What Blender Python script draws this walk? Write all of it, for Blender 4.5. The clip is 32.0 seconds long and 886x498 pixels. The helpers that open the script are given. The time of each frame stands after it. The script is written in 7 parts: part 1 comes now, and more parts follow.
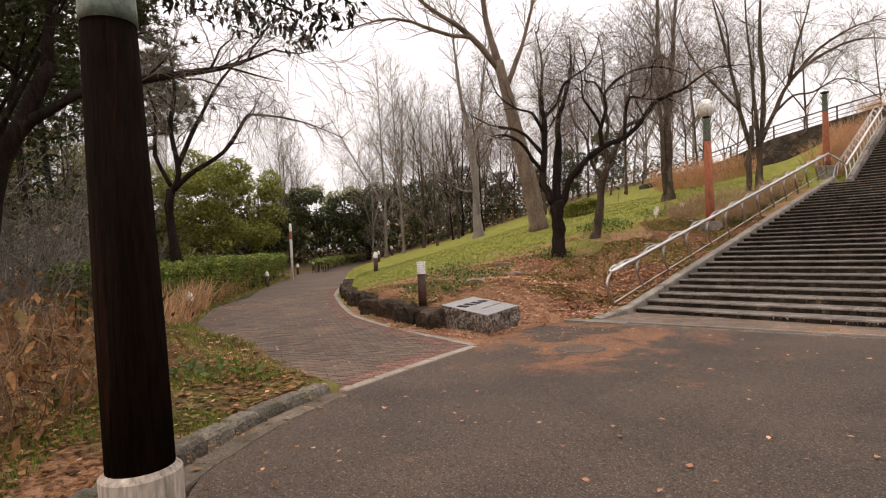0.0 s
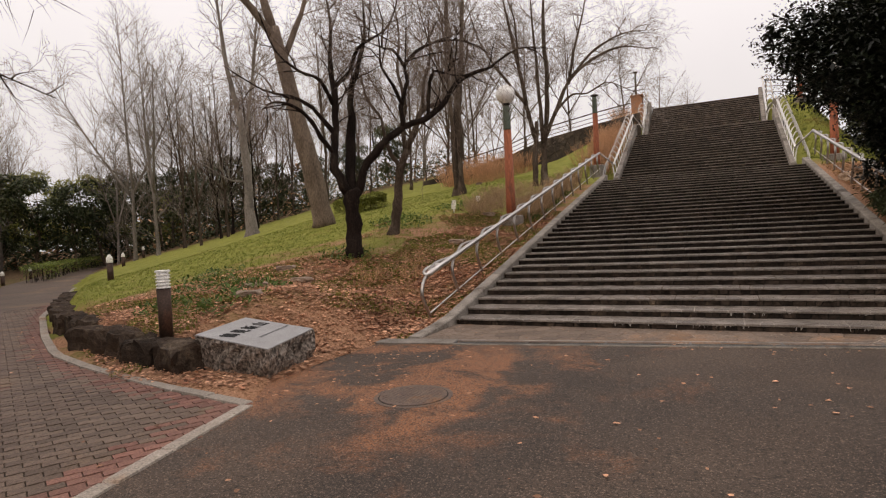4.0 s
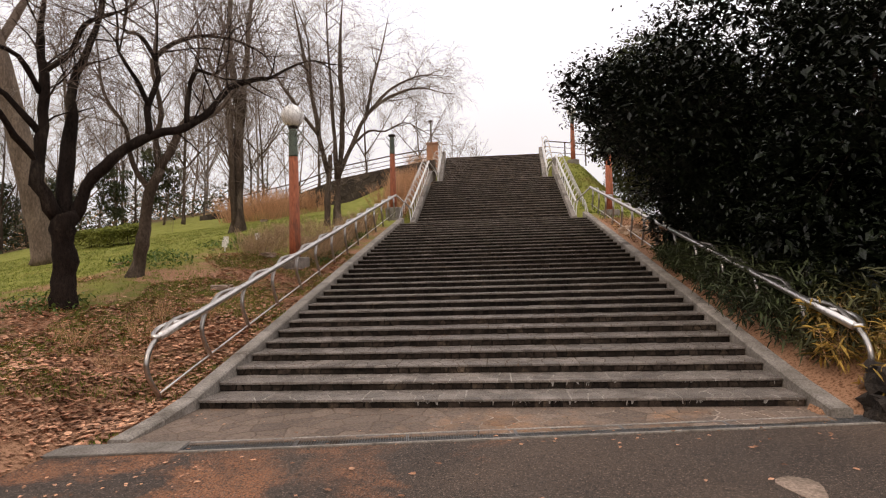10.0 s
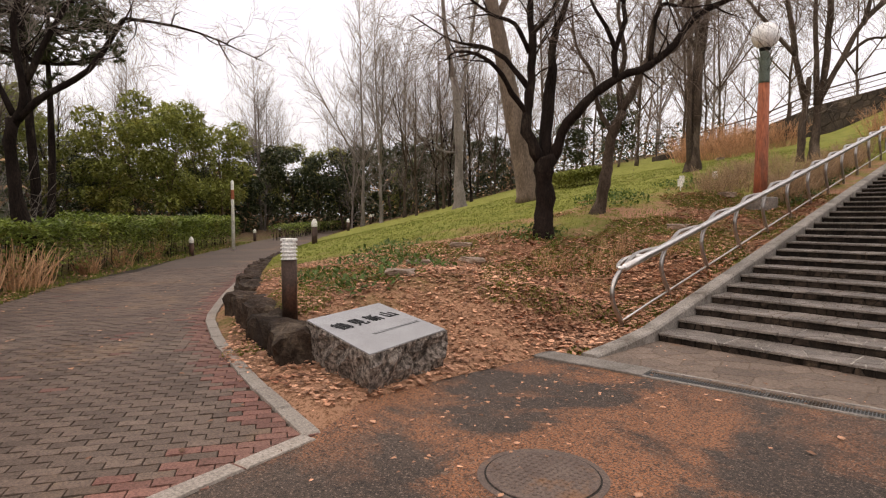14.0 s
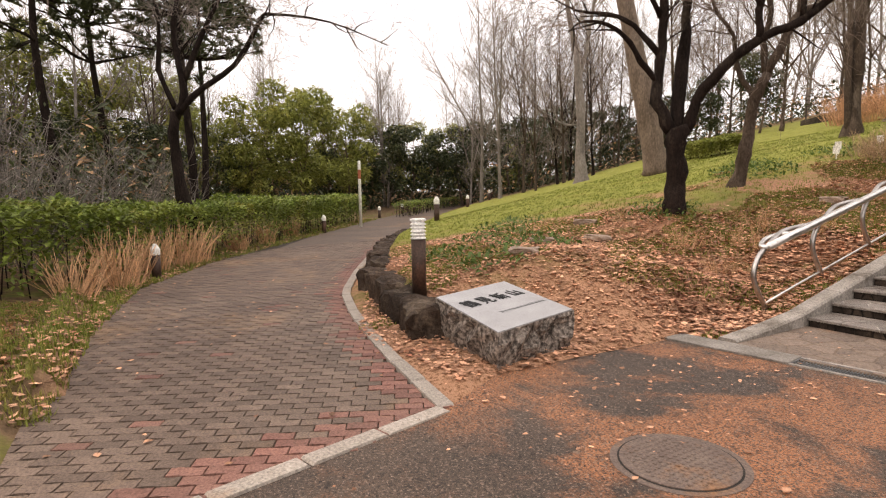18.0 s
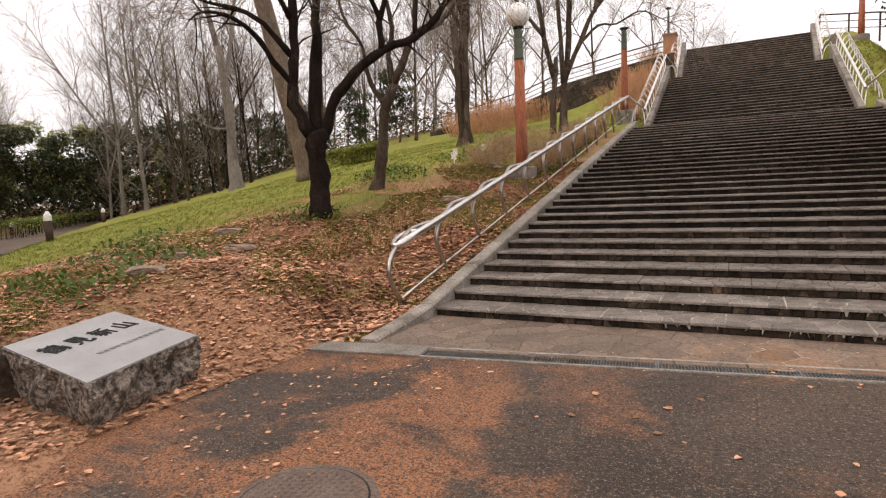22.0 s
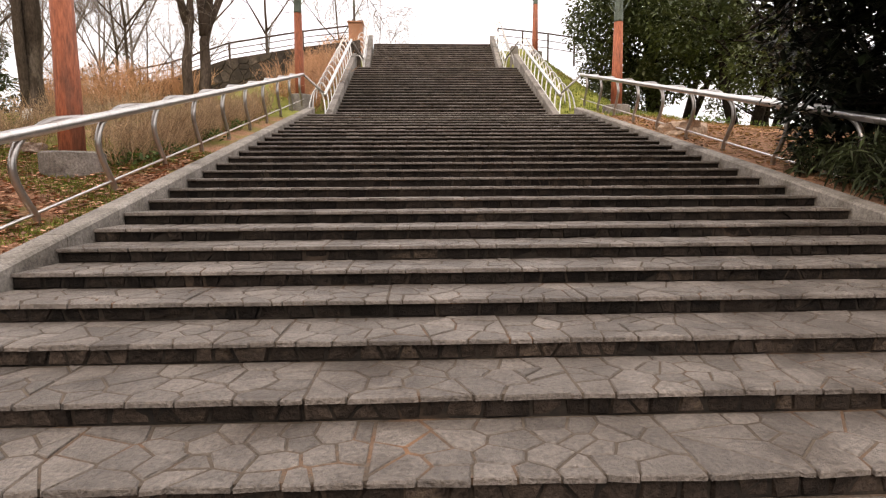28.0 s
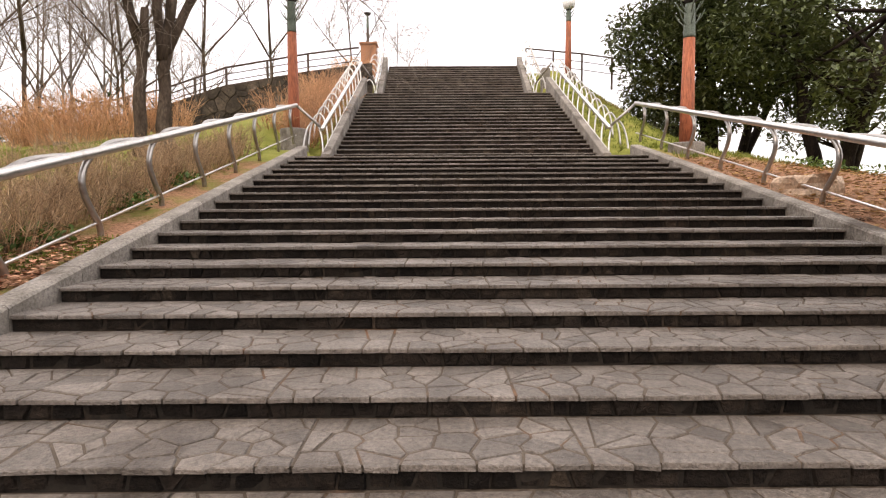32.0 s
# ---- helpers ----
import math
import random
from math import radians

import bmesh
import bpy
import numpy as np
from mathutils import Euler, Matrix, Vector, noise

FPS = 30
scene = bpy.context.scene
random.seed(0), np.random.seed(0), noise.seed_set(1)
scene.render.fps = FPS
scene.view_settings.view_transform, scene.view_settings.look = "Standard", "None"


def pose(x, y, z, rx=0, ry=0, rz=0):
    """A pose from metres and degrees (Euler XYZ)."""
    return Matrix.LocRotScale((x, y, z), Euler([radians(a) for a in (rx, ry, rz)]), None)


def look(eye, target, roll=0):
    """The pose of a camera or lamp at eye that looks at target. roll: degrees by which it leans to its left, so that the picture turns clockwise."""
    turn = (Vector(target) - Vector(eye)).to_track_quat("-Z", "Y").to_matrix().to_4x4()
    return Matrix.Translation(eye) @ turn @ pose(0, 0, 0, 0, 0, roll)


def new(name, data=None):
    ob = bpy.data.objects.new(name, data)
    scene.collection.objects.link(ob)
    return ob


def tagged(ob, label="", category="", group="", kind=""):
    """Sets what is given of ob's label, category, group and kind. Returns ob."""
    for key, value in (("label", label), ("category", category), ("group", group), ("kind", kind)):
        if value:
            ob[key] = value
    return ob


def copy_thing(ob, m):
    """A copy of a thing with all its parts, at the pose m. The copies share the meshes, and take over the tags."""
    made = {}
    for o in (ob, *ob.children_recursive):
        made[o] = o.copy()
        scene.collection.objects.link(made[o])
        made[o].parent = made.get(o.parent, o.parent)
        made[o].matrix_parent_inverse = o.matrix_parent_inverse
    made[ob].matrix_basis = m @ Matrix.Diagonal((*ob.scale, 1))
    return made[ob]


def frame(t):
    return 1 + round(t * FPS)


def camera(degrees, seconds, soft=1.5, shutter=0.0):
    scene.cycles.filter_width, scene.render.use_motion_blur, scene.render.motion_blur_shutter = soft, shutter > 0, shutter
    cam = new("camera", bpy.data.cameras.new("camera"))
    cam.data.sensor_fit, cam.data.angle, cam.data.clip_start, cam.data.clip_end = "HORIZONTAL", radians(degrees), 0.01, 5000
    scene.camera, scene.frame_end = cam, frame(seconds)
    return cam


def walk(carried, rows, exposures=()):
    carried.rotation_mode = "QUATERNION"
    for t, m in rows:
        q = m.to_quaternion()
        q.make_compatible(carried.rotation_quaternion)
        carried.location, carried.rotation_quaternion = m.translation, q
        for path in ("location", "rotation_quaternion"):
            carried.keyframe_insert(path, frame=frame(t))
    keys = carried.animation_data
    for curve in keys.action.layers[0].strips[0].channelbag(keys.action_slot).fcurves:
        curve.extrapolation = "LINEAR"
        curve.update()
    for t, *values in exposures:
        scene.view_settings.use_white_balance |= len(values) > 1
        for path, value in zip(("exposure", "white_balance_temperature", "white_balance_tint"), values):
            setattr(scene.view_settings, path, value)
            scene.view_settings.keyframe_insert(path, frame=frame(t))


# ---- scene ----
cam = camera(75.3, 32.0, soft=1.2)
# seconds, x, y, z, yaw, pitch, roll; the stairs climb along +y, their first riser stands at y = 0
PATH = [
    (0, 2.676, -10.611, 1.552, 47.66, -0.48, 2.55),
    (0.5, 2.424, -10.368, 1.544, 47.41, -0.55, 2.47),
    (1, 2.145, -10.100, 1.541, 46.99, -0.87, 2.50),
    (1.5, 1.860, -9.867, 1.541, 45.37, -1.11, 2.82),
    (2, 1.591, -9.618, 1.531, 44.46, -1.24, 2.85),
    (2.5, 1.377, -9.395, 1.548, 41.94, -1.42, 2.70),
    (3, 1.109, -9.133, 1.566, 38.61, -1.37, 3.08),
    (3.5, 0.898, -8.810, 1.551, 32.74, -1.67, 3.05),
    (4, 0.644, -8.522, 1.540, 25.70, -1.76, 3.02),
    (4.5, 0.515, -8.354, 1.563, 20.67, -2.01, 3.52),
    (6.5, 0.407, -7.510, 1.524, 11.56, -0.52, 1.94),
    (7, 0.393, -7.231, 1.534, 7.64, 0.61, 1.02),
    (7.5, 0.296, -6.939, 1.549, 3.30, 1.68, 0.51),
    (8, 0.237, -6.675, 1.524, 0.44, 1.67, 0.24),
    (8.5, 0.250, -6.411, 1.542, 2.45, 1.26, 0.40),
    (9, 0.198, -6.334, 1.550, 3.47, 0.62, 0.64),
    (9.5, 0.141, -6.345, 1.559, 6.43, 1.84, 1.44),
    (10, 0.153, -6.331, 1.552, 5.44, 1.82, 1.57),
    (10.5, 0.143, -6.317, 1.551, 4.15, 1.53, 1.42),
    (11, 0.130, -6.316, 1.551, 5.31, 0.97, 1.90),
    (11.5, 0.110, -6.329, 1.547, 8.69, 0.93, 1.46),
    (12, 0.116, -6.351, 1.545, 12.84, 1.03, 0.92),
    (12.5, 0.047, -6.324, 1.515, 21.31, 0.56, 1.72),
    (13, 0.011, -6.348, 1.502, 31.30, -1.06, 1.16),
    (13.5, -0.018, -6.361, 1.488, 40.31, -2.20, 0.89),
    (14, -0.026, -6.394, 1.487, 47.88, -3.36, -0.08),
    (14.5, -0.049, -6.413, 1.475, 52.76, -4.99, -1.24),
    (15, -0.067, -6.433, 1.473, 57.34, -6.28, -1.91),
    (15.5, -0.089, -6.460, 1.474, 63.10, -6.78, -1.27),
    (17.5, -0.025, -6.504, 1.532, 59.90, -6.56, 0.75),
    (18, -0.010, -6.513, 1.542, 59.52, -5.77, 1.00),
    (18.5, -0.018, -6.522, 1.547, 58.59, -4.66, 2.01),
    (19, -0.043, -6.513, 1.552, 53.54, -3.51, 3.66),
    (19.5, -0.054, -6.505, 1.553, 51.03, -3.19, 3.44),
    (20, -0.053, -6.491, 1.546, 49.97, -3.34, 4.16),
    (20.5, -0.076, -6.467, 1.540, 46.75, -3.97, 3.84),
    (21, -0.094, -6.421, 1.528, 41.08, -5.83, 3.50),
    (21.5, -0.109, -6.184, 1.493, 32.79, -7.02, 3.14),
    (22, -0.122, -5.839, 1.495, 27.32, -6.09, 2.70),
    (22.5, -0.285, -5.417, 1.463, 23.34, -5.31, 2.63),
    (23, -0.317, -4.953, 1.436, 19.39, -4.48, 2.19),
    (23.5, -0.375, -4.410, 1.424, 15.82, -3.90, 1.85),
    (24, -0.419, -3.893, 1.409, 14.29, -3.77, 2.14),
    (24.5, -0.477, -3.302, 1.356, 12.19, -3.34, 2.27),
    (25, -0.591, -2.860, 1.372, 8.21, -2.62, 2.27),
    (25.5, -0.609, -2.427, 1.359, 3.84, -2.08, 2.03),
    (27.5, -0.633, -0.389, 1.462, -2.54, -5.89, 0.46),
    (28, -0.692, 0.113, 1.491, -2.36, -6.38, 0.29),
    (28.5, -0.745, 0.517, 1.609, -1.47, -5.38, 0.48),
    (29, -0.780, 0.852, 1.734, -0.29, -4.54, 0.54),
    (29.5, -0.723, 1.209, 1.779, -0.55, -4.65, 0.51),
    (30, -0.737, 1.566, 1.822, -1.03, -4.85, 0.66),
    (30.5, -0.649, 1.945, 1.890, -1.09, -5.01, 0.85),
    (31, -0.737, 2.273, 1.997, -1.51, -5.05, 0.89),
    (31.5, -0.756, 2.662, 2.092, -1.04, -4.71, 1.08),
    (32, -0.597, 3.152, 2.252, -0.30, -4.46, 0.31),
]
walk(cam, [(t, pose(x, y, z, 90 + pitch, roll, yaw)) for t, x, y, z, yaw, pitch, roll in PATH], [(0.0, 0.3, 9150, 21), (3.0, 0.08, 9150, 21), (4.0, -0.12, 8950, 21), (7.0, 0.24, 8850, 21), (8.0, 0.0, 8850, 21), (9.0, 0.05, 8750, 21), (14.0, 0.2, 8750, 21), (17.5, 0.68, 9150, 21), (19.5, 0.6, 9150, 21), (21.0, 0.35, 9050, 21), (23.0, 0.36, 8850, 21), (28.0, 0.74, 8750, 20), (30.0, 0.73, 8750, 20), (32.0, 0.85, 8650, 20)])

# ---- world and sun: a bright overcast winter sky ----
SUN_ELEV, SUN_AZ = 42.0, 205.0
world = bpy.data.worlds.new("overcast_sky")
scene.world = world
world.use_nodes = True
wn, wl = world.node_tree.nodes, world.node_tree.links
sky = wn.new("ShaderNodeTexSky")
sky.sky_type = "NISHITA"
sky.sun_disc = False
sky.sun_elevation, sky.sun_rotation = radians(SUN_ELEV), radians(SUN_AZ)
sky_dim = wn.new("ShaderNodeVectorMath")
sky_dim.operation = "SCALE"
sky_dim.inputs["Scale"].default_value = 0.10
cloud = wn.new("ShaderNodeMix")
cloud.data_type = "RGBA"
cloud.inputs["Factor"].default_value = 0.86
cloud.inputs["B"].default_value = (1.13, 1.32, 1.60, 1)
wl.new(sky.outputs["Color"], sky_dim.inputs[0])
wl.new(sky_dim.outputs["Vector"], cloud.inputs["A"])
# an overcast sky is three times as bright overhead as at the horizon
sky_dir, sky_sep = wn.new("ShaderNodeTexCoord"), wn.new("ShaderNodeSeparateXYZ")
sky_up, sky_cloudy = wn.new("ShaderNodeMapRange"), wn.new("ShaderNodeTexNoise")
sky_up.inputs["To Min"].default_value, sky_up.inputs["To Max"].default_value = 0.55, 1.28
sky_cloudy.inputs["Scale"].default_value, sky_cloudy.inputs["Detail"].default_value = 2.2, 4.0
sky_tone = wn.new("ShaderNodeMath")
sky_tone.operation = "MULTIPLY_ADD"
sky_tone.inputs[1].default_value = 0.16
sky_lit = wn.new("ShaderNodeVectorMath")
sky_lit.operation = "SCALE"
wl.new(sky_dir.outputs["Generated"], sky_sep.inputs[0])
wl.new(sky_dir.outputs["Generated"], sky_cloudy.inputs["Vector"])
wl.new(sky_sep.outputs["Z"], sky_up.inputs["Value"])
wl.new(sky_cloudy.outputs["Fac"], sky_tone.inputs[0])
wl.new(sky_up.outputs["Result"], sky_tone.inputs[2])
wl.new(cloud.outputs["Result"], sky_lit.inputs[0])
wl.new(sky_tone.outputs[0], sky_lit.inputs["Scale"])
wl.new(sky_lit.outputs["Vector"], wn["Background"].inputs["Color"])
wn["Background"].inputs["Strength"].default_value = 1.0
sun = new("sun", bpy.data.lights.new("sun", "SUN"))
sun.data.energy, sun.data.angle, sun.data.color = 0.7, radians(25), (1.0, 0.96, 0.9)
sun.matrix_world = look((0, 0, 0), (math.sin(radians(SUN_AZ)) * -1, math.cos(radians(SUN_AZ)) * -1, -math.tan(radians(SUN_ELEV))))

# ---- materials ----


def mat(name, c1, c2, scale=3.0, c3=None, rough=0.85, metal=0.0, fine=40.0, bump=0.3, dist=0.01, island=0.0, per_object=0.0, spec=0.3, stretch=(1, 1, 1), cover=0.5, soft=0.2, transmit=0.0):
    """Two colours mixed by a coarse noise, a third in stains, fine grain in tone and relief."""
    m = bpy.data.materials.new(name)
    m.use_nodes = True
    n, l = m.node_tree.nodes, m.node_tree.links
    b = n["Principled BSDF"]
    geo = n.new("ShaderNodeNewGeometry")
    vec = n.new("ShaderNodeVectorMath")
    vec.operation = "MULTIPLY"
    vec.inputs[1].default_value = stretch
    l.new(geo.outputs["Position"], vec.inputs[0])

    def noise_at(s, detail=4.0, r=0.6):
        t = n.new("ShaderNodeTexNoise")
        t.inputs["Scale"].default_value, t.inputs["Detail"].default_value, t.inputs["Roughness"].default_value = s, detail, r
        l.new(vec.outputs[0], t.inputs["Vector"])
        return t.outputs["Fac"]

    def mix(fac, a, c, how="MIX"):
        x = n.new("ShaderNodeMix")
        x.data_type, x.blend_type = "RGBA", how
        for socket, value in (("Factor", fac), ("A", a), ("B", c)):
            if hasattr(value, "is_linked"):
                l.new(value, x.inputs[socket])
            elif socket == "Factor":
                x.inputs[socket].default_value = value
            else:
                x.inputs[socket].default_value = (*value, 1) if len(value) == 3 else value
        return x.outputs["Result"]

    def step(fac, lo, hi):
        x = n.new("ShaderNodeMapRange")
        x.inputs["From Min"].default_value, x.inputs["From Max"].default_value = lo, hi
        l.new(fac, x.inputs["Value"])
        return x.outputs["Result"]

    col = mix(step(noise_at(scale), cover - soft, cover + soft), c1, c2)
    if c3:
        col = mix(step(noise_at(scale * 0.37 + 0.13, 6, 0.7), 0.54, 0.68), col, c3)
    grain = noise_at(fine, 3, 0.7)
    tone = n.new("ShaderNodeMapRange")
    tone.inputs["To Min"].default_value, tone.inputs["To Max"].default_value = (0.45, 1.55) if metal < 0.9 else (0.88, 1.12)
    tone.inputs["From Min"].default_value, tone.inputs["From Max"].default_value = 0.25, 0.75
    l.new(grain, tone.inputs["Value"])
    col = mix(1.0, col, tone.outputs["Result"], "MULTIPLY")
    for amount, source in ((island, geo.outputs["Random Per Island"]), (per_object, None)):
        if amount:
            if source is None:
                source = n.new("ShaderNodeObjectInfo").outputs["Random"]
            x = n.new("ShaderNodeMapRange")
            x.inputs["To Min"].default_value, x.inputs["To Max"].default_value = 1 - amount, 1 + amount
            l.new(source, x.inputs["Value"])
            col = mix(1.0, col, x.outputs["Result"], "MULTIPLY")
    l.new(col, b.inputs["Base Color"])
    b.inputs["Roughness"].default_value, b.inputs["Metallic"].default_value = rough, metal
    b.inputs["Specular IOR Level"].default_value = spec
    if transmit:
        thin = n.new("ShaderNodeBsdfTranslucent")
        l.new(col, thin.inputs["Color"])
        both = n.new("ShaderNodeMixShader")
        both.inputs[0].default_value = transmit
        l.new(b.outputs[0], both.inputs[1])
        l.new(thin.outputs[0], both.inputs[2])
        l.new(both.outputs[0], n["Material Output"].inputs["Surface"])
    if bump:
        bp = n.new("ShaderNodeBump")
        bp.inputs["Strength"].default_value, bp.inputs["Distance"].default_value = bump, dist
        l.new(grain, bp.inputs["Height"])
        l.new(bp.outputs["Normal"], b.inputs["Normal"])
    return m




def asphalt_material():
    """Dark asphalt with pale grit and rust-brown sand washed from the planted bed."""
    m = mat("asphalt", (0.034, 0.024, 0.0186), (0.066, 0.047, 0.036), 0.8, None, 0.7, fine=85, bump=1.0, dist=0.012)
    n, l = m.node_tree.nodes, m.node_tree.links
    b = n["Principled BSDF"]
    base = b.inputs["Base Color"].links[0].from_socket
    geo = n.new("ShaderNodeNewGeometry")

    def tex(s, detail, rough, swirl=0.0):
        t = n.new("ShaderNodeTexNoise")
        t.inputs["Distortion"].default_value = swirl
        t.inputs["Scale"].default_value, t.inputs["Detail"].default_value, t.inputs["Roughness"].default_value = s, detail, rough
        l.new(geo.outputs["Position"], t.inputs["Vector"])
        return t.outputs["Fac"]

    def ranged(value, lo, hi, to=1.0):
        x = n.new("ShaderNodeMapRange")
        x.inputs["From Min"].default_value, x.inputs["From Max"].default_value, x.inputs["To Max"].default_value = lo, hi, to
        l.new(value, x.inputs["Value"])
        return x.outputs["Result"]

    def calc(op, a, c):
        x = n.new("ShaderNodeMath")
        x.operation = op
        l.new(a, x.inputs[0])
        if hasattr(c, "is_linked"):
            l.new(c, x.inputs[1])
        else:
            x.inputs[1].default_value = c
        return x.outputs[0]

    def mixed(fac, a, c):
        x = n.new("ShaderNodeMix")
        x.data_type = "RGBA"
        l.new(fac, x.inputs["Factor"])
        l.new(a, x.inputs["A"])
        x.inputs["B"].default_value = (*c, 1)
        return x.outputs["Result"]

    near = n.new("ShaderNodeVectorMath")
    near.operation = "DISTANCE"
    near.inputs[1].default_value = (-2.7, -2.9, 0)
    l.new(geo.outputs["Position"], near.inputs[0])
    reach = ranged(near.outputs["Value"], 3.8, 0.9, 0.34)
    lid = n.new("ShaderNodeVectorMath")
    lid.operation = "DISTANCE"
    lid.inputs[1].default_value = (-2.02, -3.82, 0)
    l.new(geo.outputs["Position"], lid.inputs[0])
    reach = calc("ADD", reach, ranged(lid.outputs["Value"], 0.95, 0.45, 0.30))
    band = ranged(calc("ADD", tex(0.7, 9, 0.66, 0.5), reach), 0.635, 0.78, 0.95)
    bare = ranged(tex(0.95, 8, 0.66, 0.6), 0.58, 0.48)
    sand = calc("MULTIPLY", band, bare)
    speck = ranged(tex(62, 4, 0.72), 0.40, 0.58)
    dust = ranged(tex(0.45, 6, 0.62, 0.8), 0.42, 0.68, 0.5)
    col = mixed(calc("MULTIPLY", dust, speck), base, (0.193, 0.122, 0.082))
    col = mixed(calc("MULTIPLY", sand, speck), col, (0.444, 0.165, 0.069))
    grit = ranged(tex(56, 4, 0.7), 0.56, 0.64, 0.8)
    col = mixed(grit, col, (0.353, 0.25, 0.186))
    pit = ranged(tex(42, 4, 0.7), 0.44, 0.36, 0.95)
    col = mixed(pit, col, (0.0114, 0.0080, 0.0062))
    fleck = ranged(tex(25, 4, 0.8), 0.57, 0.64, 0.55)
    col = mixed(fleck, col, (0.30, 0.205, 0.150))
    wear = ranged(tex(16, 5, 0.8), 0.47, 0.38, 0.75)
    col = mixed(wear, col, (0.017, 0.0122, 0.0095))
    l.new(col, b.inputs["Base Color"])
    return m


ASPHALT = asphalt_material()
PAVER = mat("brick_paver", (0.096, 0.064, 0.048), (0.138, 0.096, 0.073), 0.6, (0.205, 0.124, 0.074), 0.8, fine=60, island=0.24, per_object=0.24)
PAVER_RED = mat("red_brick_paver", (0.177, 0.075, 0.057), (0.193, 0.1, 0.075), 0.8, None, 0.8, fine=60, island=0.25, per_object=0.25)
JOINT = mat("sandy_joint", (0.023, 0.0160, 0.0116), (0.057, 0.038, 0.025), 4, None, 0.95)
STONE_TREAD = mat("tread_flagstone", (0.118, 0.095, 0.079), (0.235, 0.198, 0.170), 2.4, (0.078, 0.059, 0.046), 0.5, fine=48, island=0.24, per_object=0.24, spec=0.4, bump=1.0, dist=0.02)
# Dark facing stone, its tone lowered further for the shade on upright faces.
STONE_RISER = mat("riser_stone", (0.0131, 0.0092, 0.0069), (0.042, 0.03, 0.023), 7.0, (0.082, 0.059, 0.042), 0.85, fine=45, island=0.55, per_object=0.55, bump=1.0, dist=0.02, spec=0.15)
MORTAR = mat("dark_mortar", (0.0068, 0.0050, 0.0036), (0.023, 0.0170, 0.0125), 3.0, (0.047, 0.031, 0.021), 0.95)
PALE_MORTAR = mat("apron_mortar", (0.097, 0.07, 0.051), (0.182, 0.125, 0.089), 1.2, (0.479, 0.39, 0.319), 0.9)
APRON = mat("apron_flagstone", (0.125, 0.088, 0.066), (0.172, 0.124, 0.096), 0.7, (0.27, 0.135, 0.066), 0.75, fine=40, island=0.22, per_object=0.22, bump=0.8)
KERB = mat("kerb_concrete", (0.165, 0.142, 0.118), (0.30, 0.265, 0.232), 3.2, (0.085, 0.066, 0.052), 0.9, fine=45, per_object=0.18, bump=0.7)
EDGING = mat("path_edging", (0.23, 0.195, 0.162), (0.334, 0.285, 0.241), 2.0, (0.261, 0.15, 0.092), 0.9, fine=50, per_object=0.1)
GRATE = mat("galvanised_grate", (0.11, 0.11, 0.11), (0.17, 0.17, 0.165), 5, (0.09, 0.06, 0.04), 0.6, 0.5, fine=60)
# Near black: serves as dark iron and as painted shade in gaps.
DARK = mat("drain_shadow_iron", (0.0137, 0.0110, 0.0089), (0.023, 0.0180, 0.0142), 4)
IRON = mat("manhole_iron", (0.11, 0.075, 0.06), (0.157, 0.112, 0.089), 5, (0.209, 0.1, 0.048), 0.65, 0.2, fine=60)
STEEL = mat("stainless_steel", (0.56, 0.53, 0.50), (0.64, 0.61, 0.58), 6, (0.40, 0.34, 0.30), 0.30, 1.0, fine=25, bump=0.08)
# The same steel, its colour lowered for the dark surroundings it reflects.
STEEL_DARK = mat("steel_with_dark_reflections", (0.34, 0.31, 0.29), (0.42, 0.39, 0.36), 6, (0.22, 0.18, 0.155), 0.32, 0.95, fine=25, bump=0.08)
TERRACOTTA = mat("rust_red_pole_paint", (0.307, 0.085, 0.04), (0.376, 0.115, 0.058), 3, (0.193, 0.07, 0.04), 0.7, fine=14, stretch=(3, 3, 0.5), bump=0.5)
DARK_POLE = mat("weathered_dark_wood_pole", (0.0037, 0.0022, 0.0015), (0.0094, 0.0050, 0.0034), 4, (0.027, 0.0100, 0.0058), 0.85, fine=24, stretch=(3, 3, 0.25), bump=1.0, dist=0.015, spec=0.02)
GREEN_POLE = mat("grey_green_metal", (0.085, 0.11, 0.085), (0.125, 0.15, 0.12), 4, None, 0.5, 0.1)
GLOBE = mat("opal_globe", (0.84, 0.83, 0.80), (0.88, 0.87, 0.85), 2, None, 0.25, bump=0.0, spec=0.5)
PALE_PLASTER = mat("pale_weathered_concrete", (0.228, 0.185, 0.151), (0.479, 0.4, 0.338), 7, (0.114, 0.08, 0.062), 0.9, fine=16, stretch=(3, 3, 0.4))
BRONZE = mat("brown_bollard_metal", (0.04, 0.022, 0.0151), (0.068, 0.038, 0.027), 5, (0.114, 0.05, 0.031), 0.55, 0.3)
WHITE_PAINT = mat("white_paint", (0.68, 0.66, 0.60), (0.78, 0.76, 0.71), 6, (0.48, 0.42, 0.33), 0.55)
GRANITE_TOP = mat("smooth_granite", (0.27, 0.26, 0.255), (0.345, 0.335, 0.33), 3, (0.22, 0.21, 0.20), 0.5, fine=160, bump=0.05)
GRANITE_ROUGH = mat("rough_granite", (0.086, 0.067, 0.054), (0.376, 0.305, 0.253), 22, (0.034, 0.025, 0.0193), 0.9, fine=34, bump=1.0, dist=0.06, soft=0.10)
INK = mat("engraved_black", (0.02, 0.02, 0.02), (0.03, 0.03, 0.03), 5, bump=0.0)
GREY_INK = mat("engraved_grey", (0.16, 0.16, 0.16), (0.2, 0.2, 0.2), 5, bump=0.0)
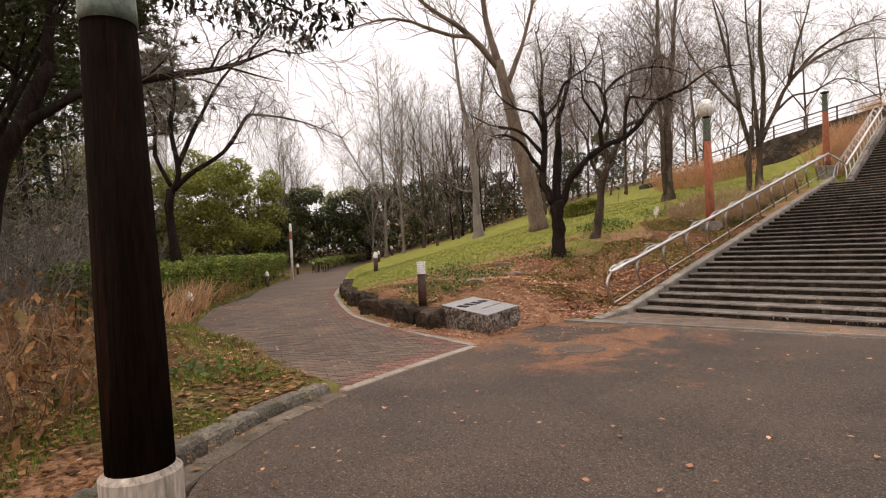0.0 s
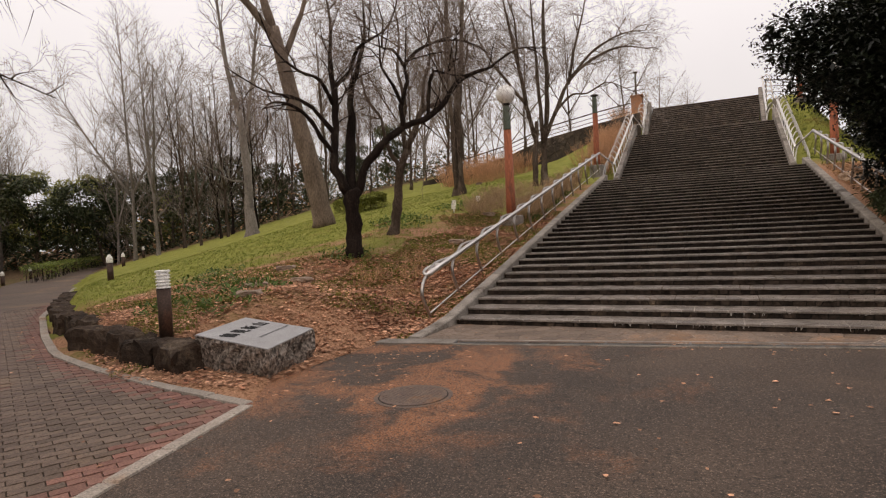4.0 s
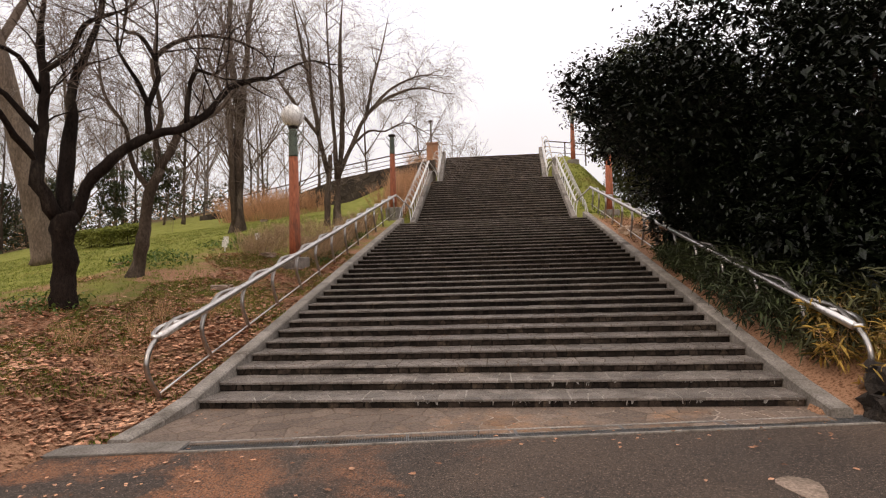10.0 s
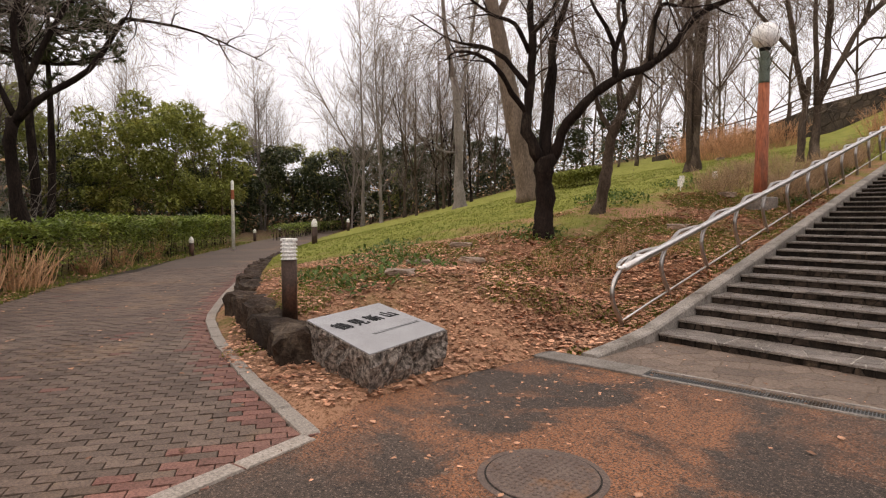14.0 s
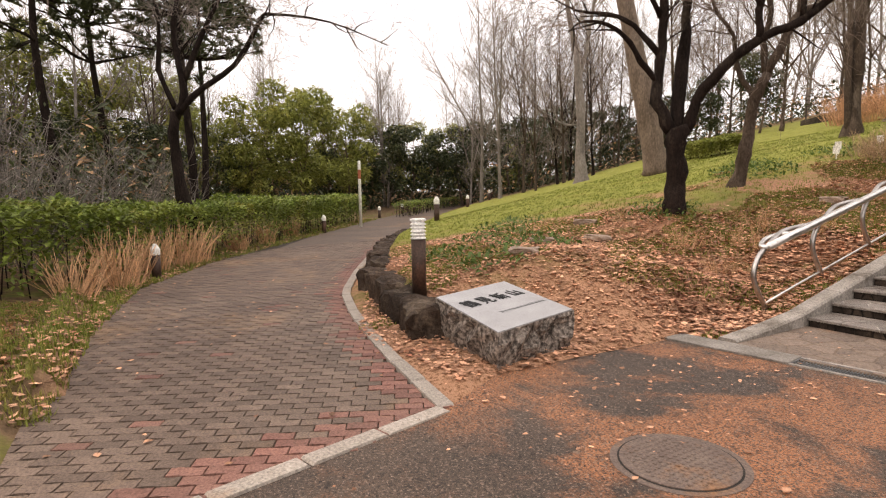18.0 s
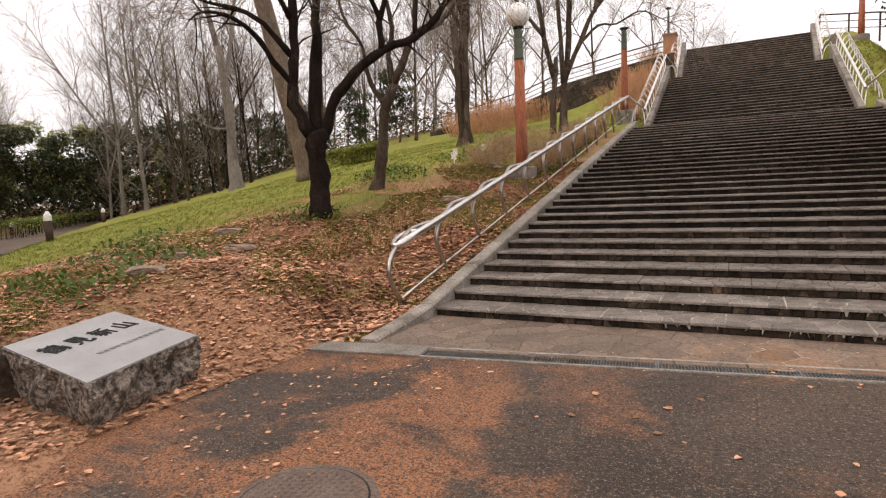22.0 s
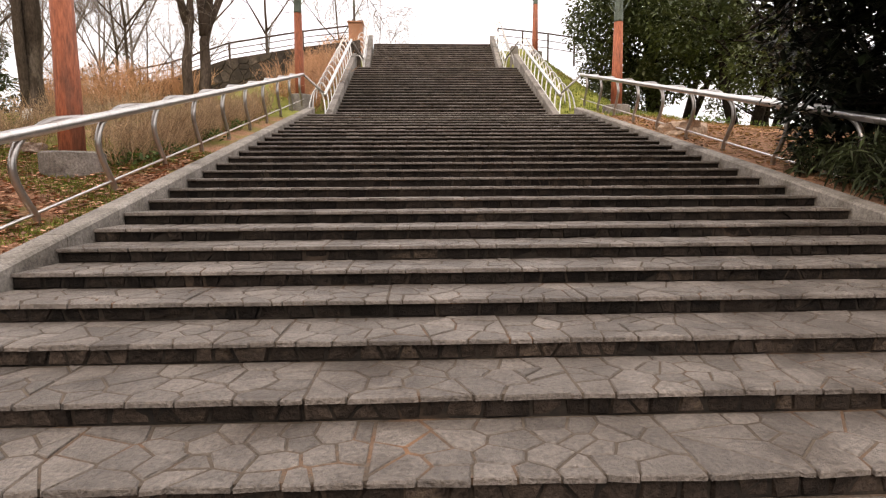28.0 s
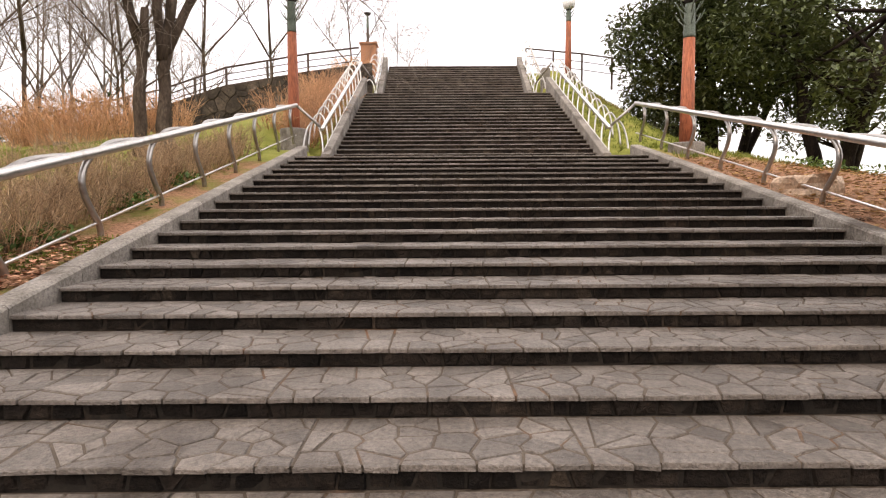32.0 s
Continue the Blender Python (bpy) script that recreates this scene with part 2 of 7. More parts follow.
BOULDER = mat("dark_retaining_rock", (0.021, 0.0135, 0.0092), (0.061, 0.04, 0.028), 4, (0.131, 0.095, 0.068), 0.9, fine=22, bump=1.0, dist=0.04, per_object=0.4, spec=0.15)
# Retaining rock in a darker tone, with the shade of the bush painted in.
LOW_WALL_ROCK = mat("bush_shaded_rock", (0.0146, 0.0110, 0.0087), (0.044, 0.032, 0.025), 4, (0.073, 0.055, 0.041), 0.9, fine=22, bump=1.0, dist=0.03, per_object=0.35)
MOSSY_KERB = mat("mossy_kerb_stone", (0.089, 0.074, 0.058), (0.219, 0.185, 0.15), 6, (0.063, 0.068, 0.027), 0.95, fine=34, bump=1.0, dist=0.03, per_object=0.3)
GUTTER = mat("dirty_gutter_stone", (0.089, 0.07, 0.054), (0.167, 0.128, 0.097), 2.5, (0.057, 0.045, 0.029), 0.95, fine=40, bump=0.8, per_object=0.25)
BRAMBLE = mat("dark_brown_stem", (0.125, 0.07, 0.041), (0.23, 0.135, 0.077), 2, (0.313, 0.19, 0.106), 0.9, island=0.4, bump=0.0)
LEAF_RUST = mat("rust_brown_shrub_leaf", (0.157, 0.066, 0.031), (0.272, 0.135, 0.05), 1.6, (0.141, 0.145, 0.033), 0.75, island=0.6, fine=12, bump=0.0, transmit=0.2)
LIME_MORTAR = mat("lime_stained_mortar", (0.031, 0.024, 0.0193), (0.418, 0.375, 0.328), 1.4, None, 0.95, soft=0.10, cover=0.44)
WALL_STONE = mat("dark_mossy_wall_stone", (0.034, 0.026, 0.0193), (0.086, 0.065, 0.049), 2, (0.148, 0.11, 0.084), 0.9, fine=14, bump=1.0, dist=0.03, island=0.35, per_object=0.35)
BARK_DARK = mat("dark_cherry_bark", (0.0094, 0.0060, 0.0046), (0.025, 0.0170, 0.0135), 5, (0.057, 0.044, 0.033), 0.95, fine=30, bump=1.0, dist=0.03, stretch=(1, 1, 0.4), spec=0.1)
BARK_MID = mat("dark_brown_bark", (0.044, 0.031, 0.022), (0.096, 0.07, 0.053), 4, (0.167, 0.13, 0.101), 0.95, fine=28, bump=1.0, dist=0.03, stretch=(1, 1, 0.35), spec=0.1)
BARK_BROWN = mat("grey_brown_bark", (0.114, 0.08, 0.059), (0.193, 0.14, 0.106), 4, (0.068, 0.048, 0.036), 0.9, fine=26, bump=0.9, dist=0.02, stretch=(1, 1, 0.35))
BARK_PALE = mat("pale_grey_bark", (0.145, 0.122, 0.105), (0.245, 0.213, 0.188), 3, (0.10, 0.082, 0.070), 0.9, fine=26, bump=0.8, dist=0.02, stretch=(1, 1, 0.35))
TWIG = mat("bare_twig", (0.165, 0.135, 0.115), (0.27, 0.225, 0.195), 3, None, 0.9, bump=0.0)
TWIG_DARK = mat("dark_bare_twig", (0.104, 0.077, 0.063), (0.199, 0.15, 0.124), 3, None, 0.9, bump=0.0)
# Darker than the lit leaves: the shade within the bush lies in this colour.
LEAF_DARK = mat("glossy_dark_leaf_with_shade", (0.0037, 0.0062, 0.0027), (0.0094, 0.0140, 0.0058), 2, None, 0.42, island=0.6, fine=8, bump=0.0, spec=0.26)
LEAF_GREEN = mat("evergreen_leaf", (0.155, 0.178, 0.043), (0.27, 0.28, 0.073), 0.8, (0.34, 0.285, 0.076), 0.6, island=0.5, fine=6, bump=0.0, transmit=0.4)
LEAF_DEEP = mat("deep_green_leaf", (0.027, 0.038, 0.0154), (0.056, 0.07, 0.025), 0.8, (0.089, 0.082, 0.031), 0.6, island=0.4, fine=6, bump=0.0, transmit=0.15)
LEAF_OAK = mat("oak_leaf", (0.04, 0.055, 0.0193), (0.086, 0.1, 0.034), 0.8, (0.125, 0.12, 0.04), 0.5, island=0.45, fine=6, bump=0.0, transmit=0.2)
LEAF_HEDGE = mat("hedge_leaf", (0.102, 0.15, 0.027), (0.193, 0.235, 0.044), 1.2, (0.274, 0.235, 0.058), 0.55, island=0.5, fine=8, bump=0.0, transmit=0.3)
LEAF_DRY = mat("dry_fallen_leaf", (0.397, 0.182, 0.104), (0.543, 0.295, 0.183), 1.2, (0.209, 0.074, 0.041), 0.85, island=0.65, fine=20, bump=0.2)
LEAF_YELLOW = mat("yellowed_leaf", (0.388, 0.25, 0.058), (0.296, 0.17, 0.04), 4, (0.051, 0.06, 0.0160), 0.7, island=0.6, bump=0.0, transmit=0.15)
LEAF_WITHERED = mat("withered_shrub_leaf", (0.228, 0.12, 0.044), (0.365, 0.22, 0.08), 3, (0.102, 0.05, 0.027), 0.8, island=0.6, fine=12, bump=0.0, transmit=0.2)
STRAW = mat("dry_straw_grass", (0.524, 0.29, 0.151), (0.706, 0.44, 0.258), 1.5, (0.342, 0.16, 0.084), 0.9, island=0.35, bump=0.0)
RUSSET = mat("russet_dry_shrub", (0.479, 0.255, 0.138), (0.627, 0.36, 0.208), 1.5, (0.342, 0.17, 0.089), 0.9, island=0.35, bump=0.0)
BRUSH = mat("brown_brushwood", (0.376, 0.215, 0.111), (0.547, 0.34, 0.191), 2, (0.182, 0.1, 0.053), 0.9, island=0.4, bump=0.0)
GRASS = mat("grass_blade", (0.137, 0.17, 0.031), (0.216, 0.235, 0.049), 0.9, (0.274, 0.215, 0.071), 0.7, island=0.3, bump=0.0, transmit=0.3)
WEED = mat("green_weed_leaf", (0.057, 0.105, 0.022), (0.102, 0.15, 0.036), 2, None, 0.6, island=0.3, bump=0.0, transmit=0.3)
BRICK = mat("orange_brick", (0.342, 0.155, 0.084), (0.41, 0.2, 0.116), 3, (0.251, 0.11, 0.062), 0.9)
DULL_BRUSH = mat("dull_brown_twigs", (0.31, 0.195, 0.112), (0.46, 0.315, 0.19), 2, (0.16, 0.098, 0.058), 0.9, island=0.45, bump=0.0)
TREAD_BED = mat("sandy_tread_mortar", (0.063, 0.047, 0.035), (0.125, 0.096, 0.072), 3.0, (0.178, 0.093, 0.052), 0.95, fine=70, bump=0.8)
RAIL_BROWN = mat("dark_fence_metal", (0.051, 0.035, 0.028), (0.079, 0.055, 0.044), 4, None, 0.6, 0.3)
PALE_ROCK = mat("pale_weathered_rock", (0.41, 0.28, 0.195), (0.524, 0.38, 0.275), 5, (0.251, 0.17, 0.116), 0.9, fine=25, bump=0.8, dist=0.02)
PALE_PATCH = mat("pale_cement_patch", (0.216, 0.155, 0.116), (0.307, 0.225, 0.173), 4, (0.137, 0.1, 0.075), 0.9, bump=0.6)


def ground_material():
    """Leaf litter round the sign and the rail, lawn further up the slope, brown earth beside the path."""
    m = bpy.data.materials.new("park_ground")
    m.use_nodes = True
    n, l = m.node_tree.nodes, m.node_tree.links
    b = n["Principled BSDF"]
    geo = n.new("ShaderNodeNewGeometry")

    def tex(s, detail=5.0):
        t = n.new("ShaderNodeTexNoise")
        t.inputs["Scale"].default_value, t.inputs["Detail"].default_value, t.inputs["Roughness"].default_value = s, detail, 0.65
        l.new(geo.outputs["Position"], t.inputs["Vector"])
        return t.outputs["Fac"]

    def ramp(fac, *stops):
        r = n.new("ShaderNodeValToRGB")
        r.color_ramp.elements[0].position, r.color_ramp.elements[0].color = stops[0][0], (*stops[0][1], 1)
        r.color_ramp.elements[1].position, r.color_ramp.elements[1].color = stops[-1][0], (*stops[-1][1], 1)
        for p, c in stops[1:-1]:
            r.color_ramp.elements.new(p).color = (*c, 1)
        l.new(fac, r.inputs["Fac"])
        return r.outputs["Color"]

    def calc(op, a, c):
        x = n.new("ShaderNodeMath")
        x.operation = op
        for i, value in enumerate((a, c)):
            if hasattr(value, "is_linked"):
                l.new(value, x.inputs[i])
            else:
                x.inputs[i].default_value = value
        return x.outputs[0]

    def mix(fac, a, c):
        x = n.new("ShaderNodeMix")
        x.data_type = "RGBA"
        l.new(fac, x.inputs["Factor"])
        l.new(a, x.inputs["A"])
        l.new(c, x.inputs["B"])
        return x.outputs["Result"]

    sep = n.new("ShaderNodeSeparateXYZ")
    l.new(geo.outputs["Position"], sep.inputs[0])
    px, py = sep.outputs["X"], sep.outputs["Y"]
    litter = ramp(tex(30), (0.30, (0.068, 0.03, 0.0160)), (0.43, (0.228, 0.112, 0.062)), (0.55, (0.421, 0.225, 0.138)), (0.70, (0.171, 0.085, 0.047)))
    lawn = ramp(tex(2.2), (0.28, (0.131, 0.125, 0.031)), (0.45, (0.183, 0.19, 0.041)), (0.60, (0.235, 0.23, 0.056)), (0.75, (0.293, 0.205, 0.087)))
    earth = ramp(tex(7), (0.30, (0.063, 0.038, 0.023)), (0.5, (0.137, 0.085, 0.049)), (0.7, (0.216, 0.135, 0.075)))
    moss = ramp(tex(6), (0.3, (0.079, 0.09, 0.022)), (0.7, (0.171, 0.15, 0.044)))
    # lawn grows with the distance up the hill and towards the path
    up = calc("ADD", calc("MULTIPLY", px, -0.62), calc("MULTIPLY", py, 0.33))
    wob = calc("MULTIPLY", calc("SUBTRACT", tex(0.55, 6), 0.5), 7.0)
    lawn_mask = calc("SUBTRACT", calc("ADD", up, wob), 5.6)
    clamp = n.new("ShaderNodeMapRange")
    l.new(lawn_mask, clamp.inputs["Value"])
    clamp.inputs["From Max"].default_value = 1.6
    right = n.new("ShaderNodeMapRange")
    right.inputs["From Min"].default_value, right.inputs["From Max"].default_value = 13.0, 15.0
    l.new(calc("ADD", py, calc("MULTIPLY", wob, 0.3)), right.inputs["Value"])
    on_right = n.new("ShaderNodeMapRange")
    on_right.inputs["From Min"].default_value, on_right.inputs["From Max"].default_value = 3.0, 3.2
    l.new(px, on_right.inputs["Value"])
    lawn_all = calc("MAXIMUM", clamp.outputs[0], calc("MULTIPLY", on_right.outputs[0], right.outputs[0]))
    far = n.new("ShaderNodeMapRange")
    far.inputs["From Min"].default_value, far.inputs["From Max"].default_value = -7.0, -9.5
    side = calc("MAXIMUM", calc("SUBTRACT", calc("ADD", calc("MULTIPLY", px, -0.574), calc("MULTIPLY", py, -0.819)), 11.26), calc("SUBTRACT", calc("MULTIPLY", py, -1.0), 6.7))
    beyond = n.new("ShaderNodeMapRange")
    beyond.inputs["From Min"].default_value, beyond.inputs["From Max"].default_value = 0.0, 0.4
    l.new(side, beyond.inputs["Value"])
    left_zone = n.new("ShaderNodeMapRange")
    left_zone.inputs["From Min"].default_value, left_zone.inputs["From Max"].default_value = -2.0, -2.5
    l.new(px, left_zone.inputs["Value"])
    verge = calc("MULTIPLY", beyond.outputs[0], left_zone.outputs[0])
    mossy = n.new("ShaderNodeMapRange")
    mossy.inputs["From Min"].default_value, mossy.inputs["From Max"].default_value = 0.47, 0.60
    l.new(tex(1.1, 6), mossy.inputs["Value"])
    inland = n.new("ShaderNodeMapRange")
    inland.inputs["From Min"].default_value, inland.inputs["From Max"].default_value = 2.4, 3.6
    l.new(up, inland.inputs["Value"])
    col = mix(calc("MULTIPLY", mossy.outputs[0], inland.outputs[0]), litter, moss)
    col = mix(lawn_all, col, lawn)
    col = mix(verge, col, mix(mossy.outputs[0], earth, moss))
    away = n.new("ShaderNodeVectorMath")
    away.operation = "DISTANCE"
    away.inputs[1].default_value = (-4.0, 6.0, 2.0)
    l.new(geo.outputs["Position"], away.inputs[0])
    wood = n.new("ShaderNodeMapRange")
    wood.inputs["From Min"].default_value, wood.inputs["From Max"].default_value = 30.0, 36.0
    l.new(away.outputs["Value"], wood.inputs["Value"])
    col = mix(wood.outputs[0], col, earth)
    l.new(col, b.inputs["Base Color"])
    b.inputs["Roughness"].default_value, b.inputs["Specular IOR Level"].default_value = 0.95, 0.1
    bp = n.new("ShaderNodeBump")
    bp.inputs["Strength"].default_value, bp.inputs["Distance"].default_value = 0.8, 0.03
    l.new(tex(22, 4), bp.inputs["Height"])
    l.new(bp.outputs["Normal"], b.inputs["Normal"])
    return m


LIME = mat("lime_bloom", (0.24, 0.22, 0.20), (0.34, 0.315, 0.29), 9, (0.14, 0.12, 0.11), 0.95, bump=0.3)
GROUND = ground_material()

# ---- building helpers ----
rng = random.Random(7)


def origin_of(ob):
    p = Vector((0, 0, 0))
    while ob:
        p += ob.location
        ob = ob.parent
    return p


def part(name, geo, material, parent=None, label="", smooth=False):
    """Links (verts, faces), given in world metres, as one mesh object, under parent if there is one."""
    verts, faces = geo
    o = origin_of(parent)
    me = bpy.data.meshes.new(name)
    me.from_pydata([(p[0] - o.x, p[1] - o.y, p[2] - o.z) for p in verts], [], faces)
    me.materials.append(material)
    if smooth:
        me.polygons.foreach_set("use_smooth", [True] * len(me.polygons))
    ob = new(name, me)
    ob.parent = parent
    if label:
        ob["label"] = label
    if name in ("twigs", "branches", "stems", "foliage", "needles", "leaves", "bars"):
        ob["kind"] = "stuff"
    return ob


def thing(name, loc, label, category, group="", kind=""):
    ob = new(name)
    ob.empty_display_size = 0.1
    ob.location = loc
    return tagged(ob, label, category, group, kind)


def join(*geos):
    verts, faces = [], []
    for v, f in geos:
        k = len(verts)
        verts += v
        faces += [tuple(i + k for i in t) for t in f]
    return verts, faces


def tube(points, radii, sides=8, caps=True):
    pts = [Vector(p) for p in points]
    if not hasattr(radii, "__len__"):
        radii = [radii] * len(pts)
    verts, faces = [], []
    t0 = (pts[1] - pts[0]).normalized()
    side = t0.orthogonal().normalized()
    for i, p in enumerate(pts):
        a, b = pts[max(i - 1, 0)], pts[min(i + 1, len(pts) - 1)]
        t = (b - a)
        t = t.normalized() if t.length > 1e-9 else t0
        side = side - t * side.dot(t)
        side = side.normalized() if side.length > 1e-6 else t.orthogonal().normalized()
        up = t.cross(side)
        for k in range(sides):
            w = 2 * math.pi * k / sides
            q = p + (side * math.cos(w) + up * math.sin(w)) * radii[i]
            verts.append((q.x, q.y, q.z))
        if i:
            s = (i - 1) * sides
            for k in range(sides):
                j = (k + 1) % sides
                faces.append((s + k, s + j, s + sides + j, s + sides + k))
    if caps:
        faces.append(tuple(range(sides))[::-1])
        faces.append(tuple(range(len(verts) - sides, len(verts))))
    return verts, faces


def whip(points, rad):
    """A thin three-sided shoot that tapers to a point."""
    verts, faces = [], []
    side = (points[1] - points[0]).orthogonal().normalized()
    up = (points[1] - points[0]).normalized().cross(side)
    n = len(points) - 1
    for i, p in enumerate(points[:-1]):
        k = rad * (1 - 0.6 * i / n)
        for c, q in ((1.0, 0.0), (-0.5, 0.866), (-0.5, -0.866)):
            w = p + side * c * k + up * q * k
            verts.append((w.x, w.y, w.z))
        if i:
            b = 3 * i
            faces += [(b - 3 + j, b - 3 + (j + 1) % 3, b + (j + 1) % 3, b + j) for j in range(3)]
    verts.append(tuple(points[-1]))
    e, b = len(verts) - 1, 3 * (n - 1)
    faces += [(b + j, b + (j + 1) % 3, e) for j in range(3)]
    return verts, faces


def box(x0, x1, y0, y1, z0, z1, bevel=0.0):
    """A box with chamfered upper edges."""
    if bevel <= 0:
        v = [(x, y, z) for z in (z0, z1) for x, y in ((x0, y0), (x1, y0), (x1, y1), (x0, y1))]
        f = [(3, 2, 1, 0), (4, 5, 6, 7)] + [(i, (i + 1) % 4, 4 + (i + 1) % 4, 4 + i) for i in range(4)]
        return v, f
    e = bevel
    v = [(x, y, z) for z in (z0, z1 - e) for x, y in ((x0, y0), (x1, y0), (x1, y1), (x0, y1))]
    v += [(x0 + e, y0 + e, z1), (x1 - e, y0 + e, z1), (x1 - e, y1 - e, z1), (x0 + e, y1 - e, z1)]
    f = [(3, 2, 1, 0), (8, 9, 10, 11)]
    for s in (0, 4):
        f += [(s + i, s + (i + 1) % 4, s + 4 + (i + 1) % 4, s + 4 + i) for i in range(4)]
    return v, f


def lathe(cx, cy, profile, sides=20):
    v, f = [], []
    for r, z in profile:
        for k in range(sides):
            a = 2 * math.pi * k / sides
            v.append((cx + r * math.cos(a), cy + r * math.sin(a), z))
    for i in range(len(profile) - 1):
        for k in range(sides):
            j = (k + 1) % sides
            f.append((i * sides + k, i * sides + j, (i + 1) * sides + j, (i + 1) * sides + k))
    f.append(tuple(range(sides))[::-1])
    f.append(tuple(range(len(v) - sides, len(v))))
    return v, f


def prism(poly, z0, z1, inset=0.0, drop=0.006):
    """A slab over a convex polygon, its rim rounded by a chamfer."""
    cx, cy = sum(p[0] for p in poly) / len(poly), sum(p[1] for p in poly) / len(poly)
    n = len(poly)
    v = [(x, y, z0) for x, y in poly] + [(x, y, z1 - drop) for x, y in poly]
    for x, y in poly:
        d = math.hypot(x - cx, y - cy) or 1
        k = max(0.0, 1 - inset / d)
        v.append((cx + (x - cx) * k, cy + (y - cy) * k, z1))
    f = [tuple(range(2 * n, 3 * n))]
    for s in (0, n):
        f += [(s + i, s + (i + 1) % n, s + n + (i + 1) % n, s + n + i) for i in range(n)]
    return v, f


def clip(poly, nx, ny, d):
    out = []
    for i in range(len(poly)):
        a, b = poly[i], poly[(i + 1) % len(poly)]
        da, db = a[0] * nx + a[1] * ny - d, b[0] * nx + b[1] * ny - d
        if da <= 0:
            out.append(a)
        if (da < 0 < db) or (db < 0 < da):
            t = da / (da - db)
            out.append((a[0] + (b[0] - a[0]) * t, a[1] + (b[1] - a[1]) * t))
    return out


def crazy_paving(x0, x1, y0, y1, size, gap, seeded):
    """Irregular polygons (a Voronoi pattern) that fill a rectangle, with joints of width gap."""
    r = random.Random(seeded)
    rows = max(1, round((y1 - y0) / size))
    cols = max(1, round((x1 - x0) / (size * 1.12)))
    reach, shift = (3.2 * size, 0.62) if rows > 1 else (14 * size, 0.34)
    seeds = []
    for j in range(rows):
        for i in range(cols):
            if r.random() < 0.20:
                continue
            seeds.append((x0 + (i + 0.5 + r.uniform(-shift, shift) + 0.3 * (j % 2)) * (x1 - x0) / cols, y0 + (j + 0.5 + r.uniform(-0.46, 0.46)) * (y1 - y0) / rows))
    cells = []
    for i, (a, b) in enumerate(seeds):
        poly = [(x0, y0), (x1, y0), (x1, y1), (x0, y1)]
        for k, (c, d) in enumerate(seeds):
            if k == i or abs(c - a) > reach or abs(d - b) > reach:
                continue
            nx, ny = c - a, d - b
            w = math.hypot(nx, ny)
            nx, ny = nx / w, ny / w
            poly = clip(poly, nx, ny, nx * (a + c) / 2 + ny * (b + d) / 2 - gap / 2)
            if len(poly) < 3:
                break
        if len(poly) >= 3:
            cells.append(poly)
    return cells


# ---- the lie of the land ----
HALF, RISE, RUN, STEPS = 3.295, 0.105, 0.48, 30
LAND1_Y, LAND1_Z, LAND1_END = (STEPS - 1) * RUN, STEPS * RISE, 16.3
LAND2_Y, LAND2_Z, LAND2_END = 22.5, 5.92, 24.9
TOP_Y, TOP_Z = 29.5, 8.43
EDGE = [(-3.42, -4.52), (-4.85, -4.28), (-6.73, -3.88), (-8.34, -3.4), (-10.43, -2.36), (-13.88, -0.47), (-17.12, 1.76), (-24.25, 6.75), (-33.0, 13.8), (-52.0, 30.0)]
FAR_EDGE = [(-2.74, -7.2), (-4.7, -7.1), (-7.5, -6.86), (-10.7, -6.25), (-13.7, -4.75), (-21.5, 0.6), (-30.0, 6.6), (-41.0, 15.0), (-56.0, 28.0)]


def smooth(a, b, x):
    t = min(1.0, max(0.0, (x - a) / (b - a)))
    return t * t * (3 - 2 * t)


def stair_z(y):
    """The height of the steps' noses along the flights."""
    if y < LAND1_Y:
        return max(0.0, RISE + y * RISE / RUN) if y > -0.5 else 0.0
    if y < LAND1_END:
        return LAND1_Z
    if y < LAND2_Y:
        return LAND1_Z + (y - LAND1_END) * (LAND2_Z - LAND1_Z) / (LAND2_Y - LAND1_END)
    if y < LAND2_END:
        return LAND2_Z
    return min(TOP_Z, LAND2_Z + (y - LAND2_END) * (TOP_Z - LAND2_Z) / (TOP_Y - LAND2_END))


def bank_z(y):
    """A smooth bank beside the flights."""
    if y < 0:
        return 0.10 * smooth(-1.5, 0, y)
    if y < 15.0:
        return 0.10 + y * 0.2185
    if y < 16.3:
        return 3.38 + (y - 15.0) * 0.06
    return min(TOP_Z, 3.46 + (y - 16.3) * 0.385)


def hill_q(x, y):
    return (x + 6.7) * 0.425 + (y + 3.9) * 0.905, (x + 13.88) * 0.598 + (y + 0.47) * 0.80


PATH_POLY = EDGE + FAR_EDGE[::-1]


def in_path(x, y):
    c, n = False, len(PATH_POLY)
    for i in range(n):
        (x1, y1), (x2, y2) = PATH_POLY[i], PATH_POLY[(i + 1) % n]
        if (y1 > y) != (y2 > y) and x < (x2 - x1) * (y - y1) / (y2 - y1) + x1:
            c = not c
    return c


def edge_dist(x, y):
    """How far a place lies from the path's planted edge."""
    best = 99.0
    for (x1, y1), (x2, y2) in zip(EDGE, EDGE[1:]):
        dx, dy = x2 - x1, y2 - y1
        t = min(1.0, max(0.0, ((x - x1) * dx + (y - y1) * dy) / (dx * dx + dy * dy)))
        best = min(best, math.hypot(x - x1 - t * dx, y - y1 - t * dy))
    return best


VERGE = [(-2.86, -7.42), (-2.50, -8.35), (-2.05, -9.15), (-1.30, -10.0), (-0.5, -11.0), (0.4, -12.4), (0.4, -30.0)]


def verge_x(y):
    """Where the verge's kerb runs, going back along the road."""
    for (xa, ya), (xb, yb) in zip(VERGE, VERGE[1:]):
        if y > yb:
            return xa + (xb - xa) * (y - ya) / (yb - ya)
    return VERGE[-1][0]


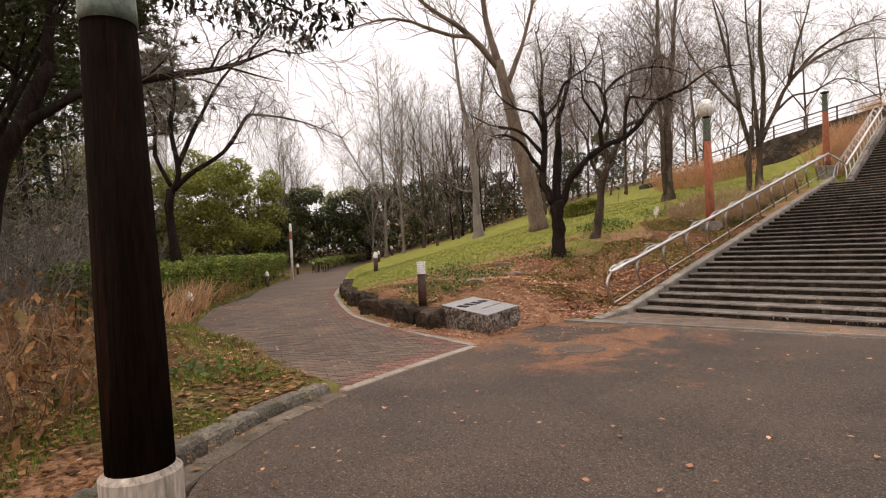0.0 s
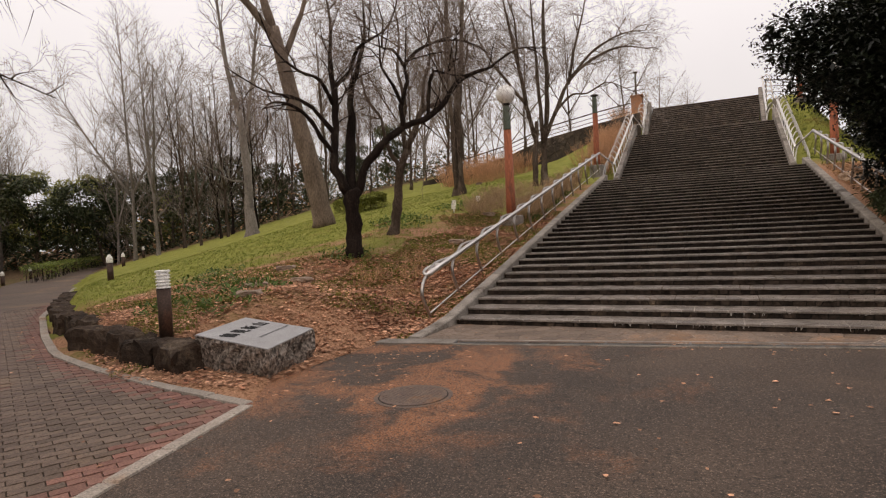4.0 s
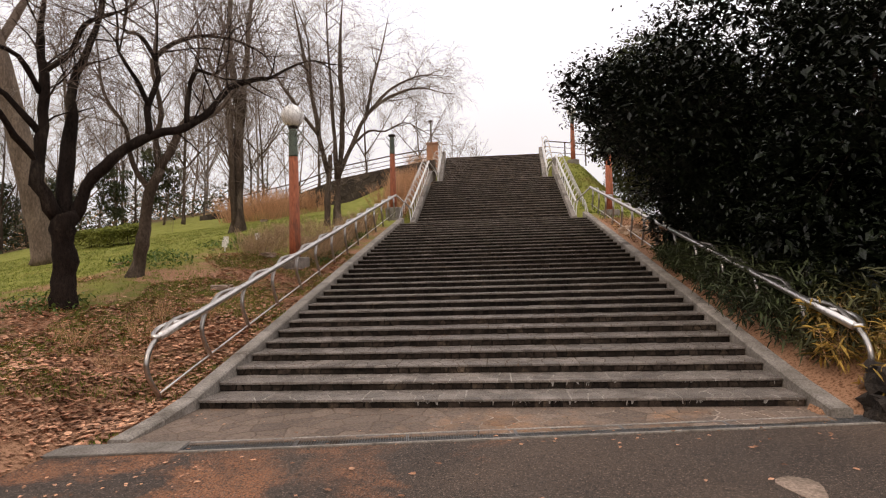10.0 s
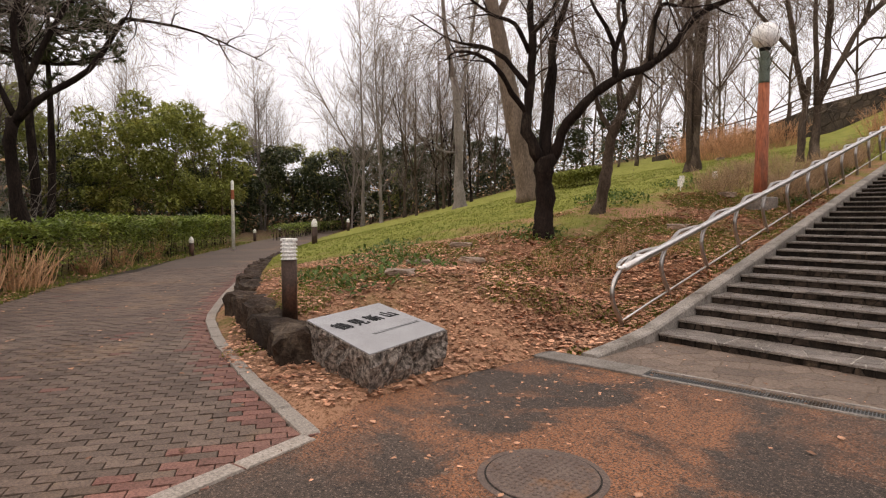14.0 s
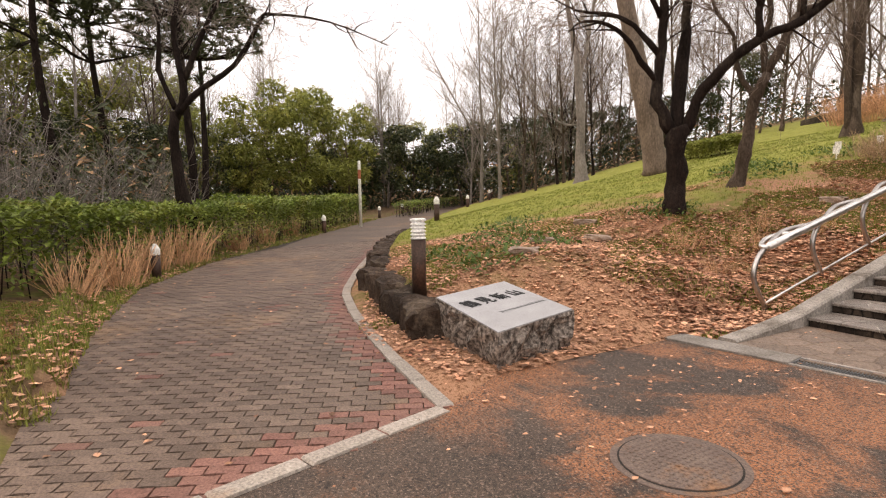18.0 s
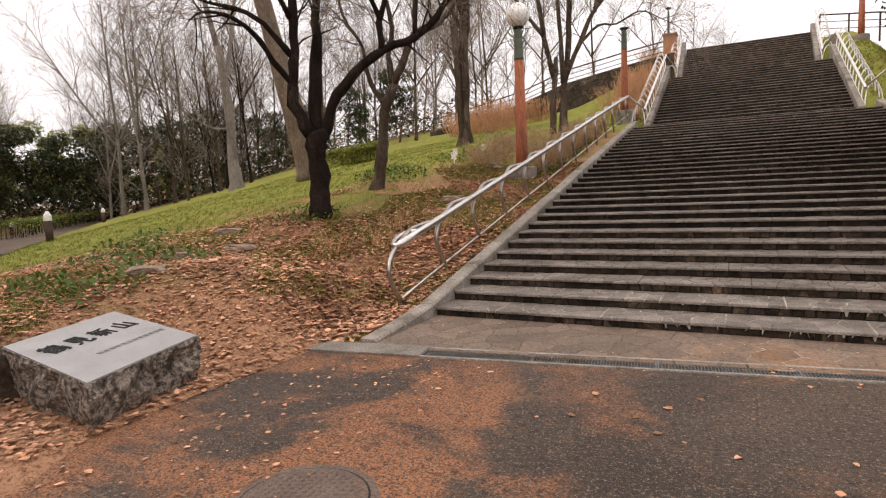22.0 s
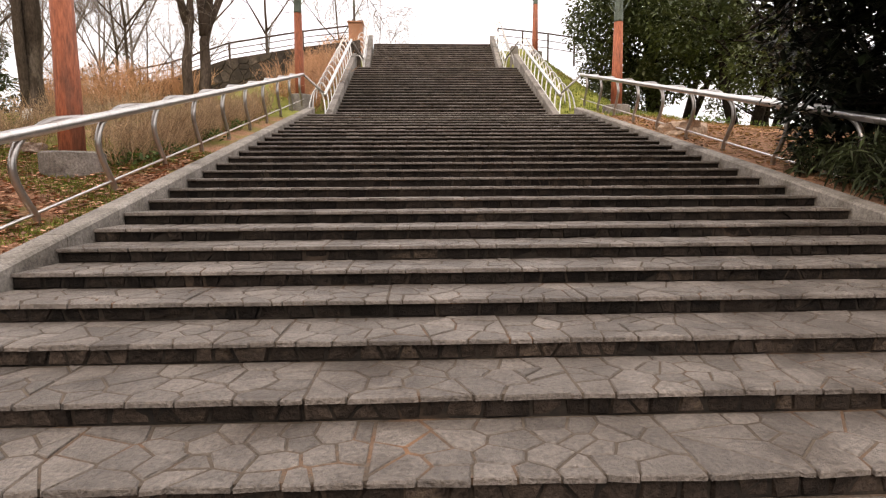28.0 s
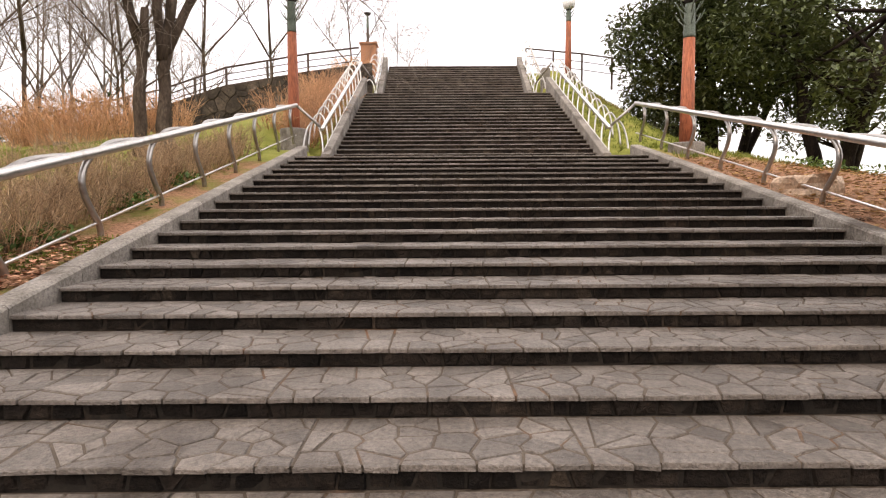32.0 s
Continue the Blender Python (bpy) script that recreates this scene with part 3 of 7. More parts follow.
def land(x, y):
    if y < -7.25 and x < verge_x(y) - 0.03:
        inward = min(verge_x(y) - x, 1.5 * (-7.1 - y))
        return 0.07 + 0.14 * smooth(0.0, 1.6, inward) + 0.04 * noise.noise((x * 0.7, y * 0.7, 3)) * smooth(0.1, 0.8, inward)
    if x > HALF + 0.05:
        if y < -0.42:
            return -0.06
        z = bank_z(y) * (1 - smooth(4.2, 9.0, x)) + (0.1 + 0.2185 * min(max(y, 0), 11)) * smooth(4.2, 9.0, x)
        z += 0.42 * smooth(3.4, 4.4, x) * smooth(-0.6, 0.2, y) * (1 - smooth(3, 9, y))
        z -= 0.34 * (1 - smooth(3.7, 5.2, x)) * smooth(15.6, 16.6, y)
        z -= 0.22 * max(0, x - 14) * smooth(14, 30, x)
        return max(z, -2.0)
    if x > -HALF - 0.05:
        return min(-0.06, 0.0) if y < 0 else stair_z(y) - 0.6
    q1, q2 = hill_q(x, y)
    q = min(q1, q2)
    if -60 < x < -2.5 and in_path(x, y):
        return -0.06
    gap = edge_dist(x, y) if q < 6 else 9.0
    if (q < 0.0 and gap > 1.5) or (x > -3.8 and y < -1.2) or y < -4.6 or q < -1.0:
        if y < -7.0 and x < -1.0:
            return 0.05 + 0.16 * smooth(0.2, 2.5, -7.2 - y - 0.9 * (x + 2.7)) + 0.05 * noise.noise((x * 0.7, y * 0.7, 3))
        if q < -4.0 and x < -7.0:
            return 0.10 * smooth(-4.0, -6.0, q)
        return -0.06
    if gap < 0.10:
        return -0.06
    h = max(0.015, min(0.207 * q1, 0.265 * q2)) * smooth(0.0, 1.2, gap) + 0.01
    h += 0.36 * smooth(0.50, 0.66, gap) * math.exp(-max(0, gap - 0.6) / 3) * smooth(-5.0, -5.9, x)
    h = max(0.02, h - 0.55 * math.exp(-((x + 4.5) ** 2 + (y + 3.0) ** 2) / 1.5))
    h = h if h < 7 else 7 + (h - 7) * 0.3
    near = max(smooth(-8.2, -3.7, x) * smooth(-1.5, 0.8, y), smooth(-5.0, -3.9, x) * smooth(-2.4, -0.5, y))
    h = h * (1 - near) + bank_z(y) * near
    h -= 0.30 * smooth(-5.2, -3.8, x) * smooth(15.6, 16.6, y)
    flat = smooth(-4.6, -3.7, x) * (1 - smooth(-0.9, 0.5, y))
    h = h * (1 - flat) + 0.02 * flat
    return h + 0.035 * noise.noise((x * 0.9, y * 0.9, 0)) * smooth(0.8, 2.5, gap)


def axis_steps(lo, hi, near_lo, near_hi, fine):
    out, a = [], near_lo
    while a <= near_hi:
        out.append(a)
        a += fine
    s, a = fine, near_hi
    while a < hi:
        s *= 1.16
        a += s
        out.append(a)
    s, a = fine, near_lo
    while a > lo:
        s *= 1.16
        a -= s
        out.insert(0, a)
    return out


GRID = []


def ground_z(x, y):
    """The height of the ground sheet itself, between its grid points."""
    xs, ys, zs = GRID
    i, j = max(0, int(np.searchsorted(xs, x)) - 1), max(0, int(np.searchsorted(ys, y)) - 1)
    a, b, w = (x - xs[i]) / (xs[i + 1] - xs[i]), (y - ys[j]) / (ys[j + 1] - ys[j]), len(xs)
    k = j * w + i
    return (zs[k] * (1 - a) + zs[k + 1] * a) * (1 - b) + (zs[k + w] * (1 - a) + zs[k + w + 1] * a) * b


def build_ground():
    xs, ys = axis_steps(-900, 900, -16, 9, 0.22), axis_steps(-900, 900, -11, 24, 0.22)
    v = [(x, y, land(x, y)) for y in ys for x in xs]
    w = len(xs)
    GRID.extend((xs, ys, [p[2] for p in v]))
    f = [(j * w + i, j * w + i + 1, (j + 1) * w + i + 1, (j + 1) * w + i) for j in range(len(ys) - 1) for i in range(w - 1)]
    ob = part("ground", (v, f), GROUND, smooth=True)
    tagged(ob, "sloping park ground with fallen leaves, moss and winter lawn", "ground", kind="structure")


build_ground()


# ---- asphalt forecourt and the brick path ----
def flat_sheet(name, poly, z, thick, material, label, category):
    n = len(poly)
    v = [(x, y, z) for x, y in poly] + [(x, y, z - thick) for x, y in poly]
    f = [tuple(range(n))] + [(i, n + i, n + (i + 1) % n, (i + 1) % n) for i in range(n)]
    ob = part(name, (v, f), material)
    return tagged(ob, label, category, kind="structure")


tagged(part("far_pavement", ([(x, y, -0.004) for x, y in [EDGE[6], EDGE[7], EDGE[8], EDGE[9], FAR_EDGE[8], FAR_EDGE[7], FAR_EDGE[6], FAR_EDGE[5], (-16.5, -2.3)]], [tuple(range(9))]), PAVER), "brick path running on into the wood", "pavement", kind="structure")
flat_sheet("road", [(-3.42, -4.5), (-2.74, -7.2), (-2.2, -8.4), (-1.5, -9.2), (-0.6, -9.8), (0.6, -11.2), (2.0, -14), (2, -60), (60, -60), (60, -0.62), (3.9, -0.60), (-3.72, -1.62), (-4.15, -2.3), (-3.85, -3.75)], 0.0, 0.1, ASPHALT, "dark asphalt forecourt with rust-brown stains", "road")
path_base = flat_sheet("pavement", EDGE + FAR_EDGE[::-1], -0.012, 0.1, JOINT, "curving footpath of dark red-brown brick pavers", "pavement")


def inside(poly, x, y):
    c, n = False, len(poly)
    for i in range(n):
        (x1, y1), (x2, y2) = poly[i], poly[(i + 1) % n]
        if (y1 > y) != (y2 > y) and x < (x2 - x1) * (y - y1) / (y2 - y1) + x1:
            c = not c
    return c


def edge_run(name, line, width, top, bottom, material, parent, piece=0.6, shift=0.0, joint=0.006, uneven=0.004):
    """Kerb stones laid end to end along a line."""
    pts = [Vector((x, y)) for x, y in line]
    lengths = [0.0]
    for a, b in zip(pts, pts[1:]):
        lengths.append(lengths[-1] + (b - a).length)

    def at(s):
        for i in range(len(pts) - 1):
            if s <= lengths[i + 1] or i == len(pts) - 2:
                t = (s - lengths[i]) / (lengths[i + 1] - lengths[i])
                d = (pts[i + 1] - pts[i]).normalized()
                return pts[i].lerp(pts[i + 1], t) + Vector((-d.y, d.x)) * shift, d
    count = max(1, round(lengths[-1] / piece))
    piece = lengths[-1] / count
    for k in range(count):
        a, d = at(k * piece + joint)
        b, _ = at((k + 1) * piece - joint)
        n = Vector((-(b - a).y, (b - a).x)).normalized() * width / 2
        poly = [a - n, b - n, b + n, a + n]
        part(name, prism([(p.x, p.y) for p in poly], bottom, top + rng.uniform(-uneven, uneven), 0.012 + uneven, 0.012 + uneven), material, parent)


# ---- the great stairs ----
stairs = thing("stairs", (0, 0, 0), "wide outdoor stairs of dark stone risers and flagged treads", "stairs", kind="structure")


def flight(core, half0, half1, y0, z0, count, rise, run, cx0, cx1, seeded, stone, first_part):
    """Steps with a mortar core, crazy-paved treads and a course of dark stones in each riser."""
    v, f, bed = [], [], ([], [])
    for k in range(count):
        ya, yb = y0 + k * run, y0 + (k + 1) * run + 0.02
        t = k / max(1, count - 1)
        h, c = half0 + (half1 - half0) * t, cx0 + (cx1 - cx0) * t
        if k == count - 1:
            yb = y0 + (count - 1) * run + core
        z = z0 + (k + 1) * rise
        g = box(c - h, c + h, ya + 0.016, yb, z - rise - 0.25, z - 0.030)
        if first_part and k < 2:
            part("tread_bed", box(c - h, c + h, ya + 0.004, yb, z - 0.031, z - 0.0045), LIME_MORTAR, stairs, "lime-stained mortar")
        else:
            bed = join_into(bed, box(c - h, c + h, ya + 0.004, yb, z - 0.031, z - 0.0045))
        v, f = join((v, f), g)
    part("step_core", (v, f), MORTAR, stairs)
    part("tread_bed", bed, TREAD_BED, stairs, "sandy mortar between the tread stones")
    loose_t, loose_r = ([], []), ([], [])
    for k in range(count):
        ya = y0 + k * run
        t = k / max(1, count - 1)
        h, c = half0 + (half1 - half0) * t, cx0 + (cx1 - cx0) * t
        z = z0 + (k + 1) * rise
        depth = run if k < count - 1 else core
        if first_part:
            cuts = [c - h] + [x for x in (-3.9 + 1.15 * n + (0.2, 0.72, 0.43)[k % 3] for n in range(8)) if c - h + 0.3 < x < c + h - 0.3] + [c + h]
        else:
            cuts = [c - h, c + h]
        cells = []
        for n_p, (xa, xb) in enumerate(zip(cuts, cuts[1:])):
            cells += crazy_paving(xa + 0.006, xb - 0.006, ya - 0.014, ya + depth - 0.004, stone, 0.010 if first_part else 0.008, seeded + k + 37 * n_p)
        for poly in cells:
            poly = [(a, b + rng.uniform(-0.012, 0.006) if b < ya - 0.005 else b) for a, b in poly]
            zz = z + rng.uniform(-0.003, 0.004)
            g = prism(poly, z - 0.024, zz, rng.uniform(0.004, 0.010), rng.uniform(0.004, 0.008))
            if first_part and k < 3:
                part("tread_stone", g, STONE_TREAD, stairs)
            else:
                loose_t = join_into(loose_t, g)
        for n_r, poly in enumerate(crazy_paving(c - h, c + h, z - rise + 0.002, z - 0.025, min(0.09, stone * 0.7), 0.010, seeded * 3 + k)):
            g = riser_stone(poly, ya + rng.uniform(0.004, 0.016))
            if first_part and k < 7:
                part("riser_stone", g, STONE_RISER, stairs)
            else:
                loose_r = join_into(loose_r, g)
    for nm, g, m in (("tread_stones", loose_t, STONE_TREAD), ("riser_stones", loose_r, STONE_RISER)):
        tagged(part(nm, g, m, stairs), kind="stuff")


def join_into(acc, g):
    k = len(acc[0])
    acc[0].extend(g[0])
    acc[1].extend(tuple(i + k for i in t) for t in g[1])
    return acc


def riser_stone(poly, y):
    """An irregular facing stone with a chipped, slightly domed face."""
    n = len(poly)
    cx, cz = sum(p[0] for p in poly) / n, sum(p[1] for p in poly) / n
    v = [(a, y + 0.06, b) for a, b in poly] + [(a, y + 0.010, b) for a, b in poly]
    v += [(cx + (a - cx) * 0.86, y + rng.uniform(-0.014, 0.006), cz + (b - cz) * 0.80) for a, b in poly]
    f = [tuple(range(2 * n, 3 * n))]
    for s0 in (0, n):
        f += [(s0 + i, s0 + (i + 1) % n, s0 + n + (i + 1) % n, s0 + n + i) for i in range(n)]
    return v, f


flight(2.42, HALF, HALF, 0.0, 0.0, STEPS, RISE, RUN, 0.0, 0.0, 100, 0.128, True)
flight(2.42, 3.05, 3.08, LAND1_END, LAND1_Z, 20, (LAND2_Z - LAND1_Z) / 20, (LAND2_Y - LAND1_END) / 19, 0.0, 0.05, 300, 0.26, False)
flight(3.5, 2.68, 2.9, LAND2_END, LAND2_Z, 16, (TOP_Z - LAND2_Z) / 16, (TOP_Y - LAND2_END) / 15, -0.05, 0.05, 400, 0.26, False)


# white lime that has run from the joints of the lowest steps
rl = random.Random(19)
for k in range(40):
    x, step = min(3.2, max(-2.2, rl.gauss(1.2, 1.2))), 0 if rl.random() < 0.68 else 1
    w, h = rl.choice((0.006, 0.01, 0.02, 0.035)) * rl.uniform(0.7, 1.3), rl.uniform(0.012, 0.05)
    y, z = step * RUN - 0.006, (step + 1) * RISE - 0.026
    lean = rl.uniform(-0.02, 0.02)
    v = [(x, y, z), (x + w, y, z), (x + w * 0.7 + lean, y, z - h), (x + w * 0.3 + lean, y, z - h)]
    part("lime_streak", (v + [(a, b + 0.02, c) for a, b, c in v], [(0, 3, 2, 1), (0, 1, 5, 4), (1, 2, 6, 5), (2, 3, 7, 6), (3, 0, 4, 7)]), LIME, stairs)


def stair_kerb(x_in, x_in2, side, y0, y1, z_at, piece, label):
    """Blocks of concrete along the steps, each cut square, their tops on the slope."""
    k = thing("stair_kerb", (x_in, y0, 0), label, "kerb", kind="structure")
    n = max(1, round((y1 - y0) / piece))
    for i in range(n):
        a, b = y0 + (y1 - y0) * i / n + 0.004, y0 + (y1 - y0) * (i + 1) / n - 0.004
        xa, xb = x_in + (x_in2 - x_in) * i / n, x_in + (x_in2 - x_in) * (i + 1) / n
        w, e = side * 0.20, side * 0.02
        za, zb = z_at(a), z_at(b)
        v = []
        for y, x, z in ((a, xa, za), (b, xb, zb)):
            v += [(x, y, z - 0.7), (x, y, z - 0.02), (x + e, y, z), (x + w - e, y, z), (x + w, y, z - 0.02), (x + w, y, z - 0.7)]
        f = [(j, j + 1, 7 + j, 6 + j) if side < 0 else (6 + j, 7 + j, j + 1, j) for j in range(5)] + [(0, 1, 2, 3, 4, 5), (11, 10, 9, 8, 7, 6)]
        part("kerb_block", (v, f), KERB, k)


def low_kerb(y):
    return 0.165 + y * 0.21875 if y > -0.2 else max(0.04, 0.121 + (y + 0.2) * 0.08)


stair_kerb(-HALF - 0.004, -HALF - 0.004, -1, -1.28, -0.06, low_kerb, 0.6, "low sloping concrete kerb at the foot of the stairs")
stair_kerb(-HALF - 0.004, -HALF - 0.004, -1, -0.06, 15.0, low_kerb, 0.75, "grey concrete kerb stepping up beside the stairs")
stair_kerb(HALF + 0.004, HALF + 0.004, 1, -0.45, 15.0, low_kerb, 0.75, "grey concrete kerb stepping up beside the stairs")
S2 = (LAND2_Z - LAND1_Z) / (LAND2_Y - LAND1_END)
S3 = (TOP_Z - LAND2_Z) / (TOP_Y - LAND2_END)
for sx in (-1, 1):
    stair_kerb(sx * 3.06, sx * 3.09, sx, LAND1_END - 0.15, LAND2_Y + 0.9, lambda y: LAND1_Z + 0.30 + (y - LAND1_END) * S2, 0.8, "pale concrete kerb beside the middle flight")
    stair_kerb(sx * 2.74, sx * 2.92, sx, LAND2_END - 0.15, TOP_Y + 0.3, lambda y: LAND2_Z + 0.32 + (y - LAND2_END) * S3, 0.8, "pale concrete kerb beside the top flight")
    # retaining cheeks that close the landings
    for xa, ya, za in ((3.3, LAND1_Y, LAND1_Z), (3.05, LAND2_Y, LAND2_Z)):
        a, b = sorted((sx * (xa - 0.6), sx * (xa + 0.5)))
        tagged(part("landing_slab", box(a, b, ya + 0.1, ya + 2.5, za - 0.8, za - 0.02), MORTAR), "dark mortared landing edge", "landing", kind="structure")

# flagged apron between the drain and the first step
apron = thing("apron", (0, -0.5, 0), "flagstone apron with pale mortar joints, rust-stained", "paving", kind="structure")
apron_poly = [(-3.35, -1.42), (3.3, -0.55), (3.3, 0.03), (-3.29, 0.03)]
vv = [(x, y, 0.006) for x, y in apron_poly] + [(x, y, -0.1) for x, y in apron_poly]
part("mortar_bed", (vv, [(0, 1, 2, 3), (0, 4, 5, 1), (1, 5, 6, 2), (2, 6, 7, 3), (3, 7, 4, 0)]), PALE_MORTAR, apron)
for cell in crazy_paving(-3.4, 3.3, -1.45, 0.0, 0.205, 0.014, 55):
    dx, dy = 6.65, 0.87
    k = (dx * dx + dy * dy) ** 0.5
    cell = clip(cell, dy / k, -dx / k, (dy * -3.35 - dx * -1.40) / k)
    if len(cell) > 2:
        part("apron_stone", prism(cell, -0.05, 0.010 + rng.uniform(-0.002, 0.002), 0.01, 0.004), APRON, apron)

# the drain across the foot of the stairs
drain = thing("drain", (0, -1.1, 0), "long steel drain grating in concrete rims across the stair foot", "drain", kind="structure")
D0, D1 = Vector((-3.66, -1.67)), Vector((4.2, -0.56))
DU = (D1 - D0).normalized()
DN = Vector((-DU.y, DU.x))


def strip(s0, s1, n0, n1, z0, z1, bevel=0.004):
    poly = [D0 + DU * s0 + DN * n0, D0 + DU * s1 + DN * n0, D0 + DU * s1 + DN * n1, D0 + DU * s0 + DN * n1]
    return prism([(p.x, p.y) for p in poly], z0, z1, bevel, bevel)


LEN = (D1 - D0).length
# a near-black slab takes the place of the shade inside the channel
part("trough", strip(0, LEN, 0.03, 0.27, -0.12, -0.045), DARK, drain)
part("rim", strip(0, LEN, 0.0, 0.034, -0.1, 0.012), KERB, drain)
part("rim", strip(0, LEN, 0.266, 0.30, -0.1, 0.012), KERB, drain)
part("cover_slab", strip(-0.32, 1.0, 0.0, 0.30, -0.05, 0.02), KERB, drain, "concrete cover slab")
s = 1.0
while s < LEN - 0.3:
    e = min(s + 0.995, LEN)
    frame_geo = join(strip(s, e, 0.037, 0.046, -0.03, 0.010), strip(s, e, 0.254, 0.263, -0.03, 0.010), strip(s, s + 0.012, 0.037, 0.263, -0.03, 0.010), strip(e - 0.012, e, 0.037, 0.263, -0.03, 0.010))
    g = part("grating", frame_geo, GRATE, drain)
    bars = ([], [])
    k = s + 0.03
    while k < e - 0.02:
        bars = join_into(bars, strip(k, k + 0.006, 0.044, 0.256, -0.012, 0.006, 0.001))
        k += 0.024
    for q in (0.09, 0.145, 0.20):
        bars = join_into(bars, strip(s, e, q, q + 0.006, -0.02, 0.006, 0.001))
    part("bars", bars, GRATE, g)
    s = e + 0.005


# ---- handrails: a fat steel tube on swan-necked posts, with loops along its outer side ----
def handrail(x0, x1, side, ya, yb, z_a, slope, spacing, start_loop, drop, label, bulge=0.31):
    def xz(y):
        t = (y - ya) / (yb - ya)
        return x0 + (x1 - x0) * t, z_a + slope * (y - ya)
    r = thing("handrail", (x0, ya, xz(ya)[1] - drop - 0.08), label, "handrail", "handrails of the stairs")
    n = max(2, round((yb - ya) / 0.8))
    pts = [(*((xz(ya + (yb - ya) * i / n)[0], ya + (yb - ya) * i / n)), xz(ya + (yb - ya) * i / n)[1]) for i in range(n + 1)]
    part("top_tube", tube(pts, 0.046, 14), STEEL, r, smooth=True)
    part("lower_tube", tube([(p[0], p[1] - 0.05 + (0.03 if i == 0 else 0), p[2] - drop) for i, p in enumerate(pts)], 0.015, 8), STEEL, r, "thin steel lower rail", smooth=True)
    y = ya + 0.0
    while y < yb - 0.15:
        x, z = xz(y)
        f = z - drop
        k = spacing / 1.22
        post = [(x, y, f - 0.16), (x, y - bulge * 0.1, f - 0.02), (x, y - bulge * 0.62, f + drop * 0.22), (x, y - bulge * 0.97, f + drop * 0.45), (x, y - bulge * 0.97, f + drop * 0.66), (x + side * 0.02, y - bulge * 0.45, f + drop * 0.88), (x + side * 0.05, y + 0.14, z + 0.035), (x + side * 0.09 * k, y + 0.34 * k, z + slope * 0.34 * k + 0.032), (x + side * 0.12 * k, y + 0.54 * k, z + slope * 0.54 * k + 0.034), (x + side * 0.09 * k, y + 0.76 * k, z + slope * 0.76 * k + 0.022), (x + side * 0.03, y + 0.95 * k, z + slope * 0.95 * k + 0.005)]
        if y + 0.97 > yb:
            post = post[:7]
        if spacing < 1:
            post = [(x + side * 0.23 * (1 - math.cos(a)), y + 0.05 + 0.15 * math.sin(a), f - 0.08 + (drop + 0.20 + slope * 0.15) * math.sin(a)) for a in [math.pi * i / 8 for i in range(9)]]
        part("post", tube(spline(post, 3), 0.030 if spacing > 1 else 0.022, 9), STEEL_DARK if spacing > 1 else STEEL, r, smooth=True)
        y += spacing
    if start_loop:
        x, z = xz(ya)
        ring = [(x + side * 0.02, ya + 0.56, z + 0.126), (x + side * 0.10, ya + 0.45, z + 0.122), (x + side * 0.15, ya + 0.27, z + 0.084), (x + side * 0.12, ya + 0.09, z + 0.035), (x + side * 0.05, ya - 0.02, z + 0.002), (x, ya + 0.01, z)]
        part("end_loop", tube(spline(ring, 4), 0.031, 10), STEEL, r, "looped tube end", smooth=True)
    return r


def spline(points, n):
    """Catmull-Rom through the points."""
    p = [Vector(q) for q in points]
    p = [p[0] * 2 - p[1]] + p + [p[-1] * 2 - p[-2]]
    out = []
    for i in range(1, len(p) - 2):
        for k in range(n):
            t = k / n
            a, b, c, d = p[i - 1], p[i], p[i + 1], p[i + 2]
            out.append(0.5 * (2 * b + (c - a) * t + (2 * a - 5 * b + 4 * c - d) * t * t + (3 * b - a - 3 * c + d) * t ** 3))
    out.append(p[-2])
    return out


for sx in (-1, 1):
    handrail(sx * 3.80, sx * 3.80, sx, 0.05 if sx < 0 else 0.0, 16.2, 0.83, 0.2255, 1.22, True, 0.66, "stainless steel handrail on curved posts beside the lower stairs", 0.25)
    handrail(sx * 3.24, sx * 3.27, sx, 16.25, 23.3, 3.95, S2, 0.62, False, 0.55, "bright steel handrail with hoops beside the middle flight", 0.10)
    handrail(sx * 2.95, sx * 3.14, sx, 24.6, 29.9, 6.65, S3, 0.62, False, 0.5, "bright steel handrail with hoops beside the top flight", 0.10)
    for a, b in (((3.80, 16.2, 4.48), (3.24, 16.3, 3.97)), ((3.27, 23.3, 7.09), (2.95, 24.6, 6.67))):
        link = thing("rail_link", (sx * b[0], b[1], b[2]), "short dark steel bar joining two handrails", "handrail")
        part("bar", tube([(sx * a[0], a[1], a[2]), (sx * b[0], b[1], b[2])], 0.03, 10), STEEL_DARK, link, smooth=True)


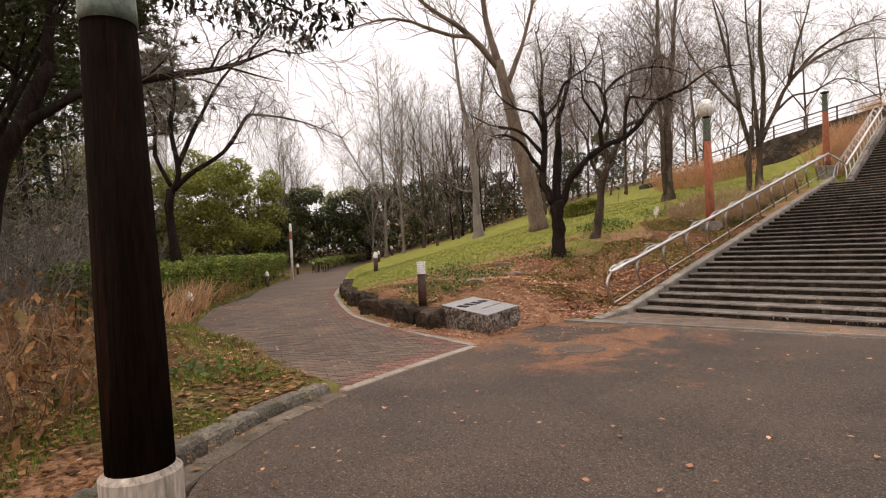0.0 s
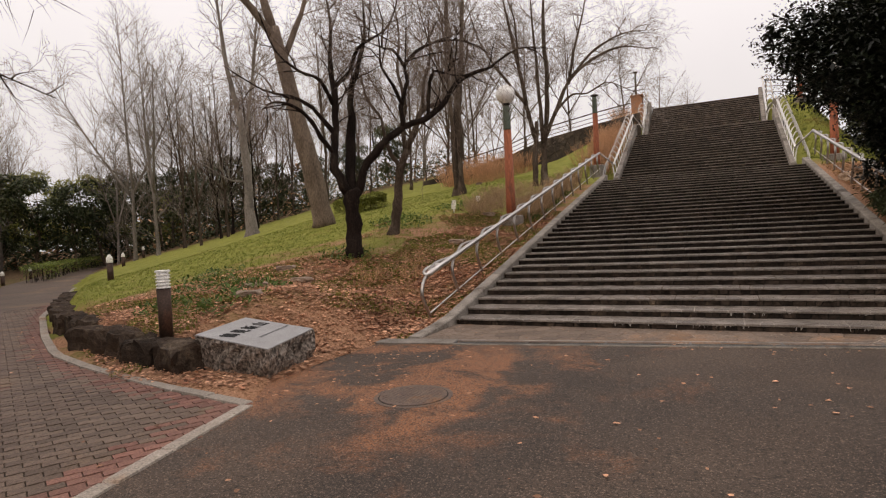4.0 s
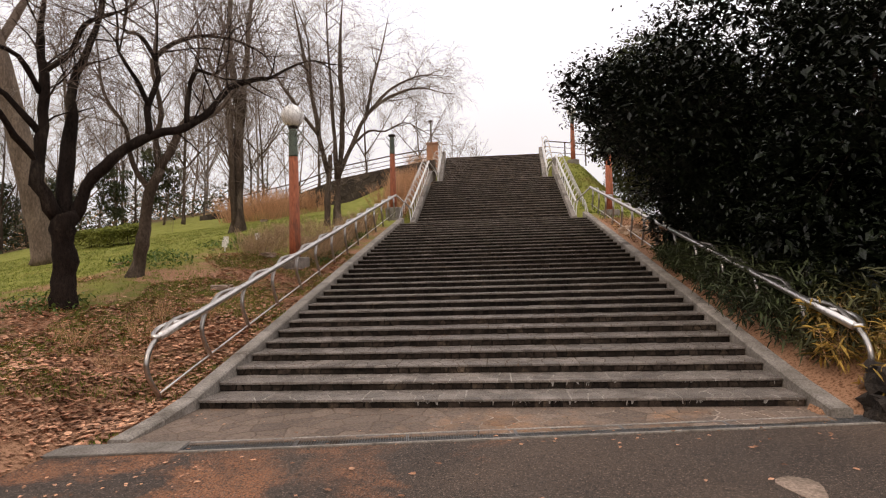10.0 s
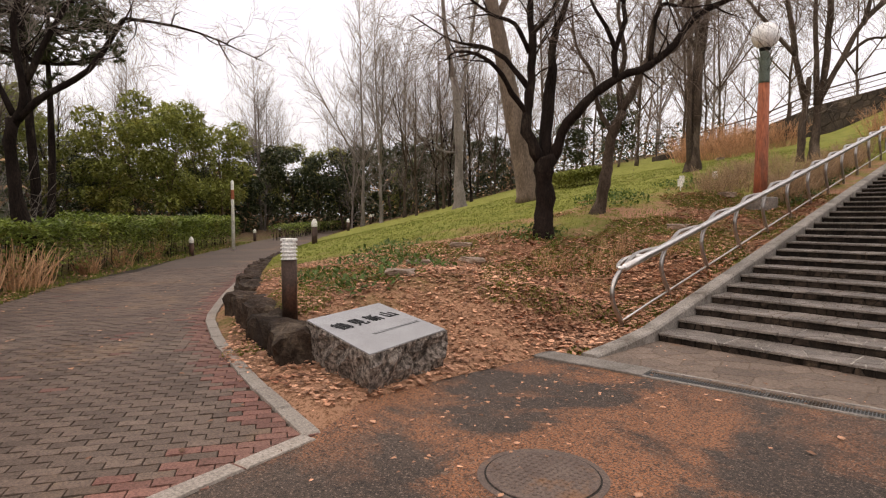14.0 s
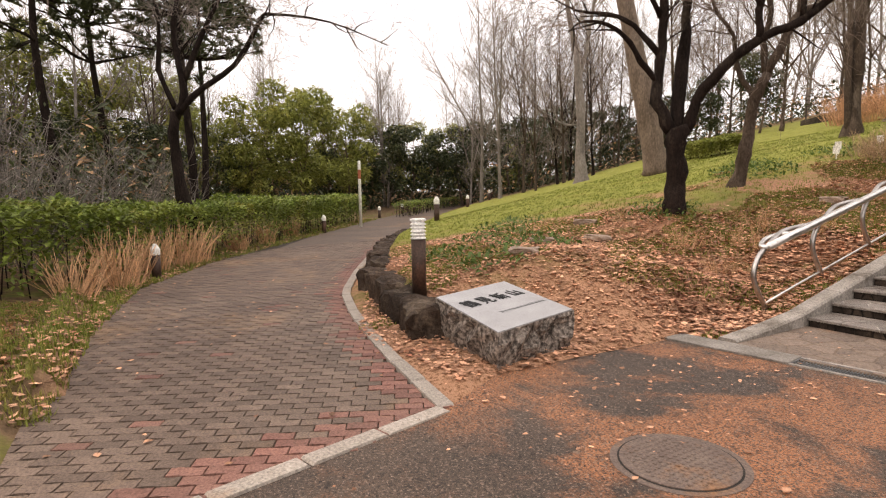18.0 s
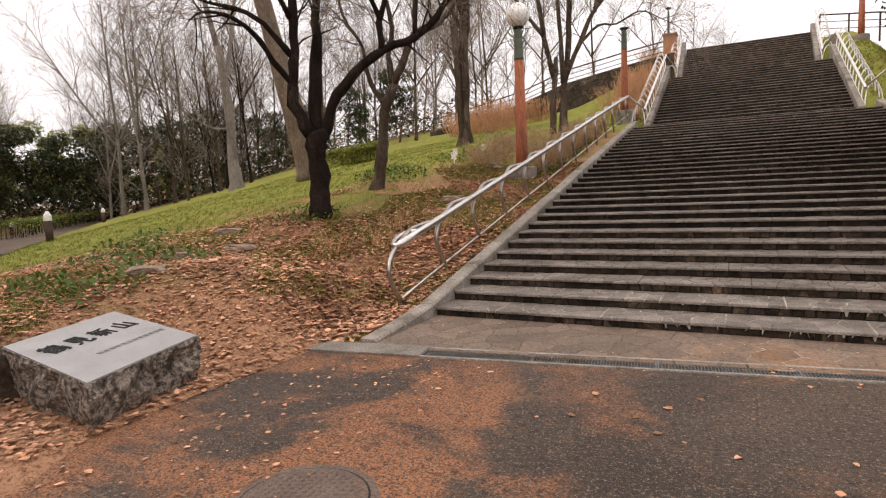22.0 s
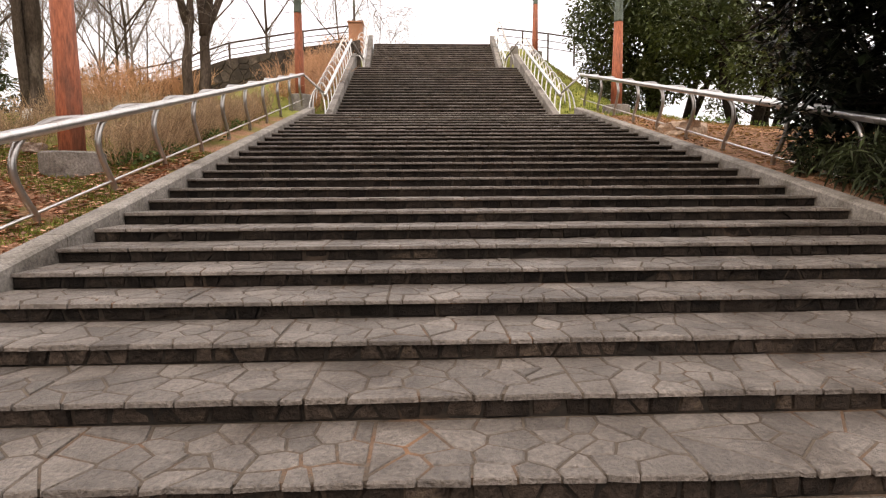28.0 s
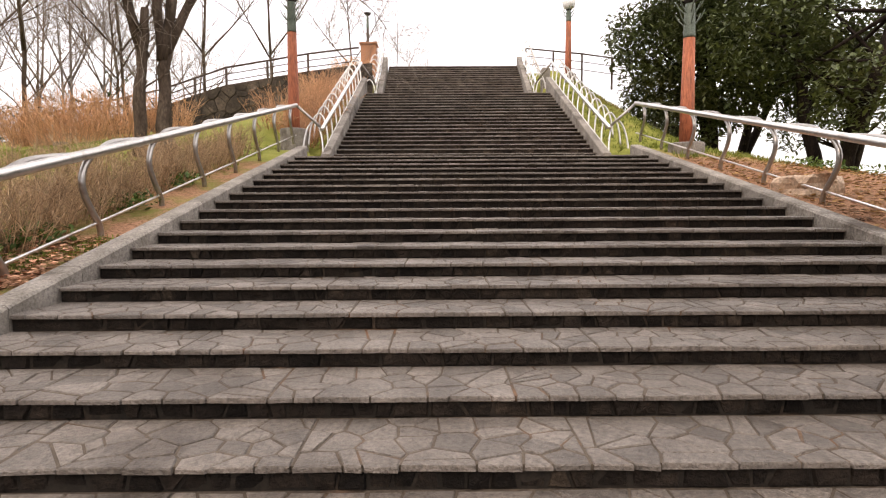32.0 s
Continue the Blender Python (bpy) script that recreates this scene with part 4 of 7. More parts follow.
# ---- lamps ----
def lamp_post(x, y, ground, pole_top, neck, globe_r, pole_mat, label, base_h=0.3, r0=0.135, r1=0.105, globe=True, spikes=True, base_r=0.33):
    t = thing("park_lamp", (x, y, ground), label, "lamp", "park lamps")
    part("base", lathe(x, y, [(base_r, ground - 0.3), (base_r, ground + base_h - 0.02), (base_r - 0.02, ground + base_h)], 24), PALE_PLASTER if pole_mat == DARK_POLE else KERB, t, "round concrete base")
    part("pole", lathe(x, y, [(r0, ground + base_h - 0.05), (r0 * 0.97, ground + base_h + 0.5), (r1, pole_top)], 24), pole_mat, t, smooth=True)
    sleeve = part("collar", lathe(x, y, [(r1 + 0.006, pole_top - 0.01), (r1 + 0.004, pole_top + 0.04), (r1 - 0.012, neck - 0.06), (r1 - 0.02, neck)], 20), GREEN_POLE, t, "grey-green upper sleeve", smooth=True)
    if spikes:
        for k in range(6):
            a = k * math.pi / 3 + 0.4
            for z in (pole_top + (neck - pole_top) * 0.35, pole_top + (neck - pole_top) * 0.72):
                c, q = math.cos(a), math.sin(a)
                part("prong", tube([(x + c * 0.09, y + q * 0.09, z), (x + c * 0.20, y + q * 0.20, z + 0.12), (x + c * 0.27, y + q * 0.27, z + 0.26)], [0.014, 0.012, 0.007], 6), GREEN_POLE, sleeve)
    if globe:
        part("fitter", lathe(x, y, [(0.06, neck - 0.02), (0.11, neck + 0.03), (0.12, neck + 0.06), (0.09, neck + 0.08)], 18), DARK, t)
        prof = [(max(0.02, globe_r * math.sin(a)), neck + 0.05 + globe_r * (1 - math.cos(a))) for a in [math.pi * i / 14 for i in range(1, 15)]]
        gv, gf = lathe(x, y, prof, 36)
        gv = [(x + (a - x) * (0.996 if i % 3 == 0 else 1), y + (b - y) * (0.996 if i % 3 == 0 else 1), c) for i, (a, b, c) in enumerate(gv)]
        part("globe", (gv, gf), GLOBE, t, "white ribbed opal globe", smooth=True)
    else:
        part("cap", lathe(x, y, [(0.09, neck - 0.02), (0.16, neck + 0.05), (0.16, neck + 0.08), (0.05, neck + 0.11)], 18), DARK, t)
    return t


lamp_post(-4.60, 6.85, 1.58, 4.28, 4.93, 0.27, TERRACOTTA, "rust-red park lamp with white globe on the leafy bank")
lamp_post(-4.05, 17.0, 3.75, 6.3, 7.0, 0.25, TERRACOTTA, "rust-red lamp pole with a flat cap beside the stairs", globe=False)
lamp_post(4.15, 14.3, 3.1, 5.38, 6.0, 0.27, TERRACOTTA, "rust-red park lamp beside the stair landing")
lamp_post(4.65, 27.0, 7.2, 9.6, 10.0, 0.27, TERRACOTTA, "rust-red park lamp with white globe at the stair head")
lamp_post(-3.9, 30.5, 8.2, 10.4, 11.0, 0.25, RAIL_BROWN, "thin dark lamp pole at the top of the stairs", r0=0.075, r1=0.06, globe=False, spikes=False, base_r=0.15)


# ---- engraved granite sign ----
def sign_stone():
    f, l, r, b = Vector((-3.88, -3.72, 0.34)), Vector((-5.15, -3.60, 0.44)), Vector((-4.06, -2.70, 0.39)), Vector((-5.33, -2.58, 0.49))
    t = thing("stone_sign", (-4.7, -2.95, 0.0), "low granite sign block, rough-hewn with a smooth engraved top", "sign")
    verts, faces = [], []
    ring_n = 10
    corners = [f, r, b, l]
    levels = [(1.0, 0.0, 0.008), (1.0, 0.09, 0.025), (1.01, 0.30, 0.06), (1.0, 0.62, 0.065), (0.99, 1.05, 0.05)]
    centre = (f + l + r + b) / 4
    q = random.Random(3)
    for lev, (sc, dz, amp) in enumerate(levels):
        for i in range(4):
            a, c = corners[i], corners[(i + 1) % 4]
            for k in range(ring_n):
                p = a.lerp(c, k / ring_n)
                o = Vector((p.x - centre.x, p.y - centre.y, 0)).normalized()
                z = p.z * (1 - dz) - (0.04 if lev == 4 else 0)
                w = q.uniform(-1, 1) * amp - (0.06 if lev == 4 else 0)
                verts.append((p.x + o.x * w, p.y + o.y * w, z - 0.006 * (lev == 0)))
    n = 4 * ring_n
    for lev in range(4):
        for i in range(n):
            j = (i + 1) % n
            faces.append((lev * n + j, lev * n + i, (lev + 1) * n + i, (lev + 1) * n + j))
    faces.append(tuple(range(n)))
    part("block", (verts, faces), GRANITE_ROUGH, t, "rough-hewn granite body")
    top = [centre + (p - centre) * 0.985 + Vector((0, 0, 0.004)) for p in corners]
    slab = [tuple(p) for p in top] + [tuple(p - Vector((0, 0, 0.02))) for p in top]
    part("face", (slab, [(0, 1, 2, 3), (0, 4, 5, 1), (1, 5, 6, 2), (2, 6, 7, 3), (3, 7, 4, 0)]), GRANITE_TOP, t, "smooth pale granite face")
    # the writing runs along the long side that faces the forecourt
    u = (b - l).normalized()
    nrm = (r - f).cross(l - f).normalized()
    w = nrm.cross(u).normalized()

    def place(ob, p):
        ob.matrix_world = Matrix(((u.x, w.x * 1.4, nrm.x, p.x), (u.y, w.y * 1.4, nrm.y, p.y), (u.z, w.z * 1.4, nrm.z, p.z), (0, 0, 0, 1)))
    crv = bpy.data.curves.new("writing", "FONT")
    crv.body, crv.size, crv.extrude, crv.align_x = "鶴見新山", 0.17, 0.003, "CENTER"
    crv.space_character = 1.5
    tmp = new("writing_curve", crv)
    bpy.context.view_layer.update()
    me = bpy.data.meshes.new_from_object(tmp.evaluated_get(bpy.context.evaluated_depsgraph_get()))
    bpy.data.objects.remove(tmp)
    me.materials.clear()
    me.materials.append(INK)
    here = centre + w * 0.085 + u * 0.045 + nrm * 0.010
    ob = new("engraving", me)
    ob.parent = t
    ob.matrix_parent_inverse = Matrix.Translation(-t.location)
    place(ob, here)
    ob["label"] = "black engraved characters"
    bars = ([], [])
    for k in range(12):
        o = centre - w * 0.25 + u * (-0.25 + k * 0.054) + nrm * 0.008
        for x0, x1, y0, y1 in ((0, 0.036, 0.034, 0.043), (0.004, 0.032, 0.016, 0.023), (0, 0.036, 0, 0.007), (0.014, 0.021, 0, 0.043)):
            p = [o + u * x0 + w * y0, o + u * x1 + w * y0, o + u * x1 + w * y1, o + u * x0 + w * y1]
            bars = join_into(bars, ([tuple(q) for q in p] + [tuple(q + nrm * (0.002 + 0.0003 * (x0 > 0.01))) for q in p], [(4, 5, 6, 7), (0, 1, 5, 4), (1, 2, 6, 5), (2, 3, 7, 6), (3, 0, 4, 7)]))
    part("small_writing", bars, GREY_INK, t, "line of small engraved writing")


sign_stone()


# ---- trees ----
def wander(start, direction, length, n, bend, lift, r):
    p, d, out = Vector(start), Vector(direction).normalized(), [Vector(start)]
    for _ in range(n):
        d = (d + Vector((r.uniform(-bend, bend), r.uniform(-bend, bend), r.uniform(-bend, bend) + lift))).normalized()
        p = p + d * (length / n)
        out.append(p.copy())
    return out


def sprout(acc, line, r0, level, r, cfg):
    """Side shoots along a limb, each thinner and shorter, down to the twigs."""
    if level > cfg["levels"]:
        return
    total = sum((b - a).length for a, b in zip(line, line[1:]))
    count = max(2, int(cfg["count"][level] * total / cfg["unit"][level]))
    for k in range(count):
        t = cfg["bare"][level] + (1 - cfg["bare"][level]) * (k + r.uniform(0.1, 0.9)) / count
        i = min(len(line) - 2, int(t * (len(line) - 1)))
        fr = t * (len(line) - 1) - i
        p = line[i].lerp(line[i + 1], fr)
        d = (line[i + 1] - line[i]).normalized()
        side = d.orthogonal().normalized()
        side.rotate(Matrix.Rotation(r.uniform(0, 2 * math.pi), 3, d))
        out = (d * cfg["along"][level] + side + Vector((0, 0, cfg["rise"]))).normalized()
        length = cfg["len"][level] * r.uniform(0.6, 1.25) * (1.1 - 0.6 * t)
        rad = max(cfg["thin"], min(r0 * (1 - 0.7 * t) * 0.6, cfg["rad"][level]))
        n = 4 if level == 1 else 3 if level == 2 else 2 if level < cfg["levels"] else cfg["last"]
        child = wander(p, out, length, n, cfg["bend"], cfg["lift"] - cfg["droop"] * (level > 2), r)
        if level == 1:
            join_into(acc["limb"], tube(child, [rad * (1 - 0.75 * j / n) for j in range(n + 1)], 5, False))
        else:
            join_into(acc["twig"], whip(child, rad))
        sprout(acc, child, rad, level + 1, r, cfg)


SPREADING = dict(last=2, droop=0.24, levels=4, count=[0, 2.1, 3.4, 4.0, 2.8], unit=[1, 1.0, 0.8, 0.6, 0.5], bare=[0, 0.35, 0.15, 0.1, 0.1], along=[0, 0.9, 1.0, 1.1, 1.2], rise=0.10, len=[0, 1.4, 1.15, 0.9, 0.7], rad=[0, 0.020, 0.009, 0.0056, 0.0046], thin=0.0040, bend=0.34, lift=0.02)
UPRIGHT = dict(last=1, droop=0.0, levels=3, count=[0, 2.2, 2.6, 3.0], unit=[1, 1.0, 0.8, 0.6], bare=[0, 0.30, 0.15, 0.1], along=[0, 1.1, 1.2, 1.2], rise=0.45, len=[0, 2.8, 1.6, 0.95], rad=[0, 0.026, 0.011, 0.0065], thin=0.005, bend=0.22, lift=0.04)


def bare_tree(loc, limbs, cfg, bark, twig, label, seeded, name="tree", group="", root=0.06):
    """limbs: each a list of (x, y, z, radius) from the foot of the tree."""
    r = random.Random(seeded)
    t = thing(name, loc, label, "tree", group)
    acc = {"limb": ([], []), "twig": ([], [])}
    for i, limb in enumerate(limbs):
        pts = spline([(loc[0] + a, loc[1] + b, loc[2] + c) for a, b, c, _ in limb], 3)
        rad = []
        for k in range(len(pts)):
            s = k / 3
            j = min(int(s), len(limb) - 2)
            rad.append(limb[j][3] + (limb[j + 1][3] - limb[j][3]) * (s - j))
        if i == 0:
            pts = [pts[0] - Vector((0, 0, 0.25))] + pts
            rad = [rad[0] + root] + rad
            rad[1] += root * 0.5
        pts = [p + Vector((r.uniform(-1, 1), r.uniform(-1, 1), r.uniform(-0.5, 0.5))) * min(rad[k] * 0.32, 0.03) for k, p in enumerate(pts)]
        rad = [q * r.uniform(0.88, 1.13) for q in rad]
        part("trunk" if i == 0 else "main_limb", tube(pts, rad, 14 if i == 0 else 10), bark, t, smooth=True)
        if limb[-1][3] < 0.09:
            sprout(acc, pts, limb[0][3], 1, r, cfg)
    tagged(part("branchwork", acc["limb"], bark, t), kind="stuff")
    tagged(part("crown", acc["twig"], twig, t, "bare twigs"), kind="stuff")
    return t


U = Vector((0.594, 0.804, 0))


def fan(*pts):
    """Limb points given as distance along the slope's width, depth, height and radius."""
    return [(u * 0.594 - d * 0.804, u * 0.804 + d * 0.594, z, rad) for u, d, z, rad in pts]


bare_tree((-6.80, 2.30, 1.12), [
    fan((0, 0, 0, 0.20), (0.0, 0, 0.35, 0.17), (0.03, 0, 0.85, 0.165), (-0.02, 0, 1.2, 0.18), (0.02, 0, 1.5, 0.17)),
    fan((-0.04, 0, 1.35, 0.12), (-0.33, 0.05, 1.95, 0.10), (-0.28, 0.1, 2.45, 0.09), (-0.26, 0.1, 3.1, 0.08), (-0.22, 0.15, 3.75, 0.07), (-0.26, 0.2, 4.5, 0.05), (-0.16, 0.3, 5.3, 0.035), (-0.3, 0.4, 6.3, 0.014)),
    fan((0.02, 0.05, 1.4, 0.12), (0.10, 0.2, 2.1, 0.115), (0.18, 0.3, 2.9, 0.10), (0.26, 0.4, 3.7, 0.08), (0.5, 0.5, 4.4, 0.06), (0.74, 0.6, 5.1, 0.04), (0.8, 0.7, 6.2, 0.014)),
    fan((0.12, 0, 1.35, 0.115), (0.30, -0.1, 1.9, 0.095), (0.66, -0.25, 2.42, 0.085), (1.2, -0.4, 2.85, 0.075), (1.75, -0.55, 3.05, 0.066), (2.15, -0.65, 3.42, 0.062), (2.5, -0.7, 3.9, 0.054), (3.0, -0.75, 4.14, 0.046), (3.4, -0.8, 4.3, 0.034), (4.1, -0.9, 4.75, 0.022), (4.7, -0.9, 4.85, 0.009)),
    fan((-0.26, 0.1, 2.2, 0.06), (-0.66, -0.1, 2.62, 0.05), (-1.0, -0.3, 3.02, 0.04), (-1.4, -0.4, 3.22, 0.03), (-1.75, -0.5, 3.2, 0.02), (-1.95, -0.5, 3.05, 0.01)),
    fan((-0.28, 0.1, 2.75, 0.055), (-0.72, 0.2, 3.3, 0.045), (-1.12, 0.35, 3.56, 0.036), (-1.7, 0.5, 3.7, 0.025), (-2.5, 0.6, 4.2, 0.01)),
    fan((-0.27, 0.1, 3.4, 0.05), (-0.62, -0.1, 3.85, 0.04), (-1.1, -0.3, 3.95, 0.03), (-1.6, -0.4, 4.3, 0.02), (-1.9, -0.5, 5.0, 0.01)),
    fan((-0.23, 0.15, 3.75, 0.055), (0.10, 0, 4.12, 0.045), (0.28, -0.15, 4.6, 0.04), (0.62, -0.2, 4.85, 0.03), (1.0, -0.3, 5.15, 0.022), (1.3, -0.3, 5.9, 0.01)),
    fan((1.2, -0.4, 2.85, 0.06), (1.16, -0.4, 3.3, 0.055), (1.36, -0.35, 3.9, 0.048), (1.36, -0.3, 4.3, 0.042), (1.9, -0.3, 4.78, 0.035), (2.55, -0.35, 4.97, 0.028), (3.2, -0.4, 4.92, 0.02), (3.7, -0.45, 4.65, 0.008)),
    fan((1.36, -0.3, 4.25, 0.04), (1.12, -0.2, 4.64, 0.032), (0.9, -0.1, 4.72, 0.026), (0.95, -0.1, 5.3, 0.018), (0.8, 0, 6.0, 0.008)),
    fan((1.2, -0.4, 3.35, 0.045), (0.95, -0.5, 3.75, 0.036), (0.64, -0.6, 4.12, 0.028), (0.6, -0.65, 4.7, 0.018), (0.35, -0.7, 5.4, 0.008)),
    fan((1.78, -0.55, 3.1, 0.05), (1.80, -0.6, 3.7, 0.042), (1.92, -0.65, 4.1, 0.034), (2.2, -0.7, 4.08, 0.026), (2.45, -0.75, 4.4, 0.016), (2.5, -0.8, 5.2, 0.008)),
], SPREADING, BARK_DARK, TWIG_DARK, "bare dark-barked cherry tree with forking limbs on the leafy bank", 11)
bare_tree((-7.19, 4.74, 1.52), [
    fan((0, 0, 0, 0.16), (0.10, 0, 0.5, 0.125), (0.18, 0, 1.0, 0.115), (0.28, 0, 1.7, 0.11), (0.5, 0, 2.25, 0.10)),
    fan((0.48, 0, 2.2, 0.09), (0.82, 0, 2.88, 0.08), (1.08, 0.05, 3.4, 0.07), (1.7, 0.1, 3.65, 0.06), (2.1, 0.15, 4.1, 0.045), (2.6, 0.2, 4.8, 0.03), (2.8, 0.3, 5.8, 0.012)),
    fan((0.5, 0, 2.2, 0.075), (0.45, 0.1, 2.9, 0.065), (0.62, 0.15, 3.5, 0.055), (0.45, 0.2, 4.4, 0.04), (0.55, 0.2, 5.4, 0.025), (0.4, 0.2, 6.4, 0.01)),
    fan((0.3, 0, 1.75, 0.055), (0.02, 0.2, 2.35, 0.05), (-0.05, 0.3, 3.1, 0.04), (-0.4, 0.5, 3.8, 0.03), (-0.5, 0.6, 4.9, 0.012)),
    fan((1.08, 0.05, 3.35, 0.05), (1.1, 0, 4.0, 0.04), (1.3, -0.1, 4.7, 0.03), (1.25, -0.2, 5.8, 0.01)),
], SPREADING, BARK_MID, TWIG, "bare leaning cherry tree on the leafy bank", 12)
bare_tree((-13.1, 9.5, 2.2), [
    fan((0, 0, 0, 0.42), (-0.35, 0, 2.0, 0.33), (-0.95, 0, 4.6, 0.27), (-1.5, 0, 7.2, 0.22)),
    fan((-1.45, 0, 7.0, 0.17), (-1.9, 0.2, 9.0, 0.12), (-2.1, 0.3, 11.5, 0.07), (-2.4, 0.5, 14.0, 0.02)),
    fan((-1.45, 0, 6.8, 0.15), (-2.8, -0.4, 8.2, 0.11), (-4.6, -0.8, 9.3, 0.08), (-6.4, -1.2, 10.6, 0.04)),
    fan((-2.8, -0.4, 8.1, 0.10), (-4.0, -1.4, 7.9, 0.08), (-6.0, -2.2, 8.2, 0.05), (-8.0, -2.6, 7.6, 0.02)),
    fan((-1.2, 0, 6.0, 0.12), (-0.3, 0.4, 8.0, 0.09), (0.4, 0.6, 10.5, 0.05), (0.6, 0.7, 13.0, 0.015)),
], UPRIGHT, BARK_BROWN, TWIG, "tall leaning bare tree with a thick grey-brown trunk on the lawn", 13)
bare_tree((-19.2, 12.0, 1.75), [
    fan((0, 0, 0, 0.36), (-0.05, 0, 1.2, 0.21), (-0.05, 0, 3.5, 0.19), (-0.3, 0, 6.0, 0.15)),
    fan((-0.3, 0, 5.8, 0.12), (-0.7, 0.2, 8.5, 0.09), (-0.9, 0.2, 11.0, 0.05), (-1.0, 0.3, 13.5, 0.015)),
    fan((-0.2, 0, 4.0, 0.09), (0.3, 0.2, 6.5, 0.07), (0.7, 0.3, 9.0, 0.045), (1.0, 0.3, 12.0, 0.015)),
    fan((-0.05, 0, 2.6, 0.05), (-0.9, 0, 2.7, 0.04), (-1.9, 0.1, 3.4, 0.015)),
], UPRIGHT, BARK_PALE, TWIG, "tall bare tree with a pale flared trunk at the lawn's edge", 14)
bare_tree((-8.85, 12.9, 2.9), [
    fan((0, 0, 0, 0.29), (0.05, 0, 0.9, 0.18), (0.1, 0, 2.6, 0.16), (0.15, 0, 4.6, 0.14)),
    fan((0.15, 0, 4.4, 0.13), (-0.1, 0.1, 6.5, 0.10), (0.0, 0.2, 9.0, 0.06), (-0.2, 0.2, 12.0, 0.015)),
    fan((0.15, 0, 3.4, 0.12), (0.45, 0.1, 5.6, 0.10), (0.7, 0.1, 8.0, 0.06), (1.0, 0.1, 11.0, 0.015)),
    fan((0.12, 0, 4.0, 0.07), (-0.7, 0.2, 5.6, 0.05), (-1.3, 0.3, 7.8, 0.015)),
    fan((-0.15, -0.1, 0, 0.10), (-0.2, -0.1, 2.2, 0.09), (-0.25, 0, 5.0, 0.06), (-0.5, 0, 8.0, 0.015)),
], UPRIGHT, BARK_MID, TWIG, "tall bare tree with a twin trunk on the upper lawn", 15)
bare_tree((-5.45, 13.2, 3.25), [
    fan((0.14, 0, 0, 0.14), (0.12, 0, 0.6, 0.115), (0.15, 0, 1.2, 0.105), (0.2, 0, 1.7, 0.10)),
    fan((-0.30, 0.05, -0.2, 0.12), (-0.26, 0.05, 0.7, 0.095), (-0.2, 0, 1.6, 0.085), (-0.1, 0, 2.3, 0.075)),
    fan((-0.16, 0, 1.5, 0.09), (-0.45, 0.1, 2.6, 0.08), (-0.6, 0.2, 3.9, 0.07), (-0.9, 0.3, 5.5, 0.06), (-1.4, 0.3, 7.6, 0.015)),
    fan((0.16, 0, 1.5, 0.10), (0.25, -0.1, 2.6, 0.09), (0.3, -0.2, 3.9, 0.08), (0.2, -0.2, 5.6, 0.07), (0.4, -0.2, 8.0, 0.015)),
    fan((0.2, 0, 1.6, 0.085), (0.65, -0.3, 2.8, 0.075), (1.1, -0.5, 3.8, 0.065), (2.0, -0.8, 4.6, 0.06), (3.4, -1.0, 5.2, 0.035), (4.8, -1.2, 5.2, 0.012)),
    fan((1.1, -0.5, 3.7, 0.06), (1.5, -0.4, 5.0, 0.05), (2.0, -0.4, 6.4, 0.03), (2.4, -0.4, 7.8, 0.012)),
    fan((-0.5, 0.1, 2.9, 0.06), (-1.3, 0.3, 3.9, 0.05), (-2.2, 0.5, 5.2, 0.03), (-2.7, 0.5, 6.6, 0.012)),
    fan((0.6, -0.3, 2.7, 0.05), (1.4, -0.3, 3.35, 0.04), (2.3, -0.2, 3.5, 0.032), (3.2, -0.35, 3.95, 0.025), (4.2, -0.25, 3.85, 0.018), (5.2, -0.35, 3.5, 0.011), (6.0, -0.3, 2.9, 0.005)),
    fan((1.1, -0.5, 3.8, 0.07), (2.3, -0.5, 5.0, 0.05), (3.9, -0.6, 5.9, 0.03), (5.5, -0.7, 6.2, 0.01)),
    fan((-0.5, 0.1, 3.0, 0.06), (-1.0, -0.2, 4.4, 0.045), (-1.2, -0.3, 6.0, 0.03), (-1.9, -0.4, 7.4, 0.01)),
    fan((0.15, 0, 1.5, 0.08), (0.0, -0.1, 2.8, 0.07), (-0.1, -0.1, 4.6, 0.06), (-0.3, -0.2, 6.4, 0.03), (-0.3, -0.2, 8.0, 0.01)),
], SPREADING, BARK_MID, TWIG, "bare many-limbed cherry tree beside the stairs", 16)
bare_tree((-15.7, -4.5, 0.1), [
    fan((0, 0, 0, 0.20), (-0.35, 0, 1.4, 0.16), (-0.5, 0, 2.7, 0.13), (-0.45, 0, 3.5, 0.12)),
    fan((-0.45, 0, 3.3, 0.10), (-0.15, 0, 4.0, 0.09), (-0.35, 0, 5.2, 0.075), (-0.2, 0.1, 6.6, 0.05), (-0.4, 0.2, 8.2, 0.02)),
    fan((-0.3, 0, 3.5, 0.085), (0.3, 0, 4.05, 0.075), (1.2, 0, 4.6, 0.065), (1.9, 0, 5.6, 0.055), (2.2, 0, 5.75, 0.04), (3.6, 0, 5.5, 0.025), (5.0, 0, 4.9, 0.01)),
    fan((-0.4, 0, 3.6, 0.07), (-0.9, 0.2, 4.6, 0.06), (-0.9, 0.3, 6.0, 0.04), (-1.4, 0.3, 7.6, 0.015)),
    fan((-0.2, 0, 4.2, 0.07), (0.4, 0.2, 5.6, 0.06), (1.2, 0.3, 7.0, 0.04), (2.4, 0.3, 8.2, 0.015)),
], SPREADING, BARK_DARK, TWIG, "bare dark cherry tree with a long low branch behind the hedge", 17)


